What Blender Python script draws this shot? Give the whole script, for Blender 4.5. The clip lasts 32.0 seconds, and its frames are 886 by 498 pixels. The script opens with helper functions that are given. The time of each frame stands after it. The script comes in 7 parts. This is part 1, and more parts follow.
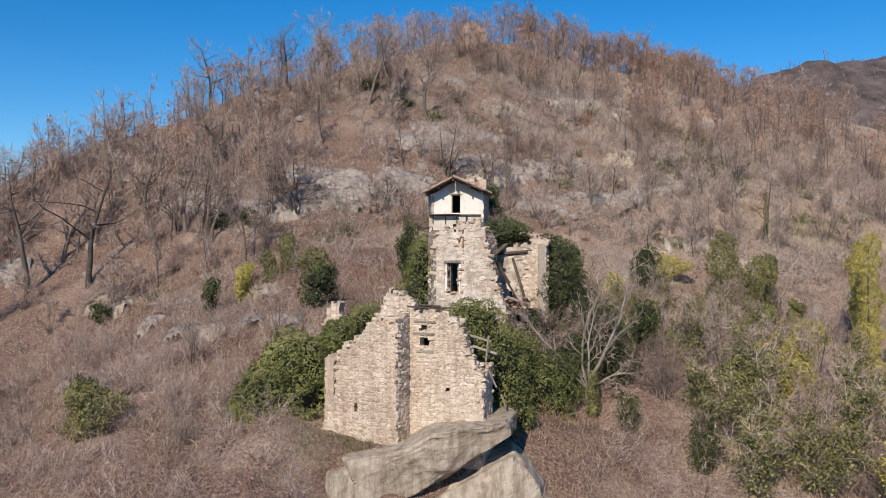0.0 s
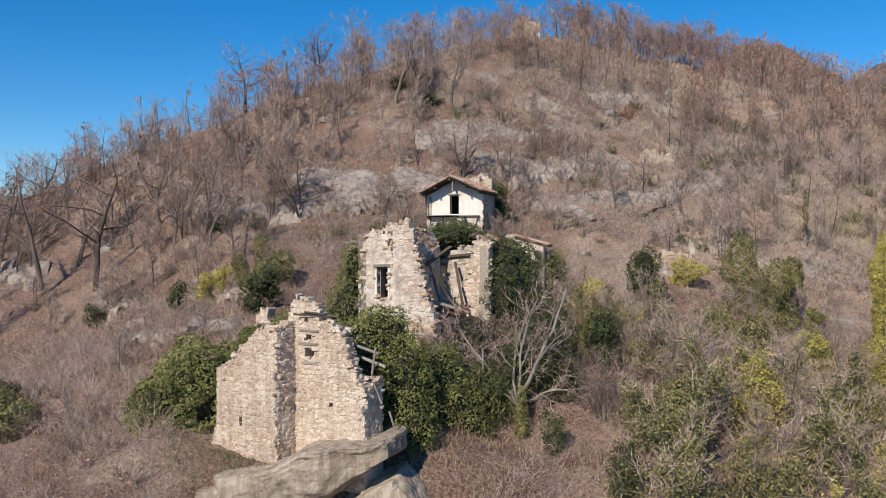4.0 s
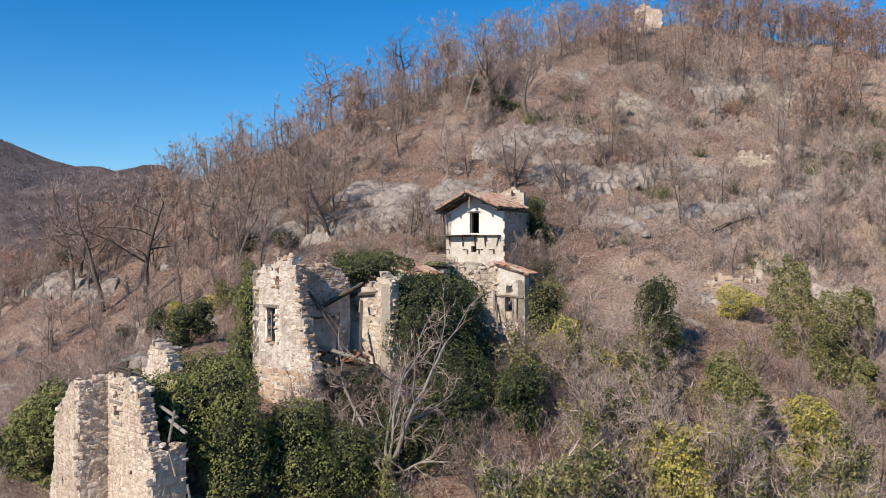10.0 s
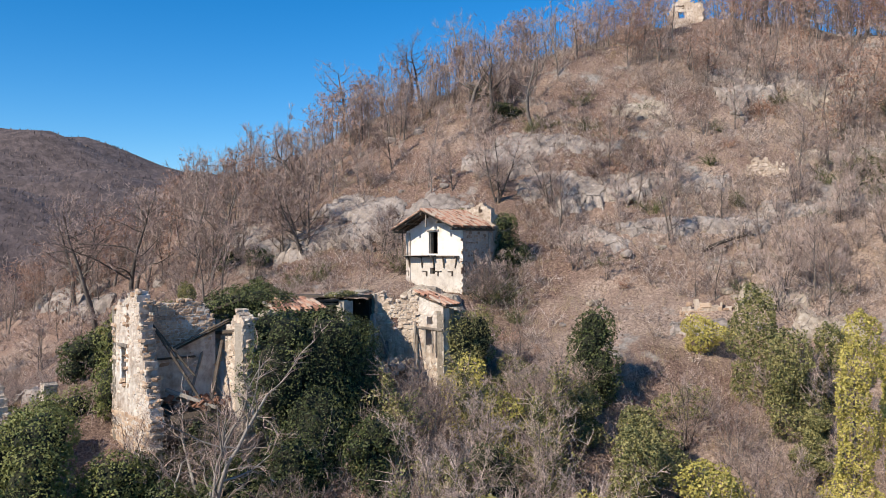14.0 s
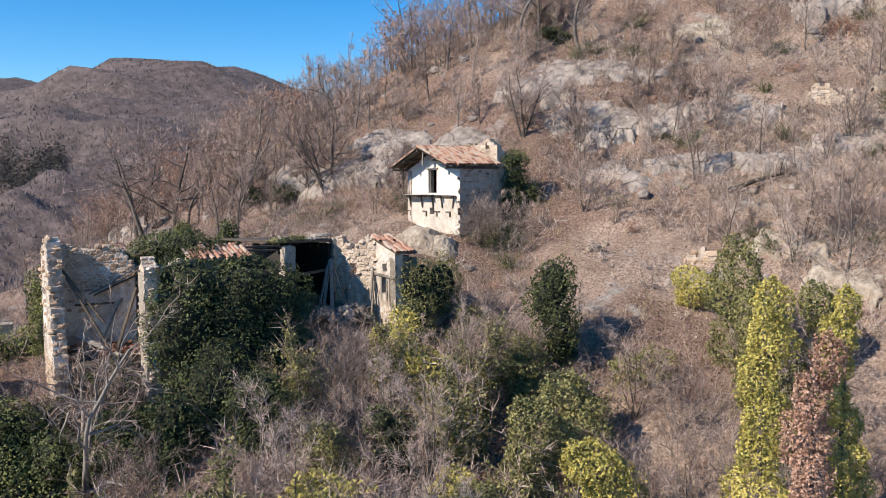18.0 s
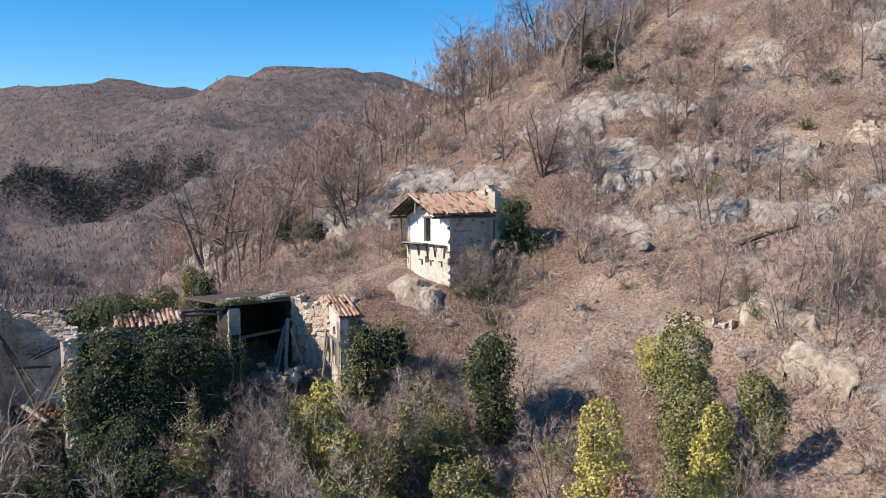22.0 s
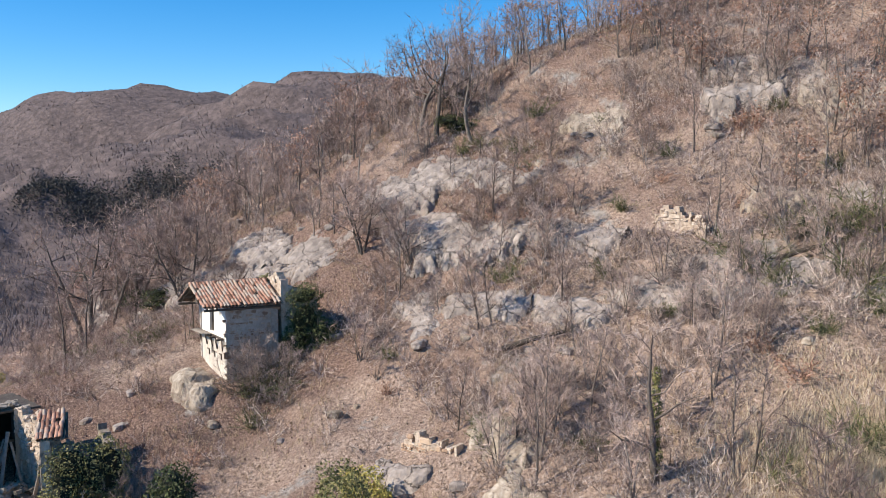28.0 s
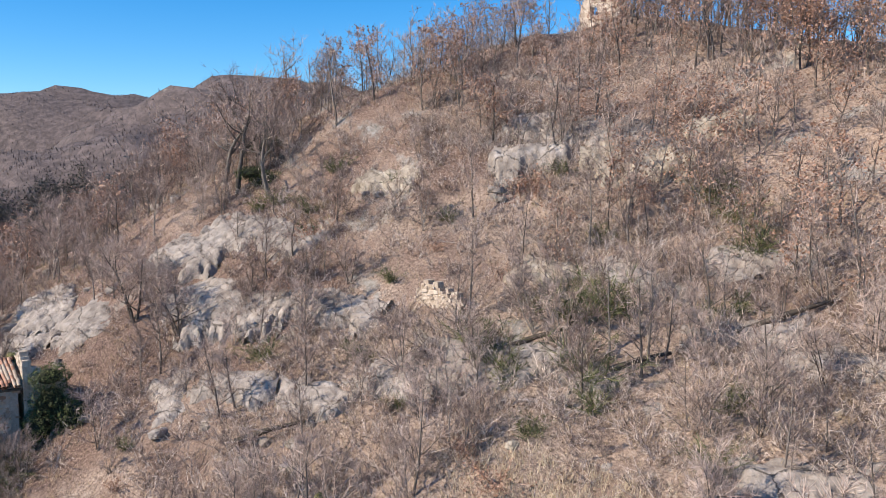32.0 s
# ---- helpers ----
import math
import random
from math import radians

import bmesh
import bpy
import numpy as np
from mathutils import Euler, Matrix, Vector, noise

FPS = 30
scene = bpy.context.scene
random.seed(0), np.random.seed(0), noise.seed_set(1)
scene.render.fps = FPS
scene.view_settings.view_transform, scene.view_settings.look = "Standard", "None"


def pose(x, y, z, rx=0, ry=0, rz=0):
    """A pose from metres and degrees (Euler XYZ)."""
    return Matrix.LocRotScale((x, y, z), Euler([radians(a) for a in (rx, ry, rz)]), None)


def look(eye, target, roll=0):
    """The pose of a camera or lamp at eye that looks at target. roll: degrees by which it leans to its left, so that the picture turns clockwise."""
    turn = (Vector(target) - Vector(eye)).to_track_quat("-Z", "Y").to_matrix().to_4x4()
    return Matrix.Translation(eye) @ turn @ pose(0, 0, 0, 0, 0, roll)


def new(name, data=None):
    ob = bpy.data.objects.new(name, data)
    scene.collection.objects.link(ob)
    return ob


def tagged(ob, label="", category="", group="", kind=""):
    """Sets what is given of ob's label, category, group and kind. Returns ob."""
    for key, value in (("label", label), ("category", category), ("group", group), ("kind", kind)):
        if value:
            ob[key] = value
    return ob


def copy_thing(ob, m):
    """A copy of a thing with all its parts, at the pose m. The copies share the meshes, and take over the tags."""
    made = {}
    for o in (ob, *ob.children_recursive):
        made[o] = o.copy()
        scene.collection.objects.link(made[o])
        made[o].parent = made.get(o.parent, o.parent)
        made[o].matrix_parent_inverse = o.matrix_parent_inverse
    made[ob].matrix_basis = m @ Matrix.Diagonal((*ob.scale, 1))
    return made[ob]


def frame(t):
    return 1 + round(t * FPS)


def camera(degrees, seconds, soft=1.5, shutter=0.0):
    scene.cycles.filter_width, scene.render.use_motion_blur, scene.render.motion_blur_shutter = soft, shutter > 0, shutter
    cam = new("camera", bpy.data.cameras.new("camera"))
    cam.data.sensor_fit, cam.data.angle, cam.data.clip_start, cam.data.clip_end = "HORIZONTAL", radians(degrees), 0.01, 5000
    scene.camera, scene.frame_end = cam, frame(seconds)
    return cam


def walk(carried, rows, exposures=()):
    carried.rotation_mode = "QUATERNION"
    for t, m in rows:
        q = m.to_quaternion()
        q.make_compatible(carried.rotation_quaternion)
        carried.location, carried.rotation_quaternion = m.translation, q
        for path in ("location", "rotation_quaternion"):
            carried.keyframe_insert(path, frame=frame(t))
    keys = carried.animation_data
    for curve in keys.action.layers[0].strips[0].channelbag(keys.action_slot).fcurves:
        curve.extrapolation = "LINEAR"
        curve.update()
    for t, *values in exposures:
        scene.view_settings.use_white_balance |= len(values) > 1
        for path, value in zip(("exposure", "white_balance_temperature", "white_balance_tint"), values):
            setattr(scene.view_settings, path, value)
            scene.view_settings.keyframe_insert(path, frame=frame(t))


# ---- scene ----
cam = camera(55.1, 32.0, soft=0.7)
METRES, EYE, TILT, LEAN, TURN = 100.0, 20.0, 0.0, 0.0, 0.0
ROWS = [
    (0.0, 0.0, 0.0, 0.0, 0.0, 0.0, -0.0),
    (0.5, 0.0147, 0.0046, 0.0002, 1.63, 0.01, 0.03),
    (1.0, 0.0312, 0.0096, 0.0004, 3.88, 0.0, 0.08),
    (1.5, 0.0455, 0.0141, 0.0001, 6.0, 0.04, 0.08),
    (2.0, 0.0594, 0.019, -0.0003, 6.21, 0.08, 0.1),
    (2.5, 0.0732, 0.024, -0.0004, 6.78, 0.1, 0.08),
    (3.0, 0.0864, 0.0298, -0.0006, 7.65, 0.13, 0.1),
    (3.5, 0.0991, 0.0373, -0.0007, 8.0, 0.18, 0.1),
    (4.0, 0.1117, 0.0459, -0.0, 8.1, 0.2, 0.09),
    (4.5, 0.1246, 0.0546, 0.0009, 8.64, 0.2, 0.08),
    (6.5, 0.1752, 0.0889, 0.0069, 13.79, 0.07, 0.04),
    (7.0, 0.1879, 0.0981, 0.0085, 14.46, 0.08, 0.05),
    (7.5, 0.2006, 0.1076, 0.0101, 15.39, 0.06, 0.08),
    (8.0, 0.2136, 0.1172, 0.012, 16.74, 0.06, 0.11),
    (8.5, 0.2264, 0.127, 0.0139, 18.05, 0.04, 0.12),
    (9.0, 0.2391, 0.1372, 0.0161, 19.51, 0.04, 0.13),
    (9.5, 0.2518, 0.1476, 0.0187, 21.11, 0.03, 0.13),
    (10.0, 0.2639, 0.1583, 0.0215, 23.0, 0.02, 0.18),
    (10.5, 0.275, 0.1694, 0.0245, 24.1, 0.0, 0.15),
    (11.0, 0.2862, 0.181, 0.0268, 25.56, 0.01, 0.17),
    (11.5, 0.2971, 0.1931, 0.029, 26.99, 0.03, 0.19),
    (12.0, 0.3083, 0.2053, 0.0317, 28.27, 0.02, 0.19),
    (12.5, 0.3194, 0.2181, 0.0339, 29.29, 0.05, 0.21),
    (13.0, 0.3301, 0.2299, 0.0362, 29.76, 0.03, 0.21),
    (13.5, 0.3405, 0.2426, 0.038, 30.07, 0.03, 0.21),
    (14.0, 0.3502, 0.2546, 0.0378, 30.31, 0.05, 0.25),
    (14.5, 0.3594, 0.2663, 0.0379, 30.54, -0.22, 0.23),
    (15.0, 0.3686, 0.2781, 0.0382, 30.8, -2.27, 0.22),
    (15.5, 0.3778, 0.2899, 0.0381, 31.03, -4.95, 0.2),
    (17.5, 0.4159, 0.3345, 0.0442, 37.45, -4.98, 0.13),
    (18.0, 0.424, 0.3449, 0.0477, 40.35, -4.96, 0.16),
    (18.5, 0.4318, 0.3553, 0.0519, 42.12, -5.0, 0.17),
    (19.0, 0.4397, 0.3662, 0.0557, 44.11, -4.98, 0.22),
    (19.5, 0.4482, 0.3772, 0.0603, 45.9, -5.0, 0.22),
    (20.0, 0.4572, 0.3884, 0.0651, 47.33, -4.98, 0.26),
    (20.5, 0.4659, 0.4001, 0.0697, 48.63, -4.97, 0.28),
    (21.0, 0.4743, 0.4123, 0.074, 49.96, -4.98, 0.28),
    (21.5, 0.483, 0.4248, 0.0785, 50.21, -4.99, 0.32),
    (22.0, 0.4912, 0.4376, 0.0825, 50.48, -4.99, 0.35),
    (22.5, 0.499, 0.4511, 0.0867, 50.75, -4.99, 0.37),
    (23.0, 0.5062, 0.4645, 0.0914, 51.01, -5.01, 0.37),
    (23.5, 0.5134, 0.4779, 0.0965, 51.27, -5.05, 0.39),
    (24.0, 0.5199, 0.4918, 0.1015, 51.5, -5.03, 0.4),
    (24.5, 0.5269, 0.5056, 0.1063, 51.74, -5.03, 0.44),
    (25.0, 0.5343, 0.5191, 0.1112, 51.97, -5.02, 0.45),
    (25.5, 0.5412, 0.5326, 0.1161, 52.18, -5.02, 0.44),
    (27.5, 0.5673, 0.585, 0.1365, 53.08, -5.02, 0.41),
    (28.0, 0.5739, 0.5987, 0.1418, 53.26, -5.04, 0.42),
    (28.5, 0.5807, 0.6129, 0.1467, 53.41, -5.04, 0.43),
    (29.0, 0.5876, 0.6277, 0.1511, 53.57, -5.04, 0.47),
    (29.5, 0.5938, 0.642, 0.1565, 53.7, -5.06, 0.49),
    (30.0, 0.6009, 0.6558, 0.1619, 53.83, -5.06, 0.49),
    (30.5, 0.6082, 0.6692, 0.1681, 53.93, -5.05, 0.49),
    (31.0, 0.6155, 0.6823, 0.1749, 54.04, -5.03, 0.5),
    (31.5, 0.6222, 0.6948, 0.1811, 52.42, -5.0, 0.49),
    (32.0, 0.6286, 0.706, 0.188, 48.9, -4.99, 0.44),
]
walk(cam, [(t, pose(0, 0, EYE, TILT, LEAN, TURN) @ pose(METRES * x, METRES * y, METRES * z, 90 + pitch, roll, yaw)) for t, x, y, z, yaw, pitch, roll in ROWS],
     exposures=[(0.0, -0.05), (4.0, -0.02), (9.0, 0.12), (13.0, 0.22), (18.0, 0.42), (23.0, 0.42), (32.0, 0.49)])

# ---- world, sun ----
SUN_TO = Vector((-0.33, -0.944, 0)).normalized()
SUN_EL = radians(35.5)
world = bpy.data.worlds.new("sky")
scene.world = world
world.use_nodes = True
wn = world.node_tree
sky = wn.nodes.new("ShaderNodeTexSky")
sky.sky_type, sky.sun_disc = "NISHITA", False
sky.sun_elevation, sky.sun_rotation = SUN_EL, math.atan2(SUN_TO.x, SUN_TO.y)
sky.altitude, sky.air_density, sky.dust_density, sky.ozone_density = 900, 1.0, 0.05, 5.0
deep = wn.nodes.new("ShaderNodeHueSaturation")
deep.inputs["Saturation"].default_value, deep.inputs["Value"].default_value = 1.34, 1.11
wn.links.new(sky.outputs[0], deep.inputs["Color"])
wn.links.new(deep.outputs[0], wn.nodes["Background"].inputs[0])
wn.nodes["Background"].inputs[1].default_value = 0.115
sun = new("sun", bpy.data.lights.new("sun", "SUN"))
sun.data.energy, sun.data.angle, sun.data.color = 5.0, radians(0.5), (1.0, 0.885, 0.735)
sun.matrix_world = look((0, 0, 200), Vector((0, 0, 200)) - (SUN_TO * math.cos(SUN_EL) + Vector((0, 0, math.sin(SUN_EL)))))


# ---- materials ----
def material(name, stops, scale=3.0, rough=0.85, bump=0.3, bump_scale=None, coarse=None, detail=6.0, metal=0.0, jitter=0.0, island=0.0, cracks=0.0, streak=0.0):
    """Noise-driven colour between stops at two scales, with bump and a little variation per piece."""
    m = bpy.data.materials.new(name)
    m.use_nodes = True
    nt = m.node_tree
    b = nt.nodes["Principled BSDF"]
    b.inputs["Roughness"].default_value, b.inputs["Metallic"].default_value = rough, metal
    geo = nt.nodes.new("ShaderNodeNewGeometry")
    pos = geo.outputs["Position"]
    n1 = nt.nodes.new("ShaderNodeTexNoise")
    n1.inputs["Scale"].default_value, n1.inputs["Detail"].default_value, n1.inputs["Roughness"].default_value = scale, detail, 0.65
    nt.links.new(pos, n1.inputs["Vector"])
    n2 = nt.nodes.new("ShaderNodeTexNoise")
    n2.inputs["Scale"].default_value, n2.inputs["Detail"].default_value = coarse or scale * 0.12, 4.0
    nt.links.new(pos, n2.inputs["Vector"])
    mix = nt.nodes.new("ShaderNodeMath")
    mix.operation = "MULTIPLY_ADD"
    mix.inputs[1].default_value = 0.55
    nt.links.new(n1.outputs["Fac"], mix.inputs[0])
    half = nt.nodes.new("ShaderNodeMath")
    half.operation = "MULTIPLY"
    half.inputs[1].default_value = 0.45
    nt.links.new(n2.outputs["Fac"], half.inputs[0])
    nt.links.new(half.outputs[0], mix.inputs[2])
    fac = mix.outputs[0]
    for amount, source in ((jitter, "object"), (island, "island")):
        if amount:
            rnd = nt.nodes.new("ShaderNodeObjectInfo").outputs["Random"] if source == "object" else geo.outputs["Random Per Island"]
            sub = nt.nodes.new("ShaderNodeMath")
            sub.operation = "SUBTRACT"
            sub.inputs[1].default_value = 0.5
            nt.links.new(rnd, sub.inputs[0])
            mad = nt.nodes.new("ShaderNodeMath")
            mad.operation = "MULTIPLY_ADD"
            mad.inputs[1].default_value = amount
            nt.links.new(sub.outputs[0], mad.inputs[0])
            nt.links.new(fac, mad.inputs[2])
            fac = mad.outputs[0]
    ramp = nt.nodes.new("ShaderNodeValToRGB")
    el = ramp.color_ramp.elements
    while len(el) < len(stops):
        el.new(0.5)
    for e, (p, c) in zip(el, stops):
        e.position, e.color = p, (*c, 1)
    nt.links.new(fac, ramp.inputs[0])
    nt.links.new(ramp.outputs[0], b.inputs["Base Color"])
    if bump:
        nb = nt.nodes.new("ShaderNodeTexNoise")
        nb.inputs["Scale"].default_value, nb.inputs["Detail"].default_value = bump_scale or scale * 2.5, 5.0
        nt.links.new(pos, nb.inputs["Vector"])
        bp = nt.nodes.new("ShaderNodeBump")
        bp.inputs["Strength"].default_value, bp.inputs["Distance"].default_value = bump, 0.12
        nt.links.new(nb.outputs["Fac"], bp.inputs["Height"])
        nt.links.new(bp.outputs[0], b.inputs["Normal"])
        if cracks:
            bend = nt.nodes.new("ShaderNodeMixRGB")
            bend.blend_type, bend.inputs[0].default_value = "ADD", 3.0
            nt.links.new(pos, bend.inputs[1])
            nt.links.new(n1.outputs["Color"], bend.inputs[2])
            cell = nt.nodes.new("ShaderNodeTexVoronoi")
            cell.feature = "DISTANCE_TO_EDGE"
            cell.inputs["Scale"].default_value = cracks
            nt.links.new(bend.outputs[0], cell.inputs["Vector"])
            gap = nt.nodes.new("ShaderNodeMapRange")
            gap.inputs["From Max"].default_value = 0.012
            nt.links.new(cell.outputs["Distance"], gap.inputs["Value"])
            both = nt.nodes.new("ShaderNodeMath")
            both.operation = "ADD"
            nt.links.new(nb.outputs["Fac"], both.inputs[0])
            nt.links.new(gap.outputs[0], both.inputs[1])
            nt.links.new(both.outputs[0], bp.inputs["Height"])
            dirt = nt.nodes.new("ShaderNodeMixRGB")
            dirt.inputs[1].default_value = (0.2, 0.17, 0.145, 1)
            nt.links.new(gap.outputs[0], dirt.inputs[0])
            nt.links.new(ramp.outputs[0], dirt.inputs[2])
            nt.links.new(dirt.outputs[0], b.inputs["Base Color"])
    if streak:
        # rain streaks and lichen: long upright stains
        link = b.inputs["Base Color"].links[0].from_socket
        tall = nt.nodes.new("ShaderNodeVectorMath")
        tall.operation = "MULTIPLY"
        tall.inputs[1].default_value = (1.6, 1.6, 0.22)
        nt.links.new(pos, tall.inputs[0])
        n3 = nt.nodes.new("ShaderNodeTexNoise")
        n3.inputs["Scale"].default_value, n3.inputs["Detail"].default_value, n3.inputs["Roughness"].default_value = 1.6, 8.0, 0.7
        nt.links.new(tall.outputs[0], n3.inputs["Vector"])
        run = nt.nodes.new("ShaderNodeMapRange")
        run.inputs["From Min"].default_value, run.inputs["From Max"].default_value = 0.42, 0.62
        run.inputs["To Min"].default_value, run.inputs["To Max"].default_value = 0.0, streak
        nt.links.new(n3.outputs["Fac"], run.inputs["Value"])
        wash = nt.nodes.new("ShaderNodeMixRGB")
        wash.blend_type, wash.inputs[2].default_value = "MULTIPLY", (0.50, 0.45, 0.40, 1)
        nt.links.new(run.outputs[0], wash.inputs[0])
        nt.links.new(link, wash.inputs[1])
        nt.links.new(wash.outputs[0], b.inputs["Base Color"])
    return m


def ramp_of(*colours, lo=0.3, hi=0.7):
    k = len(colours) - 1
    return [(lo + (hi - lo) * i / k, c) for i, c in enumerate(colours)]


M_STONE = material("limestone_blocks", ramp_of((0.42, 0.325, 0.25), (0.62, 0.51, 0.41), (0.74, 0.645, 0.54)), 6, 0.9, 0.6, 14, 0.8, jitter=0.3, island=0.3, streak=0.45)
M_MORTAR = material("lime_mortar", ramp_of((0.35, 0.27, 0.20), (0.58, 0.475, 0.375), (0.72, 0.62, 0.515)), 3, 0.95, 1.0, 8, 0.5, detail=10, streak=0.5)
M_BROWNSTONE = material("warm_brown_stone", ramp_of((0.25, 0.16, 0.105), (0.45, 0.315, 0.215), (0.58, 0.44, 0.32)), 5, 0.92, 0.6, 12, 0.7, jitter=0.3, island=0.3)
M_GREYSTONE = material("weathered_grey_stone", ramp_of((0.17, 0.145, 0.115), (0.33, 0.285, 0.23), (0.46, 0.40, 0.33)), 5, 0.92, 0.6, 12, 0.7, jitter=0.3, island=0.3)
M_PLASTER = material("old_lime_plaster", ramp_of((0.27, 0.205, 0.155), (0.44, 0.365, 0.30), (0.60, 0.53, 0.46), (0.72, 0.67, 0.60), lo=0.34, hi=0.64), 1.8, 0.9, 0.45, 9, 0.45, detail=9, streak=0.35)
M_WHITEWASH = material("whitewashed_plaster", ramp_of((0.50, 0.43, 0.35), (0.74, 0.69, 0.61), (0.82, 0.78, 0.71), lo=0.3, hi=0.52), 2.0, 0.88, 0.15, 8, 0.5, streak=0.14)
M_DUSTY = material("stained_base_plaster", ramp_of((0.40, 0.335, 0.27), (0.62, 0.555, 0.475), (0.75, 0.70, 0.62)), 2.5, 0.9, 0.35, 8, 0.5, streak=0.25)
M_BARE = material("bare_brown_render", ramp_of((0.30, 0.235, 0.18), (0.44, 0.36, 0.285), (0.56, 0.48, 0.40)), 2.2, 0.92, 0.6, 9, 0.5, detail=9)
M_WOOD = material("silvered_timber", ramp_of((0.13, 0.11, 0.09), (0.27, 0.235, 0.20), (0.40, 0.36, 0.31)), 7, 0.85, 0.4, 20, 1.5, jitter=0.25)
M_DARKWOOD = material("dark_old_timber", ramp_of((0.045, 0.034, 0.025), (0.09, 0.07, 0.052), (0.15, 0.12, 0.09)), 7, 0.85, 0.4, 20, 1.5, jitter=0.25)
M_TILE = material("old_terracotta_tile", ramp_of((0.20, 0.10, 0.065), (0.40, 0.205, 0.135), (0.50, 0.30, 0.21), (0.45, 0.36, 0.28)), 4, 0.88, 0.35, 16, 1.2, jitter=0.55, island=0.5)
M_ROCK = material("grey_limestone_rock", ramp_of((0.15, 0.125, 0.11), (0.33, 0.285, 0.25), (0.54, 0.48, 0.43)), 1.4, 0.92, 0.9, 3.5, 0.3, detail=12, cracks=0.3, streak=0.5)
M_PALEROCK = material("pale_sandstone_rock", ramp_of((0.20, 0.165, 0.125), (0.40, 0.34, 0.27), (0.56, 0.495, 0.41)), 1.3, 0.92, 0.9, 3.0, 0.3, detail=10, streak=0.85)
M_BARK = material("grey_bark", ramp_of((0.06, 0.048, 0.04), (0.14, 0.115, 0.098), (0.27, 0.235, 0.205)), 4, 0.9, 0.4, 14, 0.4, jitter=0.3)
M_OAKBARK = material("dark_oak_bark", ramp_of((0.04, 0.033, 0.027), (0.105, 0.087, 0.073), (0.22, 0.188, 0.16)), 4, 0.9, 0.4, 14, 0.4, jitter=0.3)
M_PALEBARK = material("pale_dead_bark", ramp_of((0.12, 0.105, 0.088), (0.25, 0.222, 0.192), (0.41, 0.37, 0.33)), 4, 0.9, 0.3, 14, 0.4)
M_TWIG = material("bare_twigs", ramp_of((0.15, 0.105, 0.088), (0.36, 0.265, 0.22), (0.56, 0.445, 0.385)), 0.8, 0.9, 0, None, 0.1, jitter=0.3, island=0.4)
M_BRUSH = material("bare_brush", ramp_of((0.14, 0.10, 0.082), (0.37, 0.285, 0.24), (0.60, 0.50, 0.435)), 0.5, 0.9, 0, None, 0.07, island=0.6)
M_BRAMBLE = material("red_brown_bramble", ramp_of((0.11, 0.06, 0.047), (0.27, 0.16, 0.125), (0.44, 0.295, 0.235)), 0.5, 0.9, 0, None, 0.07, island=0.6)
M_LITTER = material("fallen_leaf_brown", ramp_of((0.10, 0.06, 0.042), (0.30, 0.20, 0.15), (0.50, 0.38, 0.30)), 2.0, 0.9, 0, None, 0.2, island=0.8)
M_RUSSET = material("dry_oak_leaves", ramp_of((0.22, 0.115, 0.075), (0.38, 0.22, 0.15), (0.50, 0.33, 0.245)), 1.0, 0.85, 0, None, 0.2, island=0.35)
# one ivy in two tones: M_IVY darkened as in shade, M_IVYLIT lightened as in sun
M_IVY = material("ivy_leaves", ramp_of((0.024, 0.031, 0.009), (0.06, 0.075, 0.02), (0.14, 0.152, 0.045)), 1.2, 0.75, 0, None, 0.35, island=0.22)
M_IVYLIT = material("sunlit_ivy_leaves", ramp_of((0.056, 0.066, 0.017), (0.15, 0.162, 0.042), (0.285, 0.285, 0.088)), 1.2, 0.75, 0, None, 0.35, island=0.22)
# near-black core colour that puts the shade between the leaves into the mass
M_IVYCORE = material("ivy_core_shade", ramp_of((0.012, 0.014, 0.007), (0.03, 0.034, 0.014)), 5, 0.95, 0.8, 9, 0.7)
M_YELLOW = material("yellow_green_ivy_leaves", ramp_of((0.17, 0.155, 0.04), (0.40, 0.345, 0.08), (0.62, 0.52, 0.15)), 1.5, 0.75, 0, None, 0.4, island=0.25)
M_OLIVE = material("olive_green_foliage", ramp_of((0.075, 0.08, 0.026), (0.175, 0.17, 0.058), (0.31, 0.275, 0.105)), 1.5, 0.75, 0, None, 0.4, island=0.5)
M_BROOM = material("green_broom", ramp_of((0.04, 0.05, 0.018), (0.11, 0.12, 0.045), (0.22, 0.215, 0.095)), 0.8, 0.85, 0, None, 0.2, island=0.6)
# dark colour for the flakes that stand for shade on the far scarp
M_SCARPSHADE = material("scarp_shade_colour", ramp_of((0.045, 0.041, 0.036), (0.075, 0.069, 0.06), (0.12, 0.11, 0.10), lo=0.38, hi=0.66), 0.25, 0.95, 0.8, 0.6, 0.05, detail=10)
M_PALESTRAW = material("pale_dry_grass", ramp_of((0.40, 0.31, 0.20), (0.58, 0.48, 0.34), (0.70, 0.60, 0.46)), 0.6, 0.9, 0, None, 0.08, island=0.3)
M_STRAW = material("dry_grass", ramp_of((0.26, 0.19, 0.11), (0.40, 0.31, 0.19), (0.52, 0.42, 0.28)), 0.6, 0.9, 0, None, 0.08, island=0.3)
# near-black colour standing for the shade in the barn bay and house
M_VOID = material("interior_shade_colour", ramp_of((0.02, 0.017, 0.014), (0.04, 0.034, 0.028)), 3, 0.95, 0.3, 8, 0.5)
M_FARWOOD = material("distant_bare_wood", ramp_of((0.09, 0.067, 0.06), (0.18, 0.137, 0.123), (0.29, 0.23, 0.208)), 0.08, 0.95, 0, None, 0.01, island=0.3)


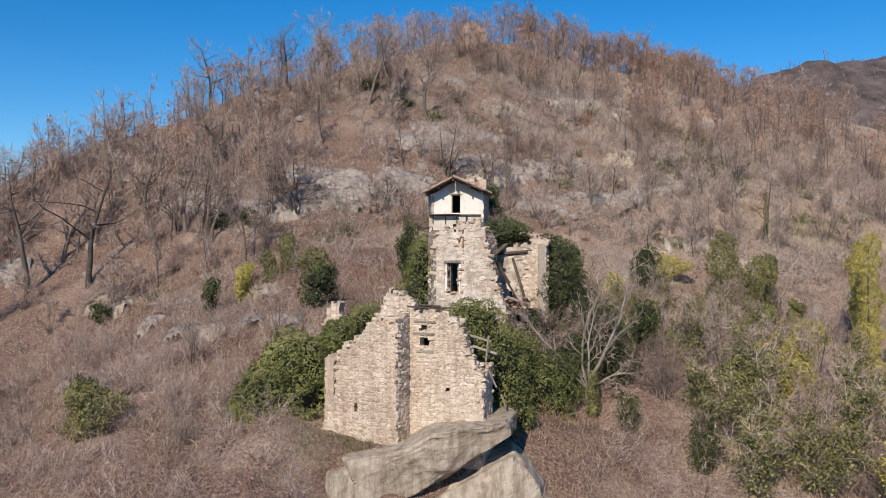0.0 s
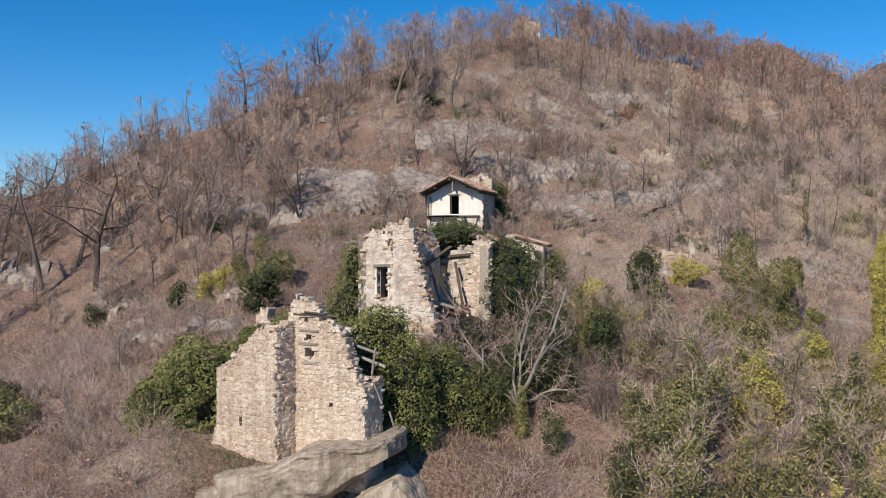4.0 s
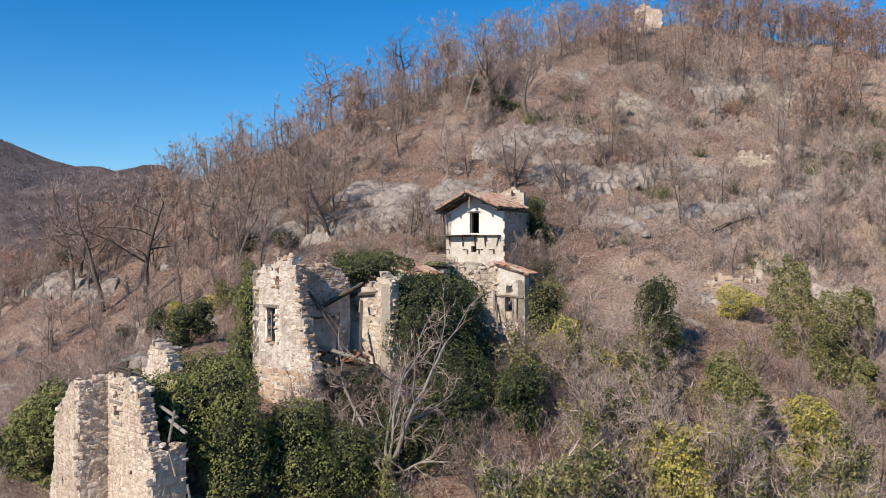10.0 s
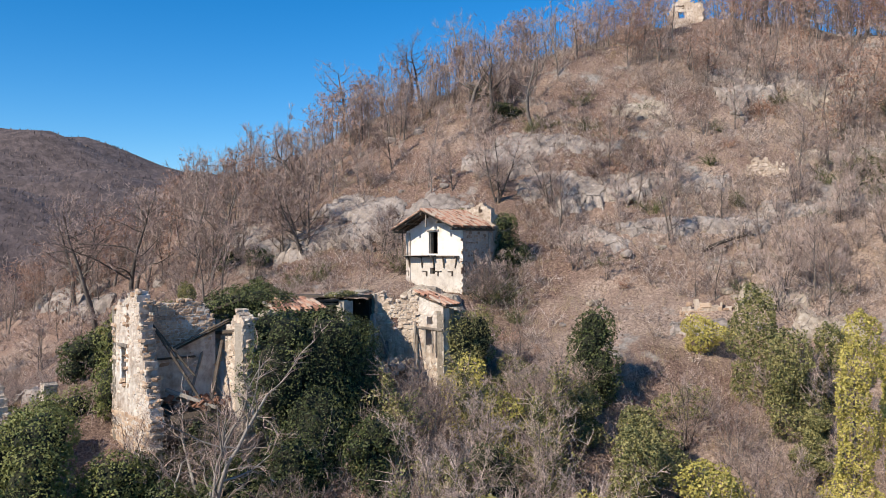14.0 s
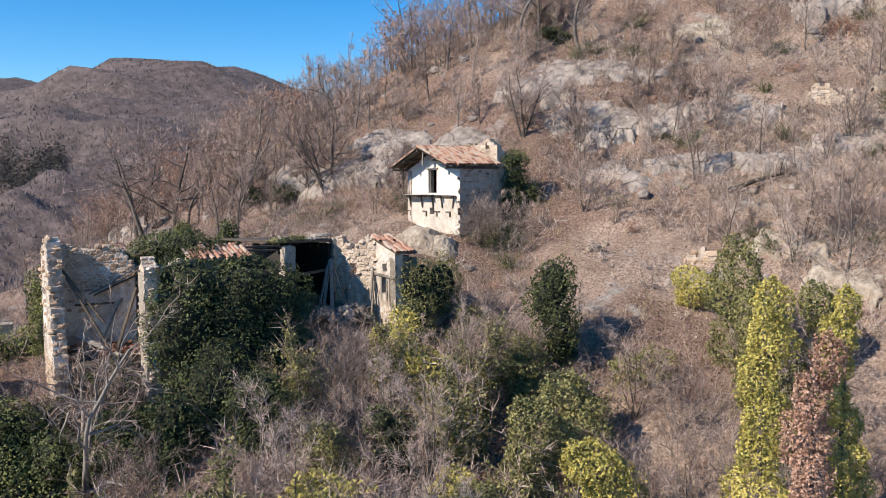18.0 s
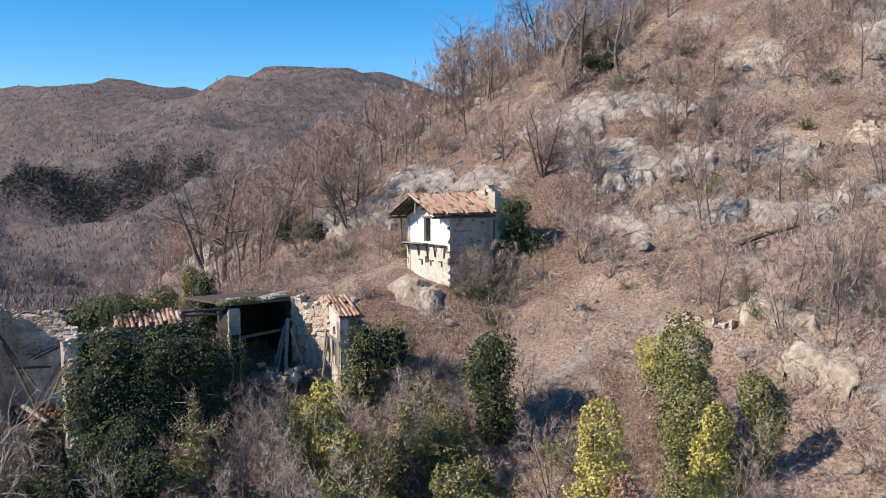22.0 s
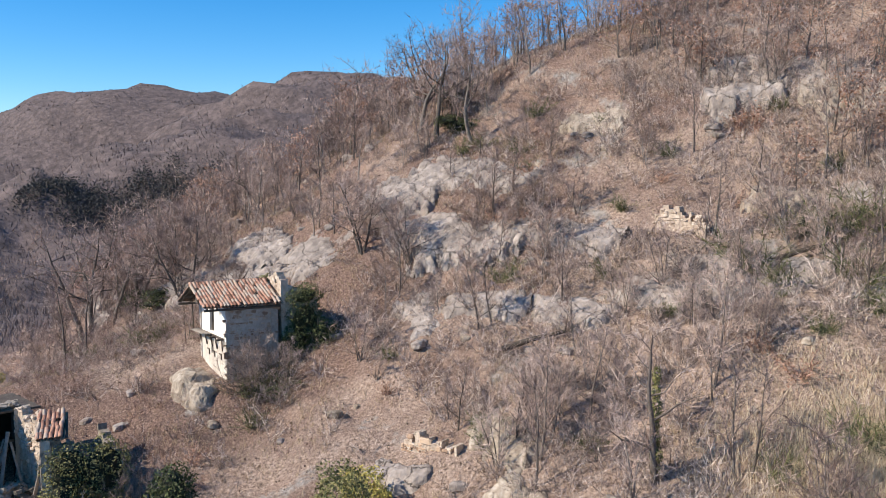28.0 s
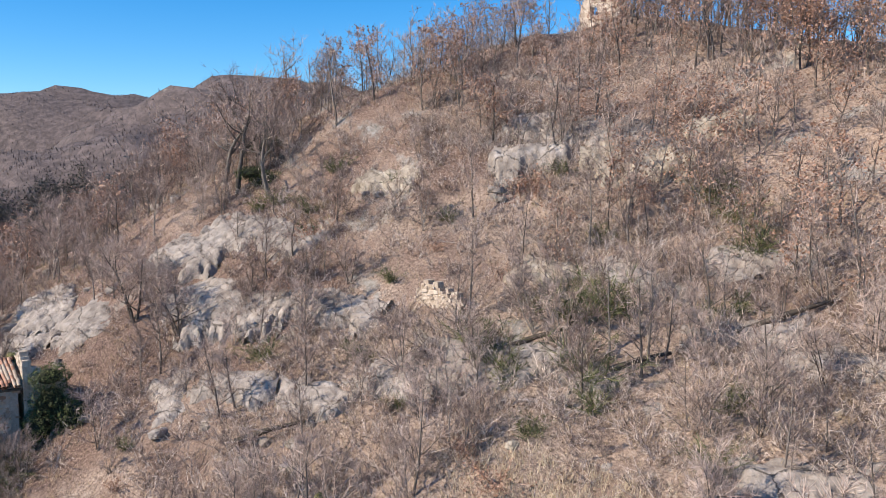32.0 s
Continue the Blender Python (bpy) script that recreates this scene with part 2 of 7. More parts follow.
def ground_material():
    m = bpy.data.materials.new("hillside_soil_and_litter")
    m.use_nodes = True
    nt = m.node_tree
    b = nt.nodes["Principled BSDF"]
    b.inputs["Roughness"].default_value = 0.95
    geo = nt.nodes.new("ShaderNodeNewGeometry")

    def noise_of(scale, detail=6, rough=0.6):
        n = nt.nodes.new("ShaderNodeTexNoise")
        n.inputs["Scale"].default_value, n.inputs["Detail"].default_value, n.inputs["Roughness"].default_value = scale, detail, rough
        nt.links.new(geo.outputs["Position"], n.inputs["Vector"])
        return n.outputs["Fac"]

    def ramp(fac, stops):
        r = nt.nodes.new("ShaderNodeValToRGB")
        el = r.color_ramp.elements
        while len(el) < len(stops):
            el.new(0.5)
        for e, (p, c) in zip(el, stops):
            e.position, e.color = p, (*c, 1)
        nt.links.new(fac, r.inputs[0])
        return r.outputs[0]

    def blend(fac, a, c):
        x = nt.nodes.new("ShaderNodeMix")
        x.data_type = "RGBA"
        nt.links.new(fac, x.inputs["Factor"])
        nt.links.new(a, x.inputs["A"])
        nt.links.new(c, x.inputs["B"])
        return x.outputs["Result"]

    litter = ramp(noise_of(6, 10, 0.85), [(0.37, (0.035, 0.024, 0.02)), (0.47, (0.15, 0.092, 0.07)), (0.55, (0.31, 0.205, 0.155)), (0.64, (0.50, 0.38, 0.30))])
    grass = ramp(noise_of(5, 10, 0.85), [(0.37, (0.055, 0.039, 0.03)), (0.46, (0.28, 0.198, 0.15)), (0.55, (0.49, 0.365, 0.285)), (0.65, (0.71, 0.585, 0.48))])
    stone = ramp(noise_of(2.5, 9, 0.7), [(0.3, (0.17, 0.145, 0.125)), (0.5, (0.34, 0.305, 0.27)), (0.7, (0.50, 0.46, 0.41))])
    parts = nt.nodes.new("ShaderNodeSeparateXYZ")
    nt.links.new(geo.outputs["Position"], parts.inputs[0])
    east = nt.nodes.new("ShaderNodeMapRange")
    east.inputs["From Min"].default_value, east.inputs["From Max"].default_value = 0, 32
    east.inputs["To Min"].default_value, east.inputs["To Max"].default_value = -0.06, 0.13
    nt.links.new(parts.outputs["X"], east.inputs["Value"])
    dry = nt.nodes.new("ShaderNodeMath")
    nt.links.new(noise_of(0.09, 5), dry.inputs[0])
    nt.links.new(east.outputs[0], dry.inputs[1])
    where_grass = ramp(dry.outputs[0], [(0.46, (0, 0, 0)), (0.60, (1, 1, 1))])
    where_stone = ramp(noise_of(0.16, 8, 0.68), [(0.585, (0, 0, 0)), (0.64, (1, 1, 1))])
    col = blend(where_stone, blend(where_grass, litter, grass), stone)
    # the floor of the leafless woods on the far hills
    woods = ramp(noise_of(0.11, 12, 0.8), [(0.38, (0.05, 0.038, 0.036)), (0.5, (0.102, 0.077, 0.073)), (0.62, (0.17, 0.13, 0.122))])
    far_stone = ramp(noise_of(0.018, 8, 0.7), [(0.66, (0, 0, 0)), (0.72, (1, 1, 1))])
    dist = nt.nodes.new("ShaderNodeVectorMath")
    dist.operation = "DISTANCE"
    dist.inputs[1].default_value = (5, 90, 30)
    nt.links.new(geo.outputs["Position"], dist.inputs[0])
    span = nt.nodes.new("ShaderNodeMapRange")
    span.inputs["From Min"].default_value, span.inputs["From Max"].default_value = 110, 190
    nt.links.new(dist.outputs["Value"], span.inputs["Value"])
    col = blend(span.outputs[0], col, blend(far_stone, woods, stone))
    nt.links.new(col, b.inputs["Base Color"])
    bp = nt.nodes.new("ShaderNodeBump")
    bp.inputs["Strength"].default_value, bp.inputs["Distance"].default_value = 0.9, 0.25
    nt.links.new(noise_of(4.5, 9, 0.75), bp.inputs["Height"])
    nt.links.new(bp.outputs[0], b.inputs["Normal"])
    return m


M_GROUND = ground_material()


# ---- mesh helpers ----
def np_mesh(name, verts, faces, mats, index=None, smooth=False):
    verts, faces = np.asarray(verts, dtype=np.float32), np.asarray(faces, dtype=np.int32)
    me = bpy.data.meshes.new(name)
    n, k = faces.shape
    me.vertices.add(len(verts))
    me.vertices.foreach_set("co", verts.ravel())
    me.loops.add(n * k)
    me.loops.foreach_set("vertex_index", faces.ravel())
    me.polygons.add(n)
    me.polygons.foreach_set("loop_start", np.arange(0, n * k, k, dtype=np.int32))
    me.polygons.foreach_set("use_smooth", np.full(n, smooth))
    for m in (mats if isinstance(mats, (list, tuple)) else [mats]):
        me.materials.append(m)
    if index is not None:
        me.polygons.foreach_set("material_index", np.asarray(index, dtype=np.int32))
    me.update(calc_edges=True)
    return me


def part(name, bm, mat, parent=None, label=""):
    me = bpy.data.meshes.new(name)
    bm.to_mesh(me)
    bm.free()
    me.materials.append(mat)
    ob = new(name, me)
    ob.parent = parent
    return tagged(ob, label)


def child(name, me, parent, label="", kind=""):
    ob = new(name, me)
    ob.parent = parent
    return tagged(ob, label, kind=kind)


def bm_box(bm, p, size, rot=None, bevel=0.0, seed=None):
    """A box of given size centred at p, turned by rot, its corners a little uneven."""
    r = random.Random(seed if seed is not None else 7)
    m = Matrix.Translation(p) @ (rot or Matrix.Identity(4)) @ Matrix.Diagonal((*size, 1))
    made = bmesh.ops.create_cube(bm, size=1, matrix=m)
    if seed is not None:
        w = min(size) * 0.12
        for v in made["verts"]:
            v.co += Vector((r.uniform(-w, w), r.uniform(-w, w), r.uniform(-w, w)))
    if bevel:
        bmesh.ops.bevel(bm, geom=list({e for v in made["verts"] for e in v.link_edges}), offset=bevel, segments=1, affect="EDGES")


def beam(name, a, b, w, h, mat, parent=None, label="", seed=1):
    """A timber from a to b, of section w by h, bevelled."""
    a, b = Vector(a), Vector(b)
    d = b - a
    rot = d.to_track_quat("X", "Z").to_matrix().to_4x4()
    bm = bmesh.new()
    bm_box(bm, (a + b) / 2, (d.length, w, h), rot, min(w, h) * 0.15, seed)
    return part(name, bm, mat, parent, label)


def tubes(segs, sides):
    """Tapered prisms for rows (x0 y0 z0 x1 y1 z1 r0 r1): vertices and quads."""
    s = np.asarray(segs, dtype=float)
    a, b = s[:, :3], s[:, 3:6]
    d = b - a
    d /= np.linalg.norm(d, axis=1)[:, None] + 1e-9
    ref = np.where(np.abs(d[:, 2:3]) > 0.9, np.array([[1.0, 0, 0]]), np.array([[0, 0, 1.0]]))
    u = np.cross(d, ref)
    u /= np.linalg.norm(u, axis=1)[:, None] + 1e-9
    w = np.cross(d, u)
    ang = np.arange(sides) * 2 * math.pi / sides
    ring = u[:, None, :] * np.cos(ang)[None, :, None] + w[:, None, :] * np.sin(ang)[None, :, None]
    v = np.concatenate([a[:, None, :] + ring * s[:, 6, None, None], b[:, None, :] + ring * s[:, 7, None, None]], 1).reshape(-1, 3)
    base = (np.arange(len(s)) * 2 * sides)[:, None]
    i = np.arange(sides)[None, :]
    j = (np.arange(sides)[None, :] + 1) % sides
    f = np.stack([base + i, base + j, base + sides + j, base + sides + i], -1).reshape(-1, 4)
    return v, f


def leaf_quads(pts, nrm, size, rng, flop=0.8):
    """A small folded leaf at each point, facing roughly along its normal."""
    n = len(pts)
    d = nrm + rng.normal(0, flop, (n, 3))
    d /= np.linalg.norm(d, axis=1)[:, None] + 1e-9
    t = np.cross(d, rng.normal(0, 1, (n, 3)))
    t /= np.linalg.norm(t, axis=1)[:, None] + 1e-9
    u = np.cross(d, t)
    s = (size * rng.uniform(0.6, 1.35, n))[:, None]
    v = np.stack([pts - t * s * 0.5, pts + u * s * 0.42 + d * s * 0.12, pts + t * s * 0.55, pts - u * s * 0.42 + d * s * 0.12], 1).reshape(-1, 3)
    return v, np.arange(4 * n).reshape(-1, 4)


def leaf_tris(pts, nrm, size, rng, flop=0.8):
    """A small pointed leaf at each point, facing roughly along its normal."""
    n = len(pts)
    d = nrm + rng.normal(0, flop, (n, 3))
    d /= np.linalg.norm(d, axis=1)[:, None] + 1e-9
    t = np.cross(d, rng.normal(0, 1, (n, 3)))
    t /= np.linalg.norm(t, axis=1)[:, None] + 1e-9
    u = np.cross(d, t)
    s = (size * rng.uniform(0.6, 1.35, n))[:, None]
    v = np.stack([pts - t * s * 0.5 - u * s * 0.45, pts + u * s * 0.55 - t * s * 0.3, pts + t * s * 0.65], 1).reshape(-1, 3)
    return v, np.arange(3 * n).reshape(-1, 3)


# ---- the ground: one sheet to the horizon ----
KX, KY, KS = np.linspace(-80, 100, 9), np.linspace(10, 180, 9), 22.0
KNOLLS = np.array([
    [-3.8, -7.8, -4.6, -0.9, -2.8, -0.6, -8.5, -6.0, -1.0],
    [-0.6, 9.9, 3.9, 2.3, -8.7, 2.2, 2.8, -1.1, -0.4],
    [-2.5, 5.7, -10.4, 10.8, 10.9, 4.9, 0.1, 1.8, 0.7],
    [1.8, -2.2, -4.1, 9.6, -8.0, -3.7, -5.6, 0.2, 1.8],
    [4.9, 7.6, 4.0, 5.9, 0.5, 18.6, 11.7, 3.5, 3.2],
    [-6.5, 14.4, 5.6, 11.3, 9.0, -8.5, -3.8, 1.0, 7.0],
    [-5.5, 8.6, -0.8, 14.0, 10.5, 10.5, 20.3, 6.9, 12.4],
    [0.6, 6.0, 0.9, 9.2, 10.6, 10.1, 2.8, -4.3, 4.7],
    [1.5, 4.9, 2.0, 3.9, 12.3, -0.8, 8.7, 15.5, 4.2],
])
# far hills: centre, half-widths, height
FAR_HILLS = [(72, 258, 42, 58, 46.4), (185, 380, 110, 110, 84.3), (330, 430, 150, 140, 62.6), (110, 330, 60, 50, 26.6), (150, 230, 70, 70, 43.3),
             (95, 215, 30, 30, -11.9), (50, 230, 30, 40, 30.2), (150, 300, 35, 40, -9.3),
             (-773, 485, 120, 120, 47.1), (-702, 560, 150, 140, 17.1), (-540, 610, 190, 140, 48.5), (-620, 420, 220, 130, 48.6), (-900, 640, 300, 200, 78.5),
             (-1190, 450, 230, 200, 68.9), (-1050, 400, 110, 110, 38.3), (-1350, 250, 330, 200, 82.8), (-1020, 540, 140, 120, 29.8), (-1700, 700, 500, 300, 44.0),
             (-1050, 470, 110, 110, 12.0), (-810, 545, 100, 90, 26.1), (-1150, 330, 110, 100, 35.3), (-520, 250, 190, 160, 36.6), (-420, 330, 150, 120, 20.0), (-300, 450, 140, 110, 28.6),
             (-640, 395, 60, 60, 2.5), (-760, 350, 80, 70, 24.5), (-880, 430, 70, 60, 16.3), (-560, 540, 70, 60, 8.8), (-700, 620, 70, 60, 7.8),
             (-950, 470, 520, 330, 7), (0, 900, 600, 300, 120), (700, 800, 400, 300, 190), (0, -900, 900, 300, 120)]


def height_smooth(x, y):
    x, y = np.asarray(x, dtype=float), np.asarray(y, dtype=float)
    gx = np.exp(-((x[..., None] - KX) ** 2) / (2 * KS * KS))
    gy = np.exp(-((y[..., None] - KY) ** 2) / (2 * KS * KS))
    z = np.einsum("...i,ij,...j->...", gy, KNOLLS, gx) - 2
    for cx, cy, sx, sy, h in FAR_HILLS:
        z = z + h * np.exp(-((x - cx) / sx) ** 2 - ((y - cy) / sy) ** 2)
    # the ground drops away in front of the tower rock
    z = z - 3.0 * np.exp(-(((x + 1.0) / 6.2) ** 4) - (((y - 40.8) / 3.0) ** 2))
    # a level grass ledge along the foot of the tower's front wall
    p, n = (x + 6.84) * 0.888 - (y - 45.7) * 0.46, -(x + 6.84) * 0.46 - (y - 45.7) * 0.888
    ledge = np.exp(-(((p - 2.2) / 3.6) ** 6) - (((n + 0.3) / 1.75) ** 4))
    z = z * (1 - ledge) + 9.95 * ledge
    # a hollow below the farmhouse
    z = z - 2.0 * np.exp(-(((x - 9.2) / 3.2) ** 2) - (((y - 50.0) / 2.8) ** 2))
    # a cliff across the valley
    q, t = (x + 430) * 0.9 - (y - 235) * 0.42, (x + 430) * 0.42 + (y - 235) * 0.9
    return z + 8 * (1 - np.tanh(q / 25)) * np.exp(-((t / 110) ** 2)) * np.exp(-np.clip(-q, 0, None) / 160)


def rough(x, y):
    """Small unevenness of the slope, as a sum of turned waves."""
    x, y = np.asarray(x, dtype=float), np.asarray(y, dtype=float)
    z = np.zeros_like(x)
    r = np.random.RandomState(5)
    for k in range(26):
        a, lam = r.uniform(0, 6.283), 26.0 * 0.86 ** k
        ph, amp = r.uniform(0, 6.283), 0.017 * lam ** 0.85
        z = z + amp * np.sin((x * math.cos(a) + y * math.sin(a)) * 6.283 / lam + ph + 1.5 * np.sin((x * math.sin(a) - y * math.cos(a)) * 3.1 / lam))
    return z


def far_rough(x, y):
    z = np.zeros_like(x)
    r = np.random.RandomState(9)
    for k in range(22):
        a, lam = r.uniform(0, 6.283), 230.0 * 0.87 ** k
        ph = r.uniform(0, 6.283)
        z = z + 0.045 * lam * (0.5 - np.abs(np.sin((x * math.cos(a) + y * math.sin(a)) * 3.1416 / lam + ph + np.sin((x * math.sin(a) - y * math.cos(a)) * 3.1 / lam))))
    return z


def height(x, y):
    x, y = np.asarray(x, dtype=float), np.asarray(y, dtype=float)
    far = np.clip((np.hypot(x - 5, y - 90) - 150) / 130, 0, 1)
    return height_smooth(x, y) + rough(x, y) * (1 - far) + far_rough(x, y) * far * 0.95


def hz(x, y):
    return float(height(np.array([x]), np.array([y]))[0])


def graded(lo, hi, step, reach):
    mid = list(np.arange(lo, hi + step / 2, step))
    out, d = [], step
    while sum(out) < reach:
        d *= 1.052
        out.append(d)
    up = mid[-1] + np.cumsum(out)
    down = mid[0] - np.cumsum(out)[::-1]
    return np.concatenate([down, mid, up])


gx_, gy_ = graded(-66, 86, 0.8, 2600), graded(26, 160, 0.8, 2600)
GX, GY = np.meshgrid(gx_, gy_)
GZ = height(GX, GY)
nx, ny = len(gx_), len(gy_)
idx = np.arange(nx * ny).reshape(ny, nx)
quads = np.stack([idx[:-1, :-1], idx[:-1, 1:], idx[1:, 1:], idx[1:, :-1]], -1).reshape(-1, 4)
ground = new("ground", np_mesh("ground", np.stack([GX, GY, GZ], -1).reshape(-1, 3), quads, M_GROUND, smooth=True))


def ground_z(x, y):
    """Height of the sheet itself between its grid points."""
    i = np.clip(np.searchsorted(gx_, x) - 1, 0, nx - 2)
    j = np.clip(np.searchsorted(gy_, y) - 1, 0, ny - 2)
    u, v = (x - gx_[i]) / (gx_[i + 1] - gx_[i]), (y - gy_[j]) / (gy_[j + 1] - gy_[j])
    return (GZ[j, i] * (1 - u) + GZ[j, i + 1] * u) * (1 - v) + (GZ[j + 1, i] * (1 - u) + GZ[j + 1, i + 1] * u) * v


tagged(ground, "steep hillside of leaf litter, dry grass and stones", "ground", kind="structure")


# ---- rocks ----
def rock(name, p, size, yaw=0, tilt=0, mat=M_ROCK, seed=1, label="", rounded=0.5, level=4, roll=0, lumps=1.0, cap=None):
    """A weathered outcrop: a faceted lump, displaced at several scales, sunk into the slope."""
    bm = bmesh.new()
    bmesh.ops.create_icosphere(bm, subdivisions=level, radius=1)
    off = Vector((seed * 7.3, seed * 3.1, seed * 5.7))
    half = Vector(size) / 2
    mean = (size[0] * size[1] * size[2]) ** (1 / 3)
    for v in bm.verts:
        c = v.co.copy()
        m = max(abs(c.x), abs(c.y), abs(c.z))
        out = c.normalized()
        c = c.lerp(c / m, rounded)
        p_ = Vector((c.x * half.x, c.y * half.y, c.z * half.z))
        q_ = p_ / mean
        d = 0.16 * noise.noise(q_ * 1.6 + off) + 0.07 * noise.noise(q_ * 4.2 + off) - 0.05 * abs(noise.noise(q_ * 5.0 + off)) + 0.02 * noise.noise(q_ * 11 + off) + 0.012 * noise.noise(q_ * 24 + off)
        v.co = p_ + out * d * mean * lumps
    m = pose(*p, tilt, roll, yaw)
    bmesh.ops.transform(bm, matrix=m, verts=bm.verts)
    if cap:
        for v in bm.verts:
            over = v.co.z - cap(v.co.x)
            if over > -0.5:
                v.co.z = cap(v.co.x) - 0.5 + 0.5 * math.tanh(over + 0.5) + 0.06 * noise.noise(v.co * 2.1)
    ob = part(name, bm, mat)
    return tagged(ob, label or "grey weathered limestone outcrop in the slope", "rock")


# ---- masonry ----
STONE_SHAPES = []
_r = random.Random(3)
for k in range(10):
    bm = bmesh.new()
    bmesh.ops.create_cube(bm, size=1)
    for v in bm.verts:
        v.co += Vector((_r.uniform(-0.14, 0.10) * (1 if v.co.x > 0 else -1), _r.uniform(-0.05, 0.05), _r.uniform(-0.16, 0.10) * (1 if v.co.z > 0 else -1)))
    bmesh.ops.bevel(bm, geom=bm.edges[:], offset=0.16, segments=1, affect="EDGES")
    for v in bm.verts:
        v.co += Vector((_r.uniform(-0.05, 0.05), _r.uniform(-0.06, 0.06), _r.uniform(-0.05, 0.05)))
    me = bpy.data.meshes.new("stone")
    bm.to_mesh(me)
    bm.free()
    STONE_SHAPES.append(me)
STONE_SETS = {}


def stone_mesh(mat, k):
    if (mat.name, k) not in STONE_SETS:
        me = STONE_SHAPES[k].copy()
        me.materials.append(mat)
        STONE_SETS[(mat.name, k)] = me
    return STONE_SETS[(mat.name, k)]


class Wall:
    """A wall on a line in plan: local s along it, z up, n outwards to the right-hand side of its way."""

    def __init__(self, a, b):
        self.a = Vector((a[0], a[1], 0))
        d = Vector((b[0] - a[0], b[1] - a[1], 0))
        self.length = d.length
        self.u = d.normalized()
        self.n = Vector((self.u.y, -self.u.x, 0))

    def at(self, s, z, n=0.0):
        return self.a + self.u * s + self.n * n + Vector((0, 0, z))

    def turn(self):
        return Matrix((( self.u.x, self.n.x, 0, 0), (self.u.y, self.n.y, 0, 0), (0, 0, 1, 0), (0, 0, 0, 1)))


def steps(pairs):
    """A top line through (s, z) pairs."""
    s, z = [p[0] for p in pairs], [p[1] for p in pairs]
    return lambda q: float(np.interp(q, s, z))


def wall_body(name, wall, bottom, top, thick, holes, mat, parent, cell=0.16, left=None, right=None, ragged=0.18, label="", seed=0, uneven=0.3):
    """The wall's core: cells inside its outline, with real openings and a broken edge. Front at n = 0, back at n = -thick."""
    r = random.Random(seed)
    ns = max(2, int(round(wall.length / cell)))
    ds = wall.length / ns
    tops = [top((i + 0.5) * ds) + r.uniform(-ragged, ragged) for i in range(ns)]
    nz = int(math.ceil((max(tops) - bottom) / cell))
    z0 = bottom
    edges_s = [i * ds for i in range(ns + 1)]
    inside = np.zeros((ns + 2, nz + 2), dtype=bool)
    for i in range(ns):
        for k in range(nz):
            s, z = (i + 0.5) * ds, z0 + (k + 0.5) * cell
            ok = z < tops[i]
            if left:
                ok = ok and s > left(z) + r.uniform(-ragged, ragged) * 0.6
            if right:
                ok = ok and s < right(z) + r.uniform(-ragged, ragged) * 0.6
            inside[i + 1, k + 1] = ok and not any(h[0] < s < h[1] and h[2] < z < h[3] for h in holes)
    bm = bmesh.new()
    cache = {}

    def vert(i, k, back):
        key = (i, k, back)
        if key not in cache:
            jr = random.Random(hash((i * 131 + k * 17 + seed, 5)))
            j = cell * uneven
            p = wall.at(edges_s[i] + jr.uniform(-j, j) * (0 < i < ns), z0 + k * cell + jr.uniform(-j, j), (-thick if back else 0.0) + jr.uniform(-0.08, 0.08) * uneven)
            cache[key] = bm.verts.new(p)
        return cache[key]

    for i in range(ns):
        for k in range(nz):
            if not inside[i + 1, k + 1]:
                continue
            for back in (False, True):
                q = [vert(i, k, back), vert(i + 1, k, back), vert(i + 1, k + 1, back), vert(i, k + 1, back)]
                bm.faces.new(q[::-1] if back else q)
            if not inside[i, k + 1]:
                bm.faces.new([vert(i, k, True), vert(i, k, False), vert(i, k + 1, False), vert(i, k + 1, True)])
            if not inside[i + 2, k + 1]:
                bm.faces.new([vert(i + 1, k, False), vert(i + 1, k, True), vert(i + 1, k + 1, True), vert(i + 1, k + 1, False)])
            if not inside[i + 1, k + 2]:
                bm.faces.new([vert(i, k + 1, False), vert(i + 1, k + 1, False), vert(i + 1, k + 1, True), vert(i, k + 1, True)])
            if not inside[i + 1, k]:
                bm.faces.new([vert(i, k, True), vert(i + 1, k, True), vert(i + 1, k, False), vert(i, k, False)])
    ob = part(name, bm, mat, parent, label)

    def solid(s, z):
        i, k = int(s / ds), int((z - z0) / cell)
        return 0 <= i < ns and 0 <= k < nz and bool(inside[i + 1, k + 1])

    ob_solid = solid
    return ob, ob_solid


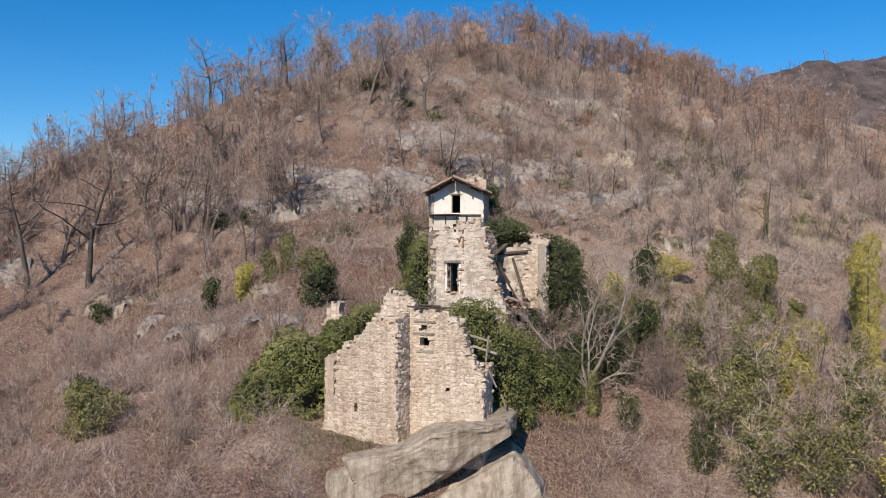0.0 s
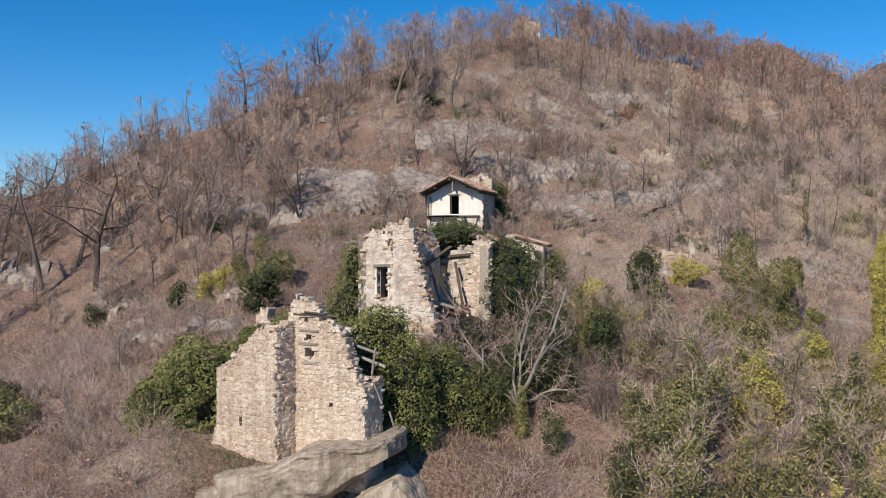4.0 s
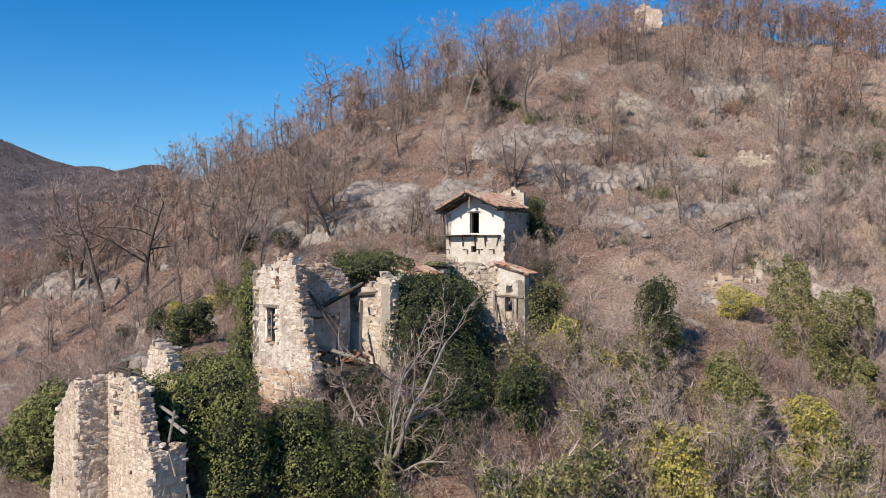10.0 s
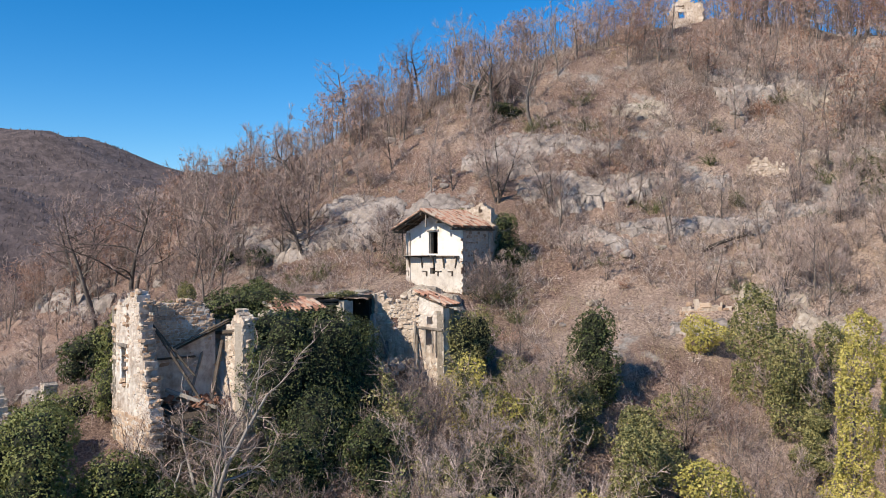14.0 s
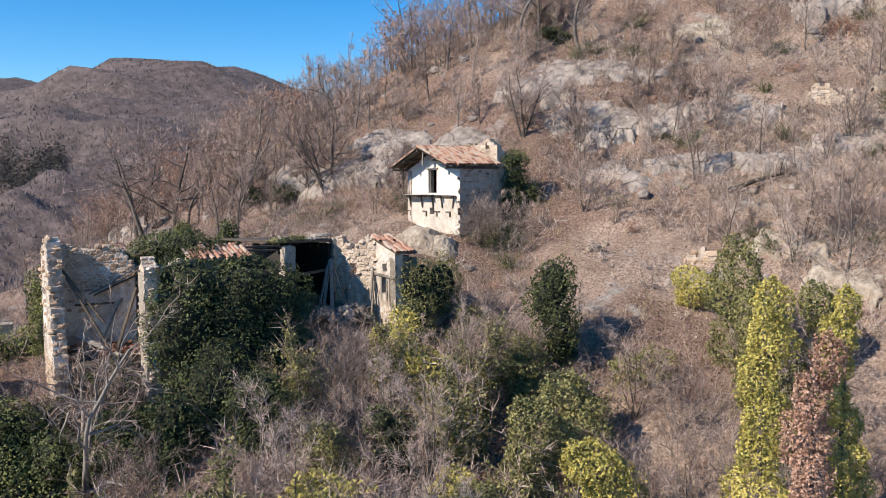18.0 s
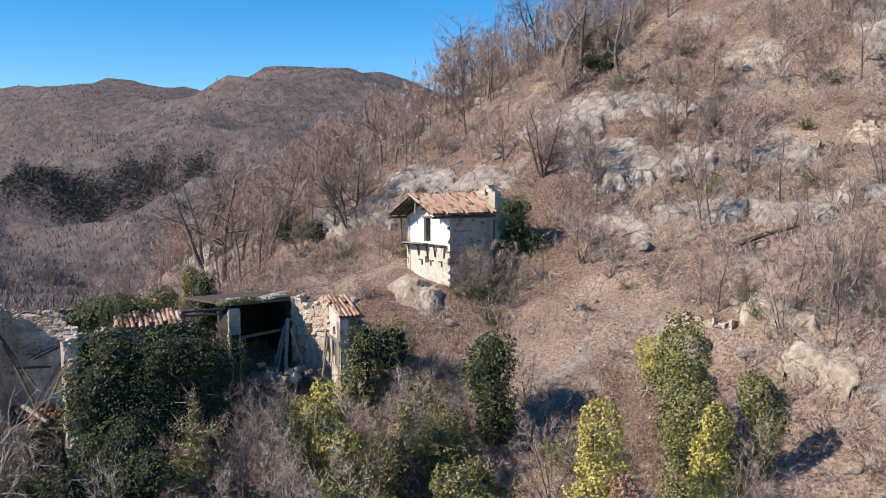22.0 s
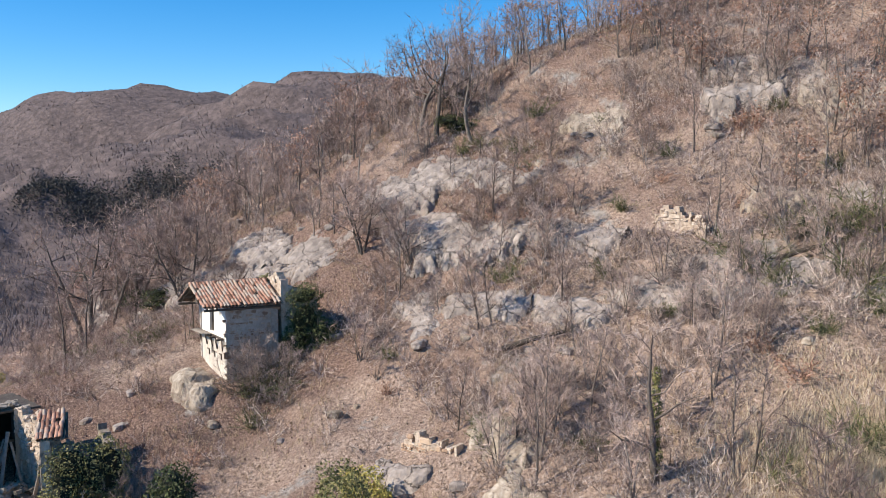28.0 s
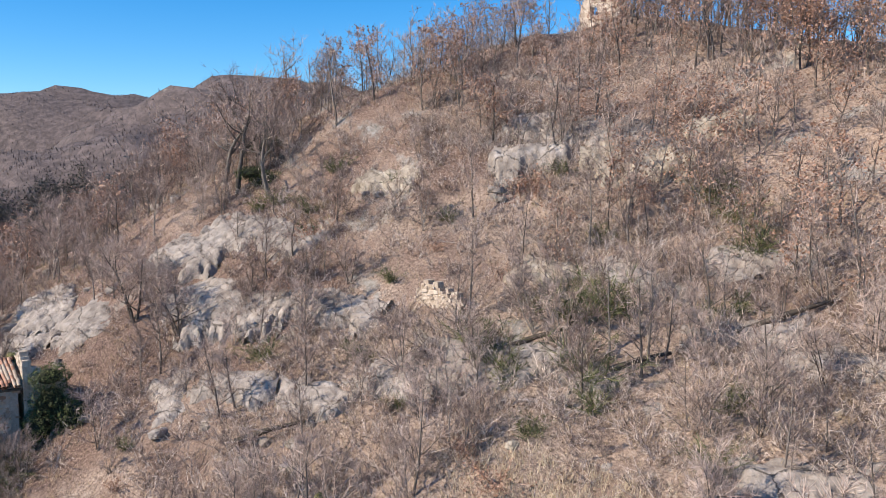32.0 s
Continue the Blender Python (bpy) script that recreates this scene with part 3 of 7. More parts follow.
def lay_stones(wall, solid, parent, mat, zlo, zhi, course=0.24, single=0, where=None, seed=0, side=0.0, proud=0.022, depth=0.1):
    """Courses of squared rubble on the wall's face. The first `single` stones are pieces of their own, the rest one joined part."""
    r = random.Random(seed)
    todo = []
    z = zlo
    while z < zhi:
        h = course * r.uniform(0.5, 1.55)
        s = -r.uniform(0, 0.3)
        while s < wall.length:
            w = h * r.uniform(0.8, 2.2) * r.choice((0.8, 1.0, 1.0, 1.35))
            c, cz = s + w / 2, z + h / 2
            if solid(c, cz) and solid(c, cz + h * 0.3) and (r.random() < 0.68 if where is None else where(c, cz) > r.random()):
                todo.append((c, cz + r.uniform(-0.2, 0.2) * h, w, h * r.uniform(0.75, 1.15)))
            s += w
        z += h
    r.shuffle(todo)
    turn = wall.turn()
    joined_v, joined_f, n0 = [], [], 0
    for j, (c, cz, w, h) in enumerate(todo):
        k = r.randrange(10)
        p = wall.at(c, cz, side + r.uniform(-0.4, 1.0) * proud - depth * 0.35)
        m = Matrix.Translation(p) @ turn @ pose(0, 0, 0, r.uniform(-4, 4), r.uniform(-8, 8), r.uniform(-4, 4)) @ Matrix.Diagonal((w * 0.96, depth, h * 0.95, 1))
        if j < single:
            ob = new("stone", stone_mesh(mat, k))
            ob.parent = parent
            ob.matrix_basis = m
        else:
            me = STONE_SHAPES[k]
            joined_v += [m @ v.co for v in me.vertices]
            joined_f += [[i + n0 for i in f.vertices] for f in me.polygons]
            n0 += len(me.vertices)
    if joined_v:
        me = bpy.data.meshes.new("stonework")
        me.from_pydata(joined_v, [], joined_f)
        me.materials.append(mat)
        child("stonework", me, parent, kind="stuff")


def edge_stones(wall, solid, parent, mat, zlo, zhi, thick, seed=0, size=0.24, step=0.13, most=260):
    """Loose rubble along a wall's broken top and ends, across its whole thickness."""
    r = random.Random(seed)
    turn = wall.turn()
    spots = []
    for i in range(int(wall.length / step) + 1):
        for k in range(int((zhi - zlo) / step) + 1):
            q, z = i * step + r.uniform(0, step), zlo + k * step + r.uniform(0, step)
            if solid(q, z) and not (solid(q, z + 0.2) and solid(q + 0.2, z) and solid(q - 0.2, z)):
                spots.append((q, z))
    r.shuffle(spots)
    for q, z in spots[:most]:
        w = size * r.uniform(0.6, 1.7)
        h = size * r.uniform(0.4, 0.9)
        p = wall.at(q, z + r.uniform(-0.05, 0.08), -r.random() * thick)
        ob = new("stone", stone_mesh(mat, r.randrange(10)))
        ob.parent = parent
        ob.matrix_basis = Matrix.Translation(p) @ turn @ pose(0, 0, 0, r.uniform(-14, 14), r.uniform(-14, 14), r.uniform(-35, 35)) @ Matrix.Diagonal((w, size * r.uniform(0.7, 1.4), h, 1))


def thing(name, label, category, group="", at=(0, 0, 0)):
    e = new(name)
    return tagged(e, label, category, group)


# ---- the ruined tower house on its rock ----
tower = thing("ruined_stone_tower_house", "roofless pale stone tower house, broken walls, on a rock", "ruin")
W1 = Wall((-6.84, 45.7), (-2.3, 43.35))
b1, sol = wall_body("front_wall", W1, 8.6, steps([(0, 13.6), (1.1, 14.1), (1.8, 14.7), (2.2, 15.1), (3.2, 15.8), (3.7, 16.3), (5.2, 16.4)]), 0.7,
                    [(2.45, 2.68, 11.5, 11.95)], M_MORTAR, tower, left=lambda z: min(1.3, max(0.0, (z - 9.4) * 0.4)), seed=1, cell=0.11, ragged=0.13)
lay_stones(W1, sol, b1, M_STONE, 8.6, 16.8, 0.17, 290, seed=11, proud=0.014)
edge_stones(W1, sol, b1, M_STONE, 12.8, 17, 0.7, 211, most=170)
W2 = Wall((-2.3, 43.35), (-1.73, 44.4))
b2, sol = wall_body("corner_return_wall", W2, 8.8, steps([(0, 16.4), (1.2, 16.6)]), 0.6, [], M_MORTAR, tower, seed=2, ragged=0.1)
lay_stones(W2, sol, b2, M_STONE, 8.8, 16.6, 0.2, 60, seed=12, proud=0.008)
W3 = Wall((-1.73, 44.4), (2.05, 42.95))
b3, sol = wall_body("window_wall", W3, 8.8, steps([(0, 16.8), (1.2, 16.75), (2.0, 16.6), (2.7, 16.3), (3.0, 15.6), (3.25, 14.8), (3.7, 13.9), (4.1, 13.6)]), 0.6,
                    [(0.5, 0.95, 15.72, 16.1), (0.55, 1.1, 14.8, 15.45), (2.0, 2.22, 12.6, 12.9)], M_MORTAR, tower, seed=3, cell=0.11, ragged=0.13)
lay_stones(W3, sol, b3, M_STONE, 8.8, 17, 0.165, 290, seed=13, proud=0.014)
edge_stones(W3, sol, b3, M_STONE, 13, 17.2, 0.6, 213, most=190)
W4 = Wall((2.05, 42.95), (2.6, 44.3))
b4, sol = wall_body("side_wall", W4, 8.8, steps([(0, 13.7), (0.6, 13.9), (1.5, 14.0)]), 0.6, [], M_MORTAR, tower, seed=4)
lay_stones(W4, sol, b4, M_STONE, 8.8, 14, 0.3, 40, seed=14)
edge_stones(W4, sol, b4, M_STONE, 12, 14.4, 0.6, 214, most=70)
W5 = Wall((-4.6, 49.2), (-0.6, 47.7))
b5, sol = wall_body("rear_wall", W5, 11.5, steps([(0, 15.2), (0.7, 15.8), (1.2, 16.9), (1.7, 17.6), (2.6, 17.5), (3.1, 16.9), (3.6, 16.0), (4.3, 14.8)]), 0.6, [], M_MORTAR, tower, seed=5)
lay_stones(W5, sol, b5, M_STONE, 14, 18, 0.22, 0, seed=15)
edge_stones(W5, sol, b5, M_STONE, 14, 18, 0.6, 215, most=160)
W6 = Wall((-4.6, 49.2), (-6.4, 45.9))
b6, sol = wall_body("west_wall", W6, 9.5, steps([(0, 14.8), (2, 14.6), (3.8, 14.0)]), 0.6, [], M_MORTAR, tower, seed=6)
lay_stones(W6, sol, b6, M_STONE, 10, 15, 0.24, 0, seed=16)
for z, s0, s1, hh in ((16.22, 0.25, 1.45, 0.14), (15.58, 0.2, 1.4, 0.16), (14.68, 0.35, 1.3, 0.14)):
    beam("lintel", W3.at(s0, z, -0.1), W3.at(s1, z, -0.1), 0.3, hh, M_WOOD, b3, "grey timber lintel of the window", seed=int(z * 7))
for k, (s0, s1, n, z) in enumerate(((-0.2, 1.9, -0.1, 16.98), (0.1, 2.3, -0.3, 17.0), (0.4, 1.6, -0.2, 17.1))):
    beam("wall_plate", W3.at(s0, z, n), W3.at(s1, z - 0.08, n - 0.1), 0.12, 0.09, M_DARKWOOD, tower, "old split roof timber on the wall top", seed=k + 5)
for k, (a, b, w) in enumerate((((1.2, 44.3, 15.55), (2.5, 43.9, 15.2), 0.12), ((1.3, 44.6, 15.0), (2.8, 44.1, 14.55), 0.14), ((2.35, 43.9, 15.5), (2.2, 43.7, 14.2), 0.09), ((2.3, 43.6, 13.9), (2.75, 43.5, 12.9), 0.08), ((3.0, 43.9, 12.5), (3.25, 43.8, 11.8), 0.08))):
    beam("fallen_rafter", a, b, w, w, M_WOOD, tower, "broken grey rafter hanging from the wall", seed=k + 20)

DOME_TOP = lambda x: float(np.interp(x, [-6, -3.0, -1.9, -0.6, 1.0, 2.2, 3.7, 5], [9.7, 9.9, 10.2, 11.0, 11.25, 11.3, 11.75, 11.6]))
rock("rock_outcrop", (-0.7, 43.9, 10.3), (9.6, 5.2, 4.3), 0, 0, M_PALEROCK, 4, "massive pale sandstone dome under the tower house", 0.5, 6, roll=-31, lumps=0.42, cap=DOME_TOP)
rock("rock_outcrop", (1.0, 44.0, 6.2), (9.4, 4.5, 4.6), 0, 0, M_PALEROCK, 9, "pale rounded sandstone slab below a dark cleft", 0.6, 6, roll=-29, lumps=0.5)
rock("rock_outcrop", (-4.0, 44.2, 6.8), (5.0, 5.0, 5.2), 10, 0, M_PALEROCK, 12, "pale streaked rock face below the tower house", 0.5, 5, lumps=0.7)
rock("rock_outcrop", (5.3, 43.6, 5.9), (4.6, 3.4, 3.6), 20, 0, M_PALEROCK, 15, "pale broken sandstone ledge in the slope", 0.55, 5, roll=12)
rock("rock_outcrop", (0.6, 46.6, 6.8), (7.0, 4.0, 6.0), 0, 0, M_PALEROCK, 19, "pale sandstone core of the tower rock", 0.6, 4)

chunk = thing("ruined_wall_fragment", "leaning fragment of a pale rubble wall among ivy", "ruin")
WC = Wall((-7.6, 54.4), (-6.0, 53.8))
bc, sol = wall_body("wall_core", WC, 13, steps([(0, 15.4), (0.5, 16.6), (0.9, 16.7), (1.3, 15.7), (1.8, 14.8)]), 0.7, [], M_MORTAR, chunk, seed=8)
lay_stones(WC, sol, chunk, M_STONE, 13, 17, 0.22, 30, seed=18)

# ---- the farmhouse, its roof fallen in ----
farm = thing("ruined_farmhouse", "ruined plastered stone farmhouse with a torn open side", "ruin")
FV = Vector((0.36, 0.933, 0))
M0 = (-0.95, 53.95)
F1 = Wall(M0, (4.12, 52.09))
f1, sol = wall_body("gable_wall", F1, 12.6, steps([(0, 20.8), (0.55, 21.05), (1.6, 21.4), (2.5, 21.75), (3.5, 21.65), (3.9, 21.3), (5.4, 20.0)]), 0.6,
                    [(1.28, 2.05, 17.2, 19.12), (2.05, 2.35, 20.35, 20.75), (1.75, 1.95, 21.0, 21.2), (2.1, 2.3, 21.0, 21.2)], M_PLASTER, farm,
                    left=lambda z: max(0.0, (z - 17.5) * 0.12), right=lambda z: float(np.interp(z, [13, 14.5, 16, 17.3, 18.5, 19.7, 20.6, 21.5], [5.4, 5.2, 5.15, 4.7, 4.35, 4.15, 3.95, 3.75])), seed=21)
lay_stones(F1, sol, f1, M_BROWNSTONE, 12.6, 15.9, 0.18, 120, seed=30, proud=0.02, where=lambda s, z: 0.85)
lay_stones(F1, sol, f1, M_STONE, 15.9, 22, 0.18, 170, seed=31, proud=0.02,
           where=lambda s, z: 0.8 if z < 16.0 else (0.6 if z > 20.2 or s > 3.5 else (0.3 if s < 1.0 or 2.2 < s < 2.7 else 0.1)))
edge_stones(F1, sol, f1, M_BROWNSTONE, 15, 22, 0.6, 231, most=230)
for s in (1.2, 2.12):
    beam("door_jamb", F1.at(s, 17.15, -0.1), F1.at(s, 19.2, -0.1), 0.22, 0.15, M_WHITEWASH, f1, "pale plastered door reveal", seed=int(s * 10))
beam("lintel", F1.at(1.1, 19.2, -0.05), F1.at(2.25, 19.2, -0.05), 0.3, 0.16, M_WOOD, farm, seed=4)
bm = bmesh.new()
bm_box(bm, F1.at(1.42, 18.15, -0.45), (0.05, 0.5, 1.9), F1.turn(), 0.01)
part("door_leaf", bm, M_WOOD, farm, "half open weathered wooden door leaf")
F2 = Wall((M0[0] + FV.x * 7.5, M0[1] + FV.y * 7.5), M0)
f2, sol = wall_body("west_wall", F2, 14, steps([(0, 20.6), (5, 20.9), (7.5, 21.0)]), 0.55, [], M_GREYSTONE, farm, seed=22)
F3 = Wall((1.35, 53.2), (3.6, 56.5))
f3, sol3 = wall_body("cross_wall", F3, 14.5, steps([(0, 21.6), (1.2, 21.3), (3.2, 21.3), (3.6, 20.9), (4.0, 20.2)]), 0.5, [], M_PLASTER, farm, seed=23, ragged=0.1)
lay_stones(F3, sol3, f3, M_BROWNSTONE, 18.0, 22, 0.14, 300, seed=33, proud=0.03, where=lambda q, z: 0.95 if z > 19.15 + 0.38 * max(0.0, q - 2.0) else 0.06)
edge_stones(F3, sol3, f3, M_BROWNSTONE, 20, 22, 0.5, 233, 0.2, most=90)
for k, (s0, z0, s1, z1, n) in enumerate(((1.9, 19.05, 4.6, 20.35, 0.35), (2.1, 18.95, 4.7, 20.2, 0.12), (1.2, 18.5, 3.0, 18.55, 0.1))):
    beam("sloping_plank", F3.at(s0, z0, n), F3.at(s1, z1, n), 0.28, 0.07, M_DARKWOOD, farm, "dark plank of the fallen lean-to roof", seed=k + 90)
F4 = Wall((2.75, 57.2), (6.3, 55.9))
f4, sol4 = wall_body("inner_wall", F4, 14.5, steps([(0, 20.2), (1.2, 19.9), (2.6, 20.3), (3.8, 20.4)]), 0.45, [(1.7, 2.5, 15, 17.2), (0.6, 1.3, 18.2, 19.2)], M_PLASTER, farm, seed=24)
lay_stones(F4, sol4, f4, M_GREYSTONE, 19.2, 20.6, 0.18, 0, seed=34)
F5 = Wall((3.9, 56.3), (6.7, 55.2))
f5, sol5 = wall_body("torn_wall_end", F5, 12.8, steps([(0, 17.0), (1.2, 18.6), (1.9, 20.3), (2.3, 20.7), (3.1, 20.4)]), 0.6, [], M_MORTAR, farm, seed=25, ragged=0.3, uneven=0.5, left=lambda z: float(np.interp(z, [13, 15, 16.5, 18, 19.5, 20.5], [0.0, 0.2, 0.7, 1.25, 1.8, 2.1])))
lay_stones(F5, sol5, f5, M_STONE, 12.8, 21, 0.24, 60, seed=35)
edge_stones(F5, sol5, f5, M_STONE, 14, 21, 0.6, 235, most=160)
F6 = Wall((6.7, 55.2), (6.5, 64.0))
f6, sol6 = wall_body("east_wall", F6, 13, steps([(0, 20.3), (2, 20.6), (6, 20.6), (6.6, 19.2), (9, 18.2)]), 0.5, [], M_GREYSTONE, farm, seed=26)
bm = bmesh.new()
bm_box(bm, (3.6, 55.2, 16.1), (4.6, 3.6, 0.22), pose(0, 0, 0, 0, 4, -20), 0.03, 3)
part("fallen_floor", bm, M_DARKWOOD, farm, "collapsed floor heaped with rubble")
for k, (a, b, w) in enumerate((((3.0, 57.0, 19.6), (6.1, 55.8, 19.9), 0.16), ((2.9, 53.4, 20.0), (5.2, 54.6, 16.0), 0.11), ((2.6, 53.3, 20.4), (4.3, 54.5, 17.8), 0.1), ((3.0, 56.4, 19.2), (4.2, 54.0, 16.2), 0.13), ((4.6, 56.0, 19.4), (5.4, 54.3, 16.2), 0.14), ((2.2, 56.0, 20.3), (4.6, 57.2, 21.3), 0.14), ((3.3, 53.6, 17.2), (5.6, 54.6, 16.4), 0.18))):
    beam("fallen_beam", a, b, w, w, M_WOOD if k in (3, 6) else M_DARKWOOD, farm, "fallen grey roof beam", seed=k + 40)
_r = random.Random(77)
bm = bmesh.new()
for k in range(60):
    p = (_r.uniform(2.2, 5.8), _r.uniform(53.6, 56.2), 16.3 + _r.random() * 0.5)
    bm_box(bm, p, (_r.uniform(0.15, 0.45), _r.uniform(0.12, 0.3), _r.uniform(0.05, 0.15)), pose(0, 0, 0, _r.uniform(-40, 40), _r.uniform(-40, 40), _r.uniform(0, 180)), 0, k)
tagged(part("rubble", bm, M_TILE, farm, "reddish rubble of broken tiles and bricks"), kind="stuff")

# the open bay behind the ivy
bay = thing("open_barn_bay", "dark open barn bay with stone pillars and a sagging roof", "barn")
for a, b, top0, top1, nm in (((5.25, 64.3), (5.95, 64.05), 20.8, 20.95, "pillar"), ((4.35, 68.75), (4.95, 68.5), 20.9, 21.0, "post_pillar")):
    w = Wall(a, b)
    o, so = wall_body(nm, w, 14.5, steps([(0, top0), (1, top1)]), 0.6, [], M_GREYSTONE, bay, seed=int(a[1]), ragged=0.08)
    lay_stones(w, so, bay, M_GREYSTONE, 15.5, 21, 0.22, 40, seed=int(a[1]) + 3)
# inner walls coloured near-black, so the bay's shade is in the material
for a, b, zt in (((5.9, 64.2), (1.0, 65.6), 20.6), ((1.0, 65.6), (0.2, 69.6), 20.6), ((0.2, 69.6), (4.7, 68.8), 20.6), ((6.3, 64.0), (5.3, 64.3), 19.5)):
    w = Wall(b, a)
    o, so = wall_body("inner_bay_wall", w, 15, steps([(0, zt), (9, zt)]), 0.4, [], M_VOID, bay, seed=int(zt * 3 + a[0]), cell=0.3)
bm = bmesh.new()
bm_box(bm, (2.9, 66.7, 21.0), (6.0, 4.4, 0.14), pose(0, 0, 0, 0, 2.5, 100), 0.02, 5)
part("roof_deck", bm, M_DARKWOOD, bay, "sagging plank roof deck")
_r = random.Random(5)
bm = bmesh.new()
for k in range(150):
    u, v = _r.random(), _r.random()
    p = (5.5 - 0.9 * v - u * 0.9, 63.9 + 4.9 * v, 21.12 + _r.random() * 0.12 + 0.1 * math.sin(v * 9))
    bm_box(bm, p, (_r.uniform(0.2, 0.5), _r.uniform(0.15, 0.3), 0.06), pose(0, 0, 0, _r.uniform(-14, 14), _r.uniform(-14, 14), _r.uniform(0, 180)), 0, k)
tagged(part("roof_slab_rubble", bm, M_GREYSTONE, bay, "stone slabs and moss left on the roof edge"), kind="stuff")
beam("tie_beam", (5.6, 64.2, 19.2), (4.6, 68.5, 19.2), 0.16, 0.16, M_DARKWOOD, bay, seed=2)
for k, (a, b, w) in enumerate((((5.6, 67.0, 16.6), (4.95, 68.2, 19.8), 0.18), ((6.0, 67.4, 16.5), (5.2, 68.1, 19.9), 0.2), ((6.2, 68.6, 16.7), (5.3, 68.2, 19.3), 0.14), ((5.3, 66.9, 16.7), (5.1, 67.9, 19.5), 0.14))):
    beam("leaning_plank", a, b, w, 0.06, M_PALEBARK, bay, "pale weathered plank leaning on the pillar", seed=k + 60)
bm = bmesh.new()
for k in range(70):
    p = (_r.uniform(5.0, 8.0), _r.uniform(65.5, 69.0), 16.6 + _r.random() * 0.7)
    bm_box(bm, p, (_r.uniform(0.2, 0.6), _r.uniform(0.2, 0.4), _r.uniform(0.12, 0.3)), pose(0, 0, 0, _r.uniform(-40, 40), _r.uniform(-40, 40), _r.uniform(0, 180)), 0, k)
tagged(part("rubble", bm, M_GREYSTONE, bay, "heap of fallen stones"), kind="stuff")

# the small house at the end of the row
small = thing("small_ruined_house", "small pale plastered house end with empty windows", "ruin")
S0 = Wall((4.8, 68.65), (7.5, 69.5))
s0, so = wall_body("broken_cross_wall", S0, 15, steps([(0, 21.0), (0.5, 21.1), (0.9, 20.7), (1.3, 20.2), (1.7, 20.9), (2.9, 21.1)]), 0.5, [(1.1, 1.5, 18.9, 19.6), (0.4, 1.0, 16, 18.2)], M_MORTAR, small, seed=51)
lay_stones(S0, so, s0, M_STONE, 15, 21.2, 0.26, 110, seed=52, proud=0.07)
edge_stones(S0, so, s0, M_STONE, 18, 21.4, 0.5, 252, 0.28, most=120)
S1 = Wall((7.5, 69.5), (9.65, 68.88))
s1, so = wall_body("plastered_front_wall", S1, 14.8, steps([(0, 21.1), (1.1, 20.9), (2.3, 20.35)]), 0.5,
                   [(0.75, 1.2, 19.35, 19.75), (0.7, 1.25, 17.95, 18.95), (1.65, 2.0, 17.3, 18.95)], M_PLASTER, small, seed=53, ragged=0.06)
lay_stones(S1, so, s1, M_STONE, 14.8, 17.2, 0.25, 20, seed=54)
beam("lintel_band", S1.at(0.0, 19.08, 0.02), S1.at(2.2, 19.0, 0.02), 0.2, 0.14, M_WOOD, small, seed=3)
for s in (0.66, 1.3, 1.6, 2.05):
    beam("window_jamb", S1.at(s, 17.6, 0.0), S1.at(s, 19.0, 0.0), 0.12, 0.1, M_WOOD, s1, seed=int(s * 11))
beam("leaning_post", S1.at(0.1, 16.8, 0.5), S1.at(-0.1, 19.4, 0.15), 0.12, 0.12, M_WOOD, small, seed=5)
beam("leaning_post", S1.at(0.5, 16.8, 0.6), S1.at(0.05, 18.6, 0.15), 0.1, 0.1, M_WOOD, small, seed=6)
S2 = Wall((9.65, 68.88), (10.4, 73.2))
s2, so = wall_body("east_wall", S2, 14.5, steps([(0, 20.3), (1.4, 20.0), (2.2, 18.8), (4.4, 17.6)]), 0.5, [], M_GREYSTONE, small, seed=55)
S3 = Wall((10.4, 73.2), (4.5, 73.6))
s3, so = wall_body("north_wall", S3, 14.5, steps([(0, 17.6), (3, 18.4), (6, 19.4)]), 0.5, [], M_GREYSTONE, small, seed=56, cell=0.3)

# ---- curved roof tiles ----
bm = bmesh.new()
N = 6
rings = []
for y, rad in ((0.0, 0.105), (0.44, 0.085)):
    for dr in (0.0, 0.016):
        rings.append([bm.verts.new(((rad + dr) * math.cos(math.pi * k / N), y, (rad + dr) * math.sin(math.pi * k / N))) for k in range(N + 1)])
for k in range(N):
    bm.faces.new((rings[1][k], rings[1][k + 1], rings[3][k + 1], rings[3][k]))
    bm.faces.new((rings[0][k + 1], rings[0][k], rings[2][k], rings[2][k + 1]))
    bm.faces.new((rings[0][k], rings[0][k + 1], rings[1][k + 1], rings[1][k]))
TILE_ME = bpy.data.meshes.new("roof_tile")
bm.to_mesh(TILE_ME)
bm.free()
TILE_ME.materials.append(M_TILE)


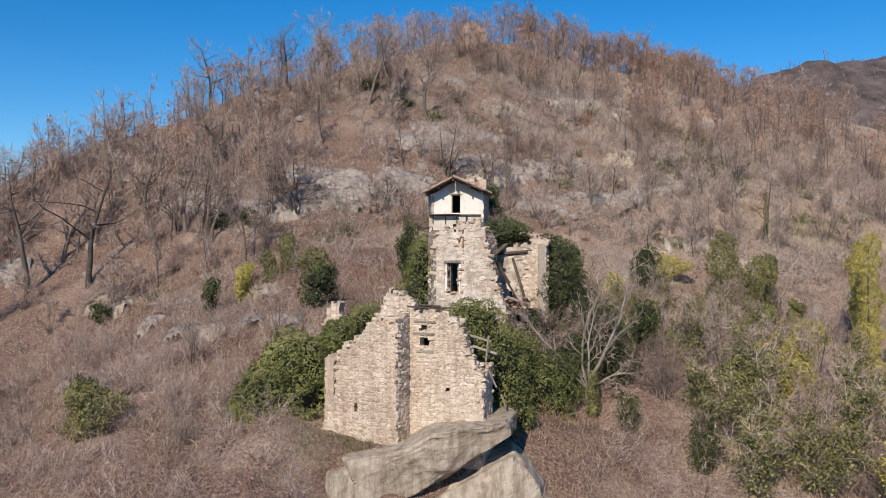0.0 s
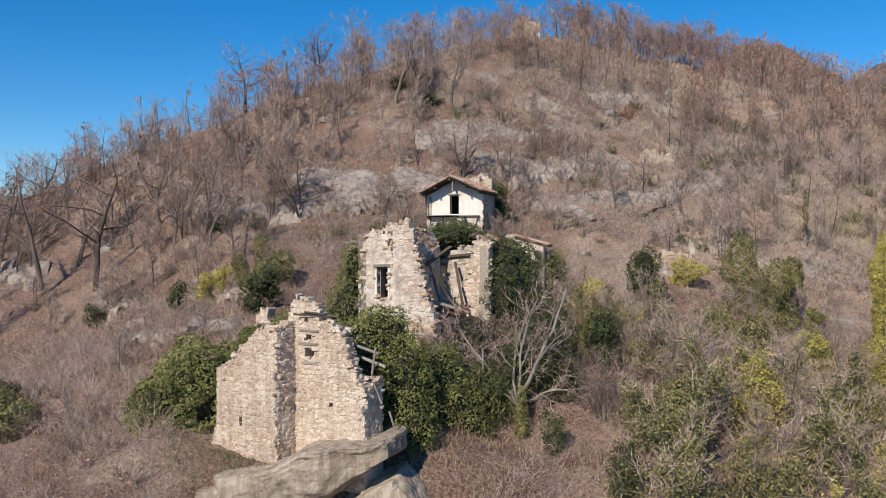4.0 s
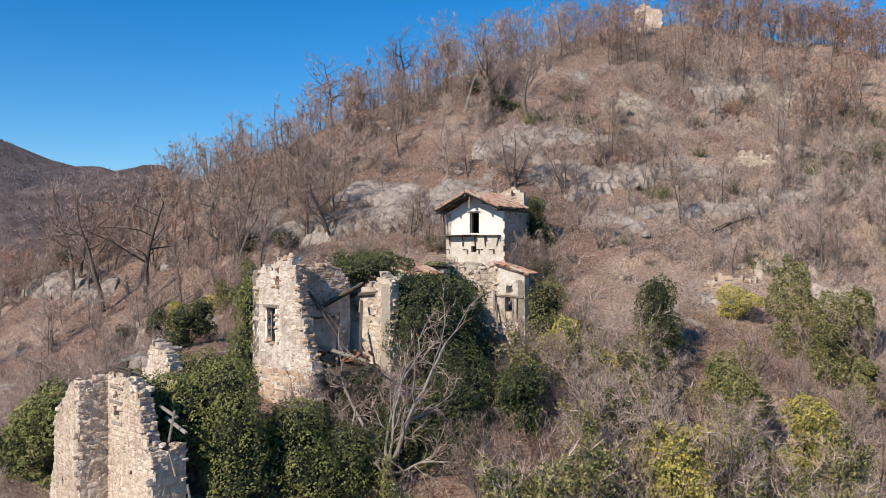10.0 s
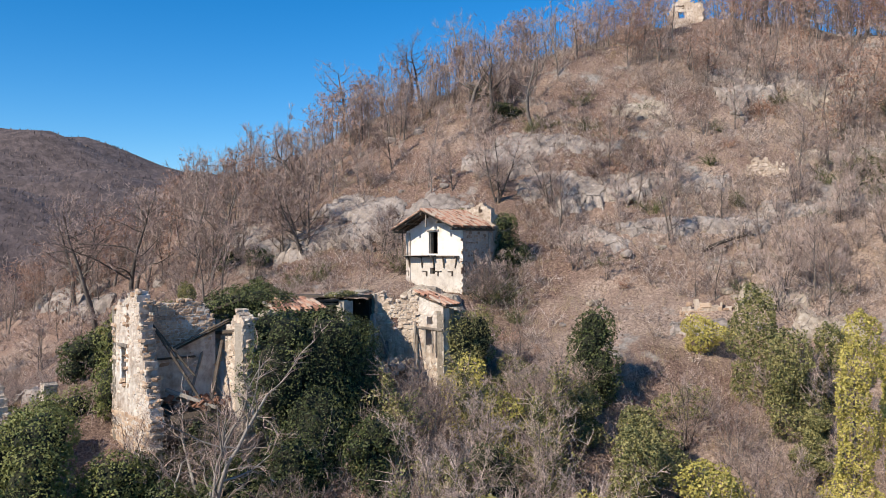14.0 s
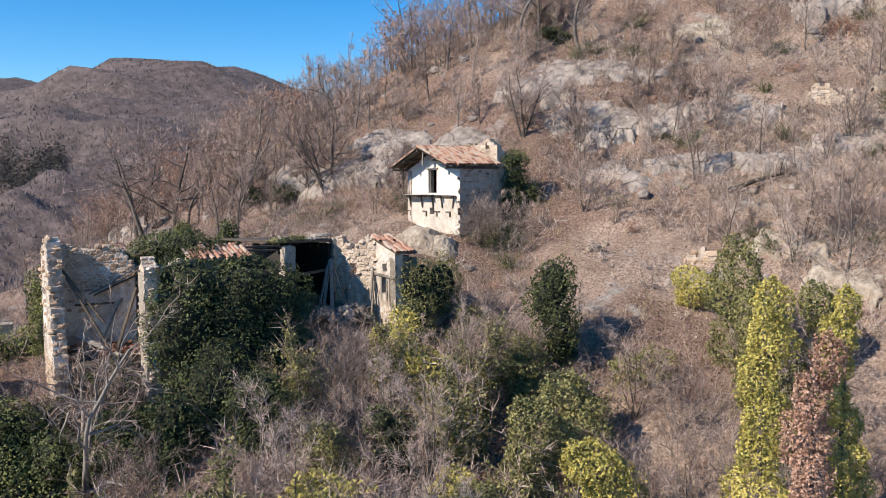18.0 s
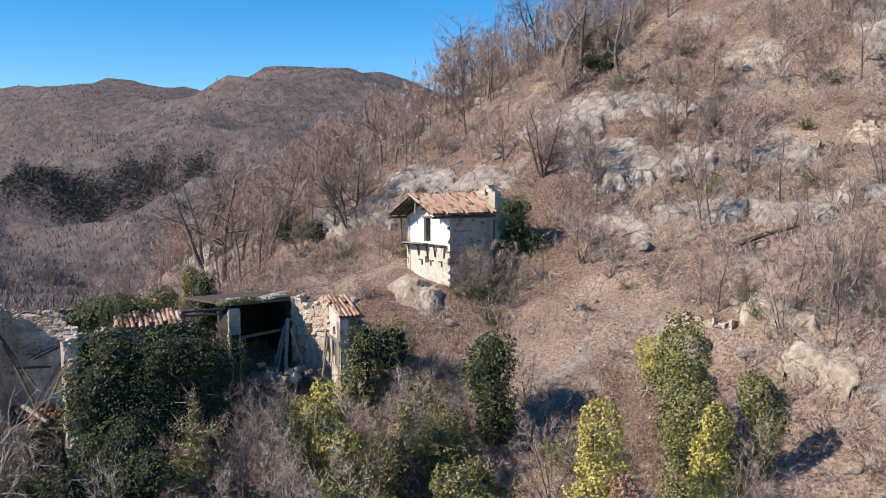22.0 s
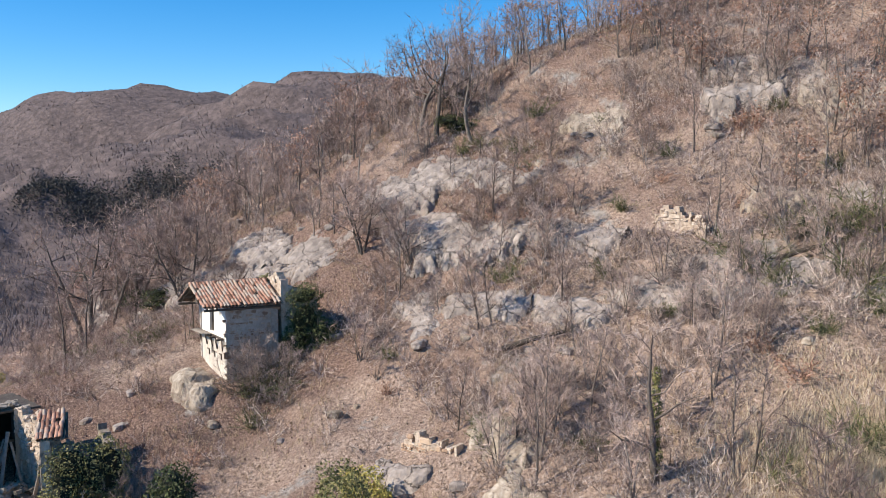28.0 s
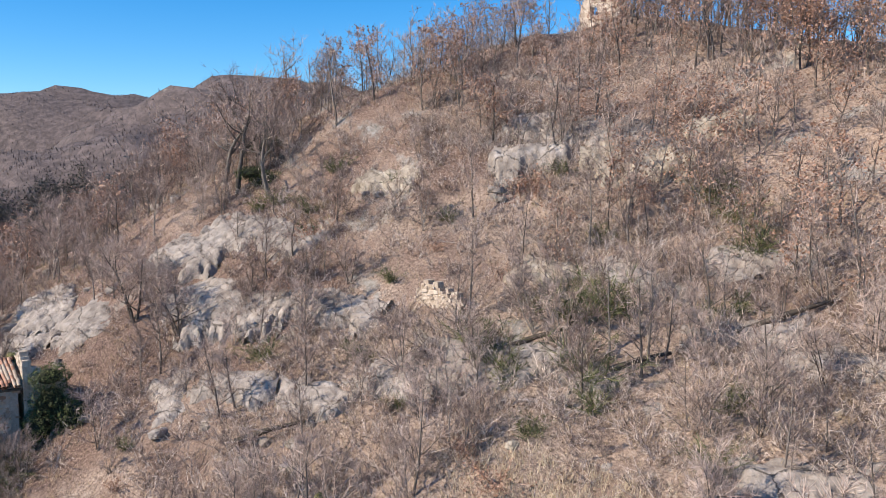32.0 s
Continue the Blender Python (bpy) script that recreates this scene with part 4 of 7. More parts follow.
def tile_roof(parent, corner, along, down, cols, rows, seed, missing=0.04, single=True, droop=0.03):
    """Rows of curved tiles: corner at the ridge's start, along the ridge, down the slope."""
    r = random.Random(seed)
    along, down = Vector(along), Vector(down)
    a, d = along.normalized(), down.normalized()
    up = a.cross(d).normalized()
    if up.z < 0:
        up = -up
    step_a, step_d = along.length / cols, down.length / rows
    vs, fs, n0 = [], [], 0
    for i in range(cols):
        wob = r.uniform(-0.03, 0.03)
        for j in range(rows):
            for concave in (False, True):
                if r.random() < missing:
                    continue
                p = Vector(corner) + a * ((i + (0.5 if concave else 0)) * step_a + wob + r.uniform(-0.015, 0.015)) + d * ((j + 1) * step_d + r.uniform(-0.02, 0.02))
                p += up * ((0.06 if concave else 0.05) + r.uniform(-0.01, 0.015) - droop * math.sin(math.pi * i / cols))
                zz = -up if concave else up
                yy = -d
                xx = yy.cross(zz)
                rot = Matrix(((xx.x, yy.x, zz.x, 0), (xx.y, yy.y, zz.y, 0), (xx.z, yy.z, zz.z, 0), (0, 0, 0, 1)))
                m = Matrix.Translation(p) @ rot @ pose(0, 0, 0, r.uniform(-3, 3) + 4, 0, r.uniform(-5, 5)) @ Matrix.Diagonal((1, step_d / 0.36, 1, 1))
                if single and not concave:
                    ob = new("roof_tile", TILE_ME)
                    ob.parent = parent
                    ob.matrix_basis = m
                else:
                    vs += [m @ v.co for v in TILE_ME.vertices]
                    fs += [[k + n0 for k in f.vertices] for f in TILE_ME.polygons]
                    n0 += len(TILE_ME.vertices)
    if vs:
        me = bpy.data.meshes.new("under_tiles")
        me.from_pydata(vs, [], fs)
        me.materials.append(M_TILE)
        child("under_tiles", me, parent, kind="stuff")


tile_roof(small, (7.3, 69.45, 21.2), (0.3, 1.35, 0), (2.7, -0.8, -0.75), 6, 6, 3)
bm = bmesh.new()
bm_box(bm, (8.75, 69.8, 20.74), (2.7, 1.4, 0.08), pose(0, 0, 0, 0, 15, -14), 0.01)
part("roof_deck", bm, M_DARKWOOD, small)
tile_roof(farm, (5.0, 58.2, 21.15), (0.75, 3.2, 0.0), (1.6, -0.4, -0.5), 14, 4, 4, 0.12)
bm = bmesh.new()
bm_box(bm, (6.15, 59.6, 20.78), (1.5, 3.1, 0.08), pose(0, 0, 0, 0, 16, -13), 0.01)
part("roof_deck", bm, M_DARKWOOD, farm)
for k, (a, b) in enumerate((((6.2, 61.4, 20.9), (5.9, 63.6, 20.75)), ((5.4, 61.6, 21.0), (5.6, 64.0, 20.95)))):
    beam("roof_beam", a, b, 0.12, 0.12, M_DARKWOOD, farm, seed=k + 80)

# ---- the whitewashed gabled house ----
house = thing("whitewashed_gabled_house", "small whitewashed house with gable, balcony remains and tiled roof", "house")
HA, HB = Vector((-1.32, 81.84, 0)), Vector((3.92, 81.64, 0))
HS = Vector((0.70, 3.45, 0))
H1 = Wall(HA, HB)
h0, so = wall_body("lower_gable_wall", H1, 18.8, steps([(0, 23.12), (5.3, 23.12)]), 0.45, [(2.32, 2.72, 21.95, 22.4), (3.1, 3.3, 22.0, 22.2)], M_DUSTY, house, seed=60, ragged=0.0, cell=0.12, uneven=0.05, label="cream stained plaster below the balcony")
lay_stones(H1, so, h0, M_DUSTY, 18.8, 21.0, 0.2, 60, seed=62, proud=0.0, where=lambda s, z: 0.12)
h1, so = wall_body("gable_wall", H1, 23.12, steps([(0, 25.15), (2.6, 26.55), (5.25, 25.2)]), 0.45, [(2.1, 2.98, 23.42, 25.22)], M_WHITEWASH, house, seed=61, ragged=0.0, cell=0.12, uneven=0.05, label="whitewashed gable above the balcony")
H2 = Wall(HB, HB + HS)
h2, so = wall_body("side_wall", H2, 18.5, steps([(0, 25.15), (4, 25.15)]), 0.45, [], M_BARE, house, seed=63, ragged=0.0)
lay_stones(H2, so, h2, M_BROWNSTONE, 18.6, 25.1, 0.19, 160, seed=64, where=lambda s, z: 0.5, proud=0.012)
H3 = Wall(HA + HS, HA)
wall_body("side_wall", H3, 18.5, steps([(0, 25.1), (4, 25.1)]), 0.45, [], M_PLASTER, house, seed=65, ragged=0.0)
H4 = Wall(HB + HS, HA + HS)
h4, so = wall_body("rear_wall", H4, 18.5, steps([(0, 25.1), (2.6, 26.5), (5.25, 25.1)]), 0.45, [], M_GREYSTONE, house, seed=66, ragged=0.05)
# roof: boarding, rafters, tiles
RF, RD = Vector((0.98, 80.35, 26.72)), Vector((1.06, 5.15, 0.02))
EL, ER = Vector((-2.72, 0.10, -1.42)), Vector((2.78, -0.10, -1.25))
for nm, e in (("roof_boarding", EL), ("roof_boarding", ER)):
    bm = bmesh.new()
    lift = Vector((0, 0, 0.07))
    q = [RF, RF + RD, RF + RD + e, RF + e]
    vs = [bm.verts.new(p) for p in q] + [bm.verts.new(p + lift) for p in q]
    for f in ((0, 1, 2, 3), (7, 6, 5, 4), (0, 4, 5, 1), (1, 5, 6, 2), (2, 6, 7, 3), (3, 7, 4, 0)):
        bm.faces.new([vs[i] for i in f])
    bmesh.ops.recalc_face_normals(bm, faces=bm.faces)
    part(nm, bm, M_DARKWOOD, house, "dark boarding under the tiles")
    for k in range(8):
        p = RF + RD * ((k + 0.3) / 8.0) - Vector((0, 0, 0.05))
        beam("rafter", p, p + e * 1.01, 0.09, 0.1, M_DARKWOOD, house, seed=k)
beam("ridge_beam", RF - Vector((0, 0, 0.18)) - RD * 0.01, RF + RD - Vector((0, 0, 0.18)), 0.16, 0.18, M_DARKWOOD, house, seed=3)
for f in (0.52, 0.97):
    for e in (EL, ER):
        p = RF + e * f - Vector((0, 0, 0.2))
        beam("purlin", p, p + RD * 0.98, 0.14, 0.16, M_DARKWOOD, house, seed=5)
beam("king_post", H1.at(2.55, 25.5, 1.0), H1.at(2.55, 26.5, 1.0), 0.12, 0.12, M_WOOD, house, seed=4)
tile_roof(house, RF + Vector((0.03, 0, 0.08)), RD, ER * 1.03, 23, 9, 7, 0.03)
tile_roof(house, RF + RD + Vector((-0.03, 0, 0.08)), -RD, EL * 1.03, 23, 9, 8, 0.03, single=False)
bm = bmesh.new()
for k in range(15):
    p = RF + RD * ((k + 0.5) / 15) + Vector((0, 0, 0.13))
    made = bmesh.ops.create_cone(bm, segments=8, radius1=0.12, radius2=0.1, depth=0.38, cap_ends=False, matrix=Matrix.Translation(p) @ RD.to_track_quat("Z", "Y").to_matrix().to_4x4())
tagged(part("ridge_tiles", bm, M_TILE, house, "terracotta ridge tiles"), kind="stuff")
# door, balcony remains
# a near-black sheet stands for the shaded room behind the door
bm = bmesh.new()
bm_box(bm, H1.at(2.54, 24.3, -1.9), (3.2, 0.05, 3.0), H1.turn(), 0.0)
part("doorway_shade_sheet", bm, M_VOID, house, "near-black sheet standing for the shade behind the doorway")
beam("door_lintel", H1.at(1.95, 25.28, 0.02), H1.at(3.1, 25.28, 0.02), 0.2, 0.12, M_WOOD, house, seed=6)
bm = bmesh.new()
bm_box(bm, H1.at(2.25, 24.3, -0.3), (0.05, 0.4, 1.75), H1.turn(), 0.01)
part("door_leaf", bm, M_WOOD, house, "open weathered door leaf")
beam("balcony_beam", H1.at(0.0, 23.28, 0.1), H1.at(4.95, 23.25, 0.1), 0.12, 0.14, M_DARKWOOD, house, seed=7)
for k in range(3):
    beam("balcony_board", H1.at(-0.15 + 0.2 * k, 23.32, 0.25 + 0.2 * k), H1.at(2.9 - 0.2 * k, 23.34, 0.23 + 0.2 * k), 0.18, 0.05, M_WOOD, house, "rotten grey balcony board", seed=k + 8)
for k, s in enumerate((0.35, 1.55, 2.65, 3.55, 4.75)):
    beam("balcony_bracket", H1.at(s, 23.25, 0.0), H1.at(s, 23.22, 0.55), 0.11, 0.12, M_DARKWOOD, house, seed=k + 12)
    beam("bracket_strut", H1.at(s - (0.2 if k == 4 else 0), 22.4, 0.04), H1.at(s, 23.2, 0.16 if k < 4 else 0.12), 0.09, 0.09, M_DARKWOOD, house, seed=k + 20)
for k, s in enumerate((0.3, 1.95, 3.0, 4.3)):
    beam("joist_stub", H1.at(s, 21.75, 0.02), H1.at(s, 22.1, 0.02), 0.1, 0.12, M_DARKWOOD, house, seed=k + 30)
    beam("joist_stub", H1.at(s - 0.4, 22.12, 0.03), H1.at(s + 0.05, 22.12, 0.03), 0.08, 0.07, M_DARKWOOD, house, seed=k + 34)
beam("corner_post", H1.at(0.02, 23.3, 0.45), H1.at(0.0, 25.3, 0.5), 0.1, 0.1, M_DARKWOOD, house, seed=9)

back_ruin = thing("ruined_rear_wall", "pale broken rubble wall with a small hole, mossy top", "ruin")
RW = Wall((1.1, 85.8), (4.35, 85.5))
o, so = wall_body("wall_core", RW, 20, steps([(0, 26.4), (0.7, 26.9), (1.4, 27.3), (2.4, 27.4), (3.0, 27.2), (3.3, 26.8)]), 0.5, [(2.05, 2.5, 26.75, 27.15)], M_MORTAR, back_ruin, seed=71)
lay_stones(RW, so, back_ruin, M_STONE, 24.5, 27.6, 0.2, 40, seed=72)
RW2 = Wall((4.35, 85.5), (4.9, 88.0))
o, so = wall_body("wall_core", RW2, 20, steps([(0, 26.9), (1, 26.4), (2.6, 25.6)]), 0.5, [], M_MORTAR, back_ruin, seed=73)

# ---- the summit ruin ----
peak = thing("summit_tower_ruin", "pale broken tower wall with an arched window on the summit", "ruin")
PW = Wall((2.9, 142.6), (7.3, 143.2))
o, so = wall_body("tower_wall", PW, 50, steps([(0, 56.3), (0.5, 57.4), (1.4, 58.1), (2.2, 58.2), (3.0, 57.6), (3.8, 57.3), (4.5, 57.2)]), 0.8, [(1.15, 2.1, 55.4, 56.9), (1.3, 1.95, 56.9, 57.25)], M_STONE, peak, seed=81, cell=0.2)
lay_stones(PW, so, peak, M_STONE, 53, 58.5, 0.35, 60, seed=82)
PW2 = Wall((7.3, 143.2), (7.0, 146.5))
o, so = wall_body("tower_side_wall", PW2, 50, steps([(0, 57.2), (3.4, 56)]), 0.8, [], M_STONE, peak, seed=83, cell=0.3)

# ---- rocks in the slope ----
def outcrop(x, y, length, width, rise, yaw, seed, mat=M_ROCK, label="grey weathered limestone outcrop in the hillside"):
    """A slab that breaks out of the slope: its top follows the ground, its lower edge drops off in a jagged step."""
    step = 0.17
    nu, nv = int(length / step), int(width / step)
    u = np.linspace(-1, 1, nu + 1)
    v = np.linspace(-1, 1, nv + 1)
    U, V = np.meshgrid(u, v)
    a = radians(yaw)
    # v runs uphill
    gx, gy = hz(x + 1, y) - hz(x - 1, y), hz(x, y + 1) - hz(x, y - 1)
    g = math.hypot(gx, gy) + 1e-6
    ux, uy = gx / g, gy / g
    ux, uy = ux * math.cos(a) - uy * math.sin(a), ux * math.sin(a) + uy * math.cos(a)
    X = x + U * length / 2 * uy + V * width / 2 * ux
    Y = y - U * length / 2 * ux + V * width / 2 * uy
    rr = np.random.RandomState(seed)
    rough1, rough2 = np.zeros_like(U), np.zeros_like(U)
    for k in range(14):
        t, lam, ph = rr.uniform(0, 6.283), 3.4 * 0.8 ** k, rr.uniform(0, 6.283)
        w = (U * length / 2 * math.cos(t) + V * width / 2 * math.sin(t)) * 6.283 / lam + ph
        rough1 += 0.5 * lam ** 0.95 * ((np.abs(np.sin(w + 1.2 * np.sin(w * 0.37))) - 0.5) if k < 5 else 0.7 * np.sin(w)) * (0.065 if k < 7 else 0.09)
        rough2 += lam * np.sin(w * 1.3) * (0.06 if k < 4 else 0.09)
    edge = np.clip(1.05 - np.abs(U) ** 3 + rough2 * 0.9 - np.abs(V) ** 3 * 0.3, 0, 1)
    low = np.clip((V + 1.0 + rough2 * 0.7 - 0.2) / 0.3, 0, 1) ** 0.8
    high = np.clip((1.0 - V + rough2 * 0.3) / 1.1, 0, 1)
    body = np.minimum(1, edge * 2.2) * low * high ** 0.7
    Z = height_smooth(X, Y) + rough(X, Y) * 0.6 + 0.48 * rise * body + rough1 * (0.35 + 0.65 * body) * min(1.0, rise) - 0.55 * (1 - np.minimum(1, body * 6))
    ix = np.arange((nu + 1) * (nv + 1)).reshape(nv + 1, nu + 1)
    q = np.stack([ix[:-1, :-1], ix[:-1, 1:], ix[1:, 1:], ix[1:, :-1]], -1).reshape(-1, 4)
    ob = new("rock_outcrop", np_mesh("rock_outcrop", np.stack([X, Y, Z], -1).reshape(-1, 3), q, mat, smooth=True))
    return tagged(ob, label, "rock", "limestone outcrops")


for k, (x, y, length, width, rise, yaw) in enumerate((
        (2.4, 103.8, 13.0, 4.2, 0.9, 20), (-2.0, 100.0, 7.5, 5.0, 1.3, 0), (8.6, 98.6, 9.0, 4.6, 1.7, 0), (4.0, 97.8, 6.0, 4.5, 1.5, 8), (12.4, 101.2, 6.0, 3.6, 1.8, -4),
        (16.0, 102.8, 6.0, 3.2, 1.5, -8), (19.6, 123.4, 11.0, 4.5, 1.3, 0), (14.8, 122.0, 5.0, 3.2, 1.7, 0), (24.8, 124.8, 5.0, 3.4, 1.1, -10), (-12.6, 91.4, 10.0, 6.0, 1.2, 10))):
    outcrop(x, y, length, width, rise, yaw, k + 1)
for k, (x, y, length, width, rise, yaw) in enumerate((
        (-9.0, 88.2, 8.0, 5.0, 1.3, 6), (-18.0, 87.0, 11.0, 5.0, 1.2, 8), (29.0, 102.6, 7.5, 3.2, 1.3, 6), (33.4, 105.2, 6.5, 2.8, 1.1, 8), (24.8, 100.2, 5.5, 3.0, 1.3, 0),
        (44.0, 111.8, 7.5, 3.4, 1.2, 6), (39.5, 112.6, 7.0, 2.8, 0.9, 4), (20.6, 97.2, 6.0, 3.0, 1.2, 0), (14.8, 95.0, 6.5, 3.2, 1.2, 0), (31.0, 113.5, 6.0, 3.0, 1.0, 0), (-52.0, 88.6, 11.0, 4.5, 2.0, 0), (-45.0, 86.0, 6.0, 3.0, 1.4, 8), (17.4, 119.2, 6.5, 3.0, 2.6, 0), (29.2, 104.4, 9.0, 3.2, 1.7, 0))):
    outcrop(x, y, length, width, rise, yaw, k + 30, M_ROCK, "pale grey limestone ledge among dry grass")
for k, (x, y, length, width, rise, yaw) in enumerate(((24.7, 123.0, 8.5, 4.2, 1.8, 0), (27.4, 129.2, 5.0, 3.0, 1.4, 0))):
    outcrop(x, y, length, width, rise, yaw, k + 90, M_PALEROCK, "large pale limestone slab below the crest")
for k, (x, y, length, width, rise, yaw) in enumerate((
        (-30.5, 78.0, 5.0, 3.0, 1.1, 0), (-24.2, 70.4, 3.6, 2.6, 1.5, 0), (-19.6, 63.8, 3.4, 2.6, 1.4, 0), (25.2, 88.0, 5.0, 2.6, 1.3, 0), (-4.0, 92.0, 6.5, 4.5, 1.1, 0), (10.8, 92.4, 6.0, 3.0, 1.0, 0),
        (25.5, 112.0, 5.0, 2.6, 0.8, 0), (37.0, 118.5, 6.5, 3.0, 0.9, 0), (-26.0, 90.5, 7.0, 4.0, 0.9, 0), (8.0, 112.5, 6.0, 3.0, 0.8, 0), (21.0, 83.9, 4.0, 2.0, 0.9, 0), (47.0, 104.0, 6.0, 3.0, 1.0, 0), (29.0, 85.2, 5.0, 2.6, 1.2, 0), (-13.2, 58.4, 3.0, 2.0, 1.5, 0), (-10.4, 56.2, 2.4, 1.8, 1.3, 10), (-16.4, 60.8, 3.4, 2.2, 1.5, 0), (-26.0, 60.0, 4.0, 2.6, 1.4, 0), (-22.0, 55.0, 3.0, 2.0, 1.2, 0), (-13.8, 66.4, 3.6, 2.4, 1.2, 0))):
    outcrop(x, y, length, width, rise, yaw, k + 60, M_ROCK if k % 3 else M_PALEROCK, "grey limestone ledge in the slope")
rock("boulder", (2.0, 80.0, 18.9), (5.8, 3.0, 4.0), -6, 0, M_PALEROCK, 31, "pale hollowed boulder below the whitewashed house", 0.3, 5)
rock("boulder", (-0.3, 80.5, 19.0), (3.2, 2.4, 2.8), 20, 0, M_PALEROCK, 33, "pale boulder below the whitewashed house", 0.3)
_r = random.Random(12)
for k in range(60):
    x, y = _r.uniform(6, 48), _r.uniform(78, 118)
    s = _r.uniform(0.3, 1.0)
    rock("stone_block", (x, y, hz(x, y) + s * 0.05), (s * 1.3, s, s * 0.7), _r.uniform(0, 180), _r.uniform(-15, 15), M_PALEROCK if k % 2 else M_ROCK, k + 90, "loose pale limestone block in the grass", 0.6, 2)
for k in range(24):
    x, y = _r.uniform(-40, 2), _r.uniform(60, 106)
    s = _r.uniform(0.4, 1.2)
    rock("stone_block", (x, y, hz(x, y) + s * 0.02), (s * 1.4, s, s * 0.8), _r.uniform(0, 180), _r.uniform(-15, 15), M_ROCK, k + 150, "loose grey limestone block in leaf litter", 0.6, 2)

# dry-stone terrace walls
for k, (a, b, h) in enumerate((((20.0, 105.6), (23.6, 106.2), 1.7), ((19.4, 85.4), (23.0, 86.3), 0.5), ((-9.6, 47.4), (-8.0, 46.9), 1.2))):
    tw = thing("terrace_wall", "tumbled pale dry-stone terrace wall in the slope", "wall", "terrace walls")
    w = Wall(a, b)
    mid = hz((a[0] + b[0]) / 2, (a[1] + b[1]) / 2)
    o, so = wall_body("wall_core", w, mid - 2.2, lambda s, m=mid, hh=h, L=w.length: m + hh * (0.55 + 0.45 * math.sin(math.pi * min(1, s / L + 0.2))), 0.6, [], M_MORTAR, tw, seed=90 + k, ragged=0.3, cell=0.2)
    lay_stones(w, so, tw, M_BROWNSTONE if k == 1 else M_STONE, mid - 1.4, mid + h + 0.3, 0.22, 80, seed=95 + k, proud=0.09, depth=0.2)


# ---- bare trees ----
def unit(v):
    return v / (np.linalg.norm(v) + 1e-9)


def branch(out, p, d, length, r0, r1, n, rng, gnarl, lift):
    """A crooked branch of n pieces; returns its points with directions and radii."""
    pts = [(p, d, r0)]
    for i in range(n):
        d = unit(d + rng.normal(0, gnarl, 3) + np.array([0, 0, lift]))
        q = p + d * (length / n)
        ra, rb = r0 + (r1 - r0) * i / n, r0 + (r1 - r0) * (i + 1) / n
        out.append((*p, *q, ra, rb))
        p = q
        pts.append((p, d, rb))
    return pts


def tri_of(quads):
    """Quads split into triangles."""
    return np.concatenate([quads[:, [0, 1, 2]], quads[:, [0, 2, 3]]])


def slivers(segs, rng):
    """The finest twigs: one narrow tapering blade each."""
    s = np.asarray(segs, dtype=float)
    a, b = s[:, :3], s[:, 3:6]
    d = b - a
    t = np.cross(d, rng.normal(0, 1, d.shape))
    t /= np.linalg.norm(t, axis=1)[:, None] + 1e-9
    w = s[:, 6:7] * 1.35
    v = np.stack([a - t * w, a + t * w, b], 1).reshape(-1, 3)
    return v, np.arange(3 * len(s)).reshape(-1, 3)


def blades(segs, rng):
    """Thin branches as flat tapering strips."""
    s = np.asarray(segs, dtype=float)
    a, b = s[:, :3], s[:, 3:6]
    d = b - a
    t = np.cross(d, rng.normal(0, 1, d.shape))
    t /= np.linalg.norm(t, axis=1)[:, None] + 1e-9
    v = np.stack([a - t * s[:, 6:7], a + t * s[:, 6:7], b + t * s[:, 7:8], b - t * s[:, 7:8]], 1).reshape(-1, 3)
    return v, tri_of(np.arange(4 * len(s)).reshape(-1, 4))


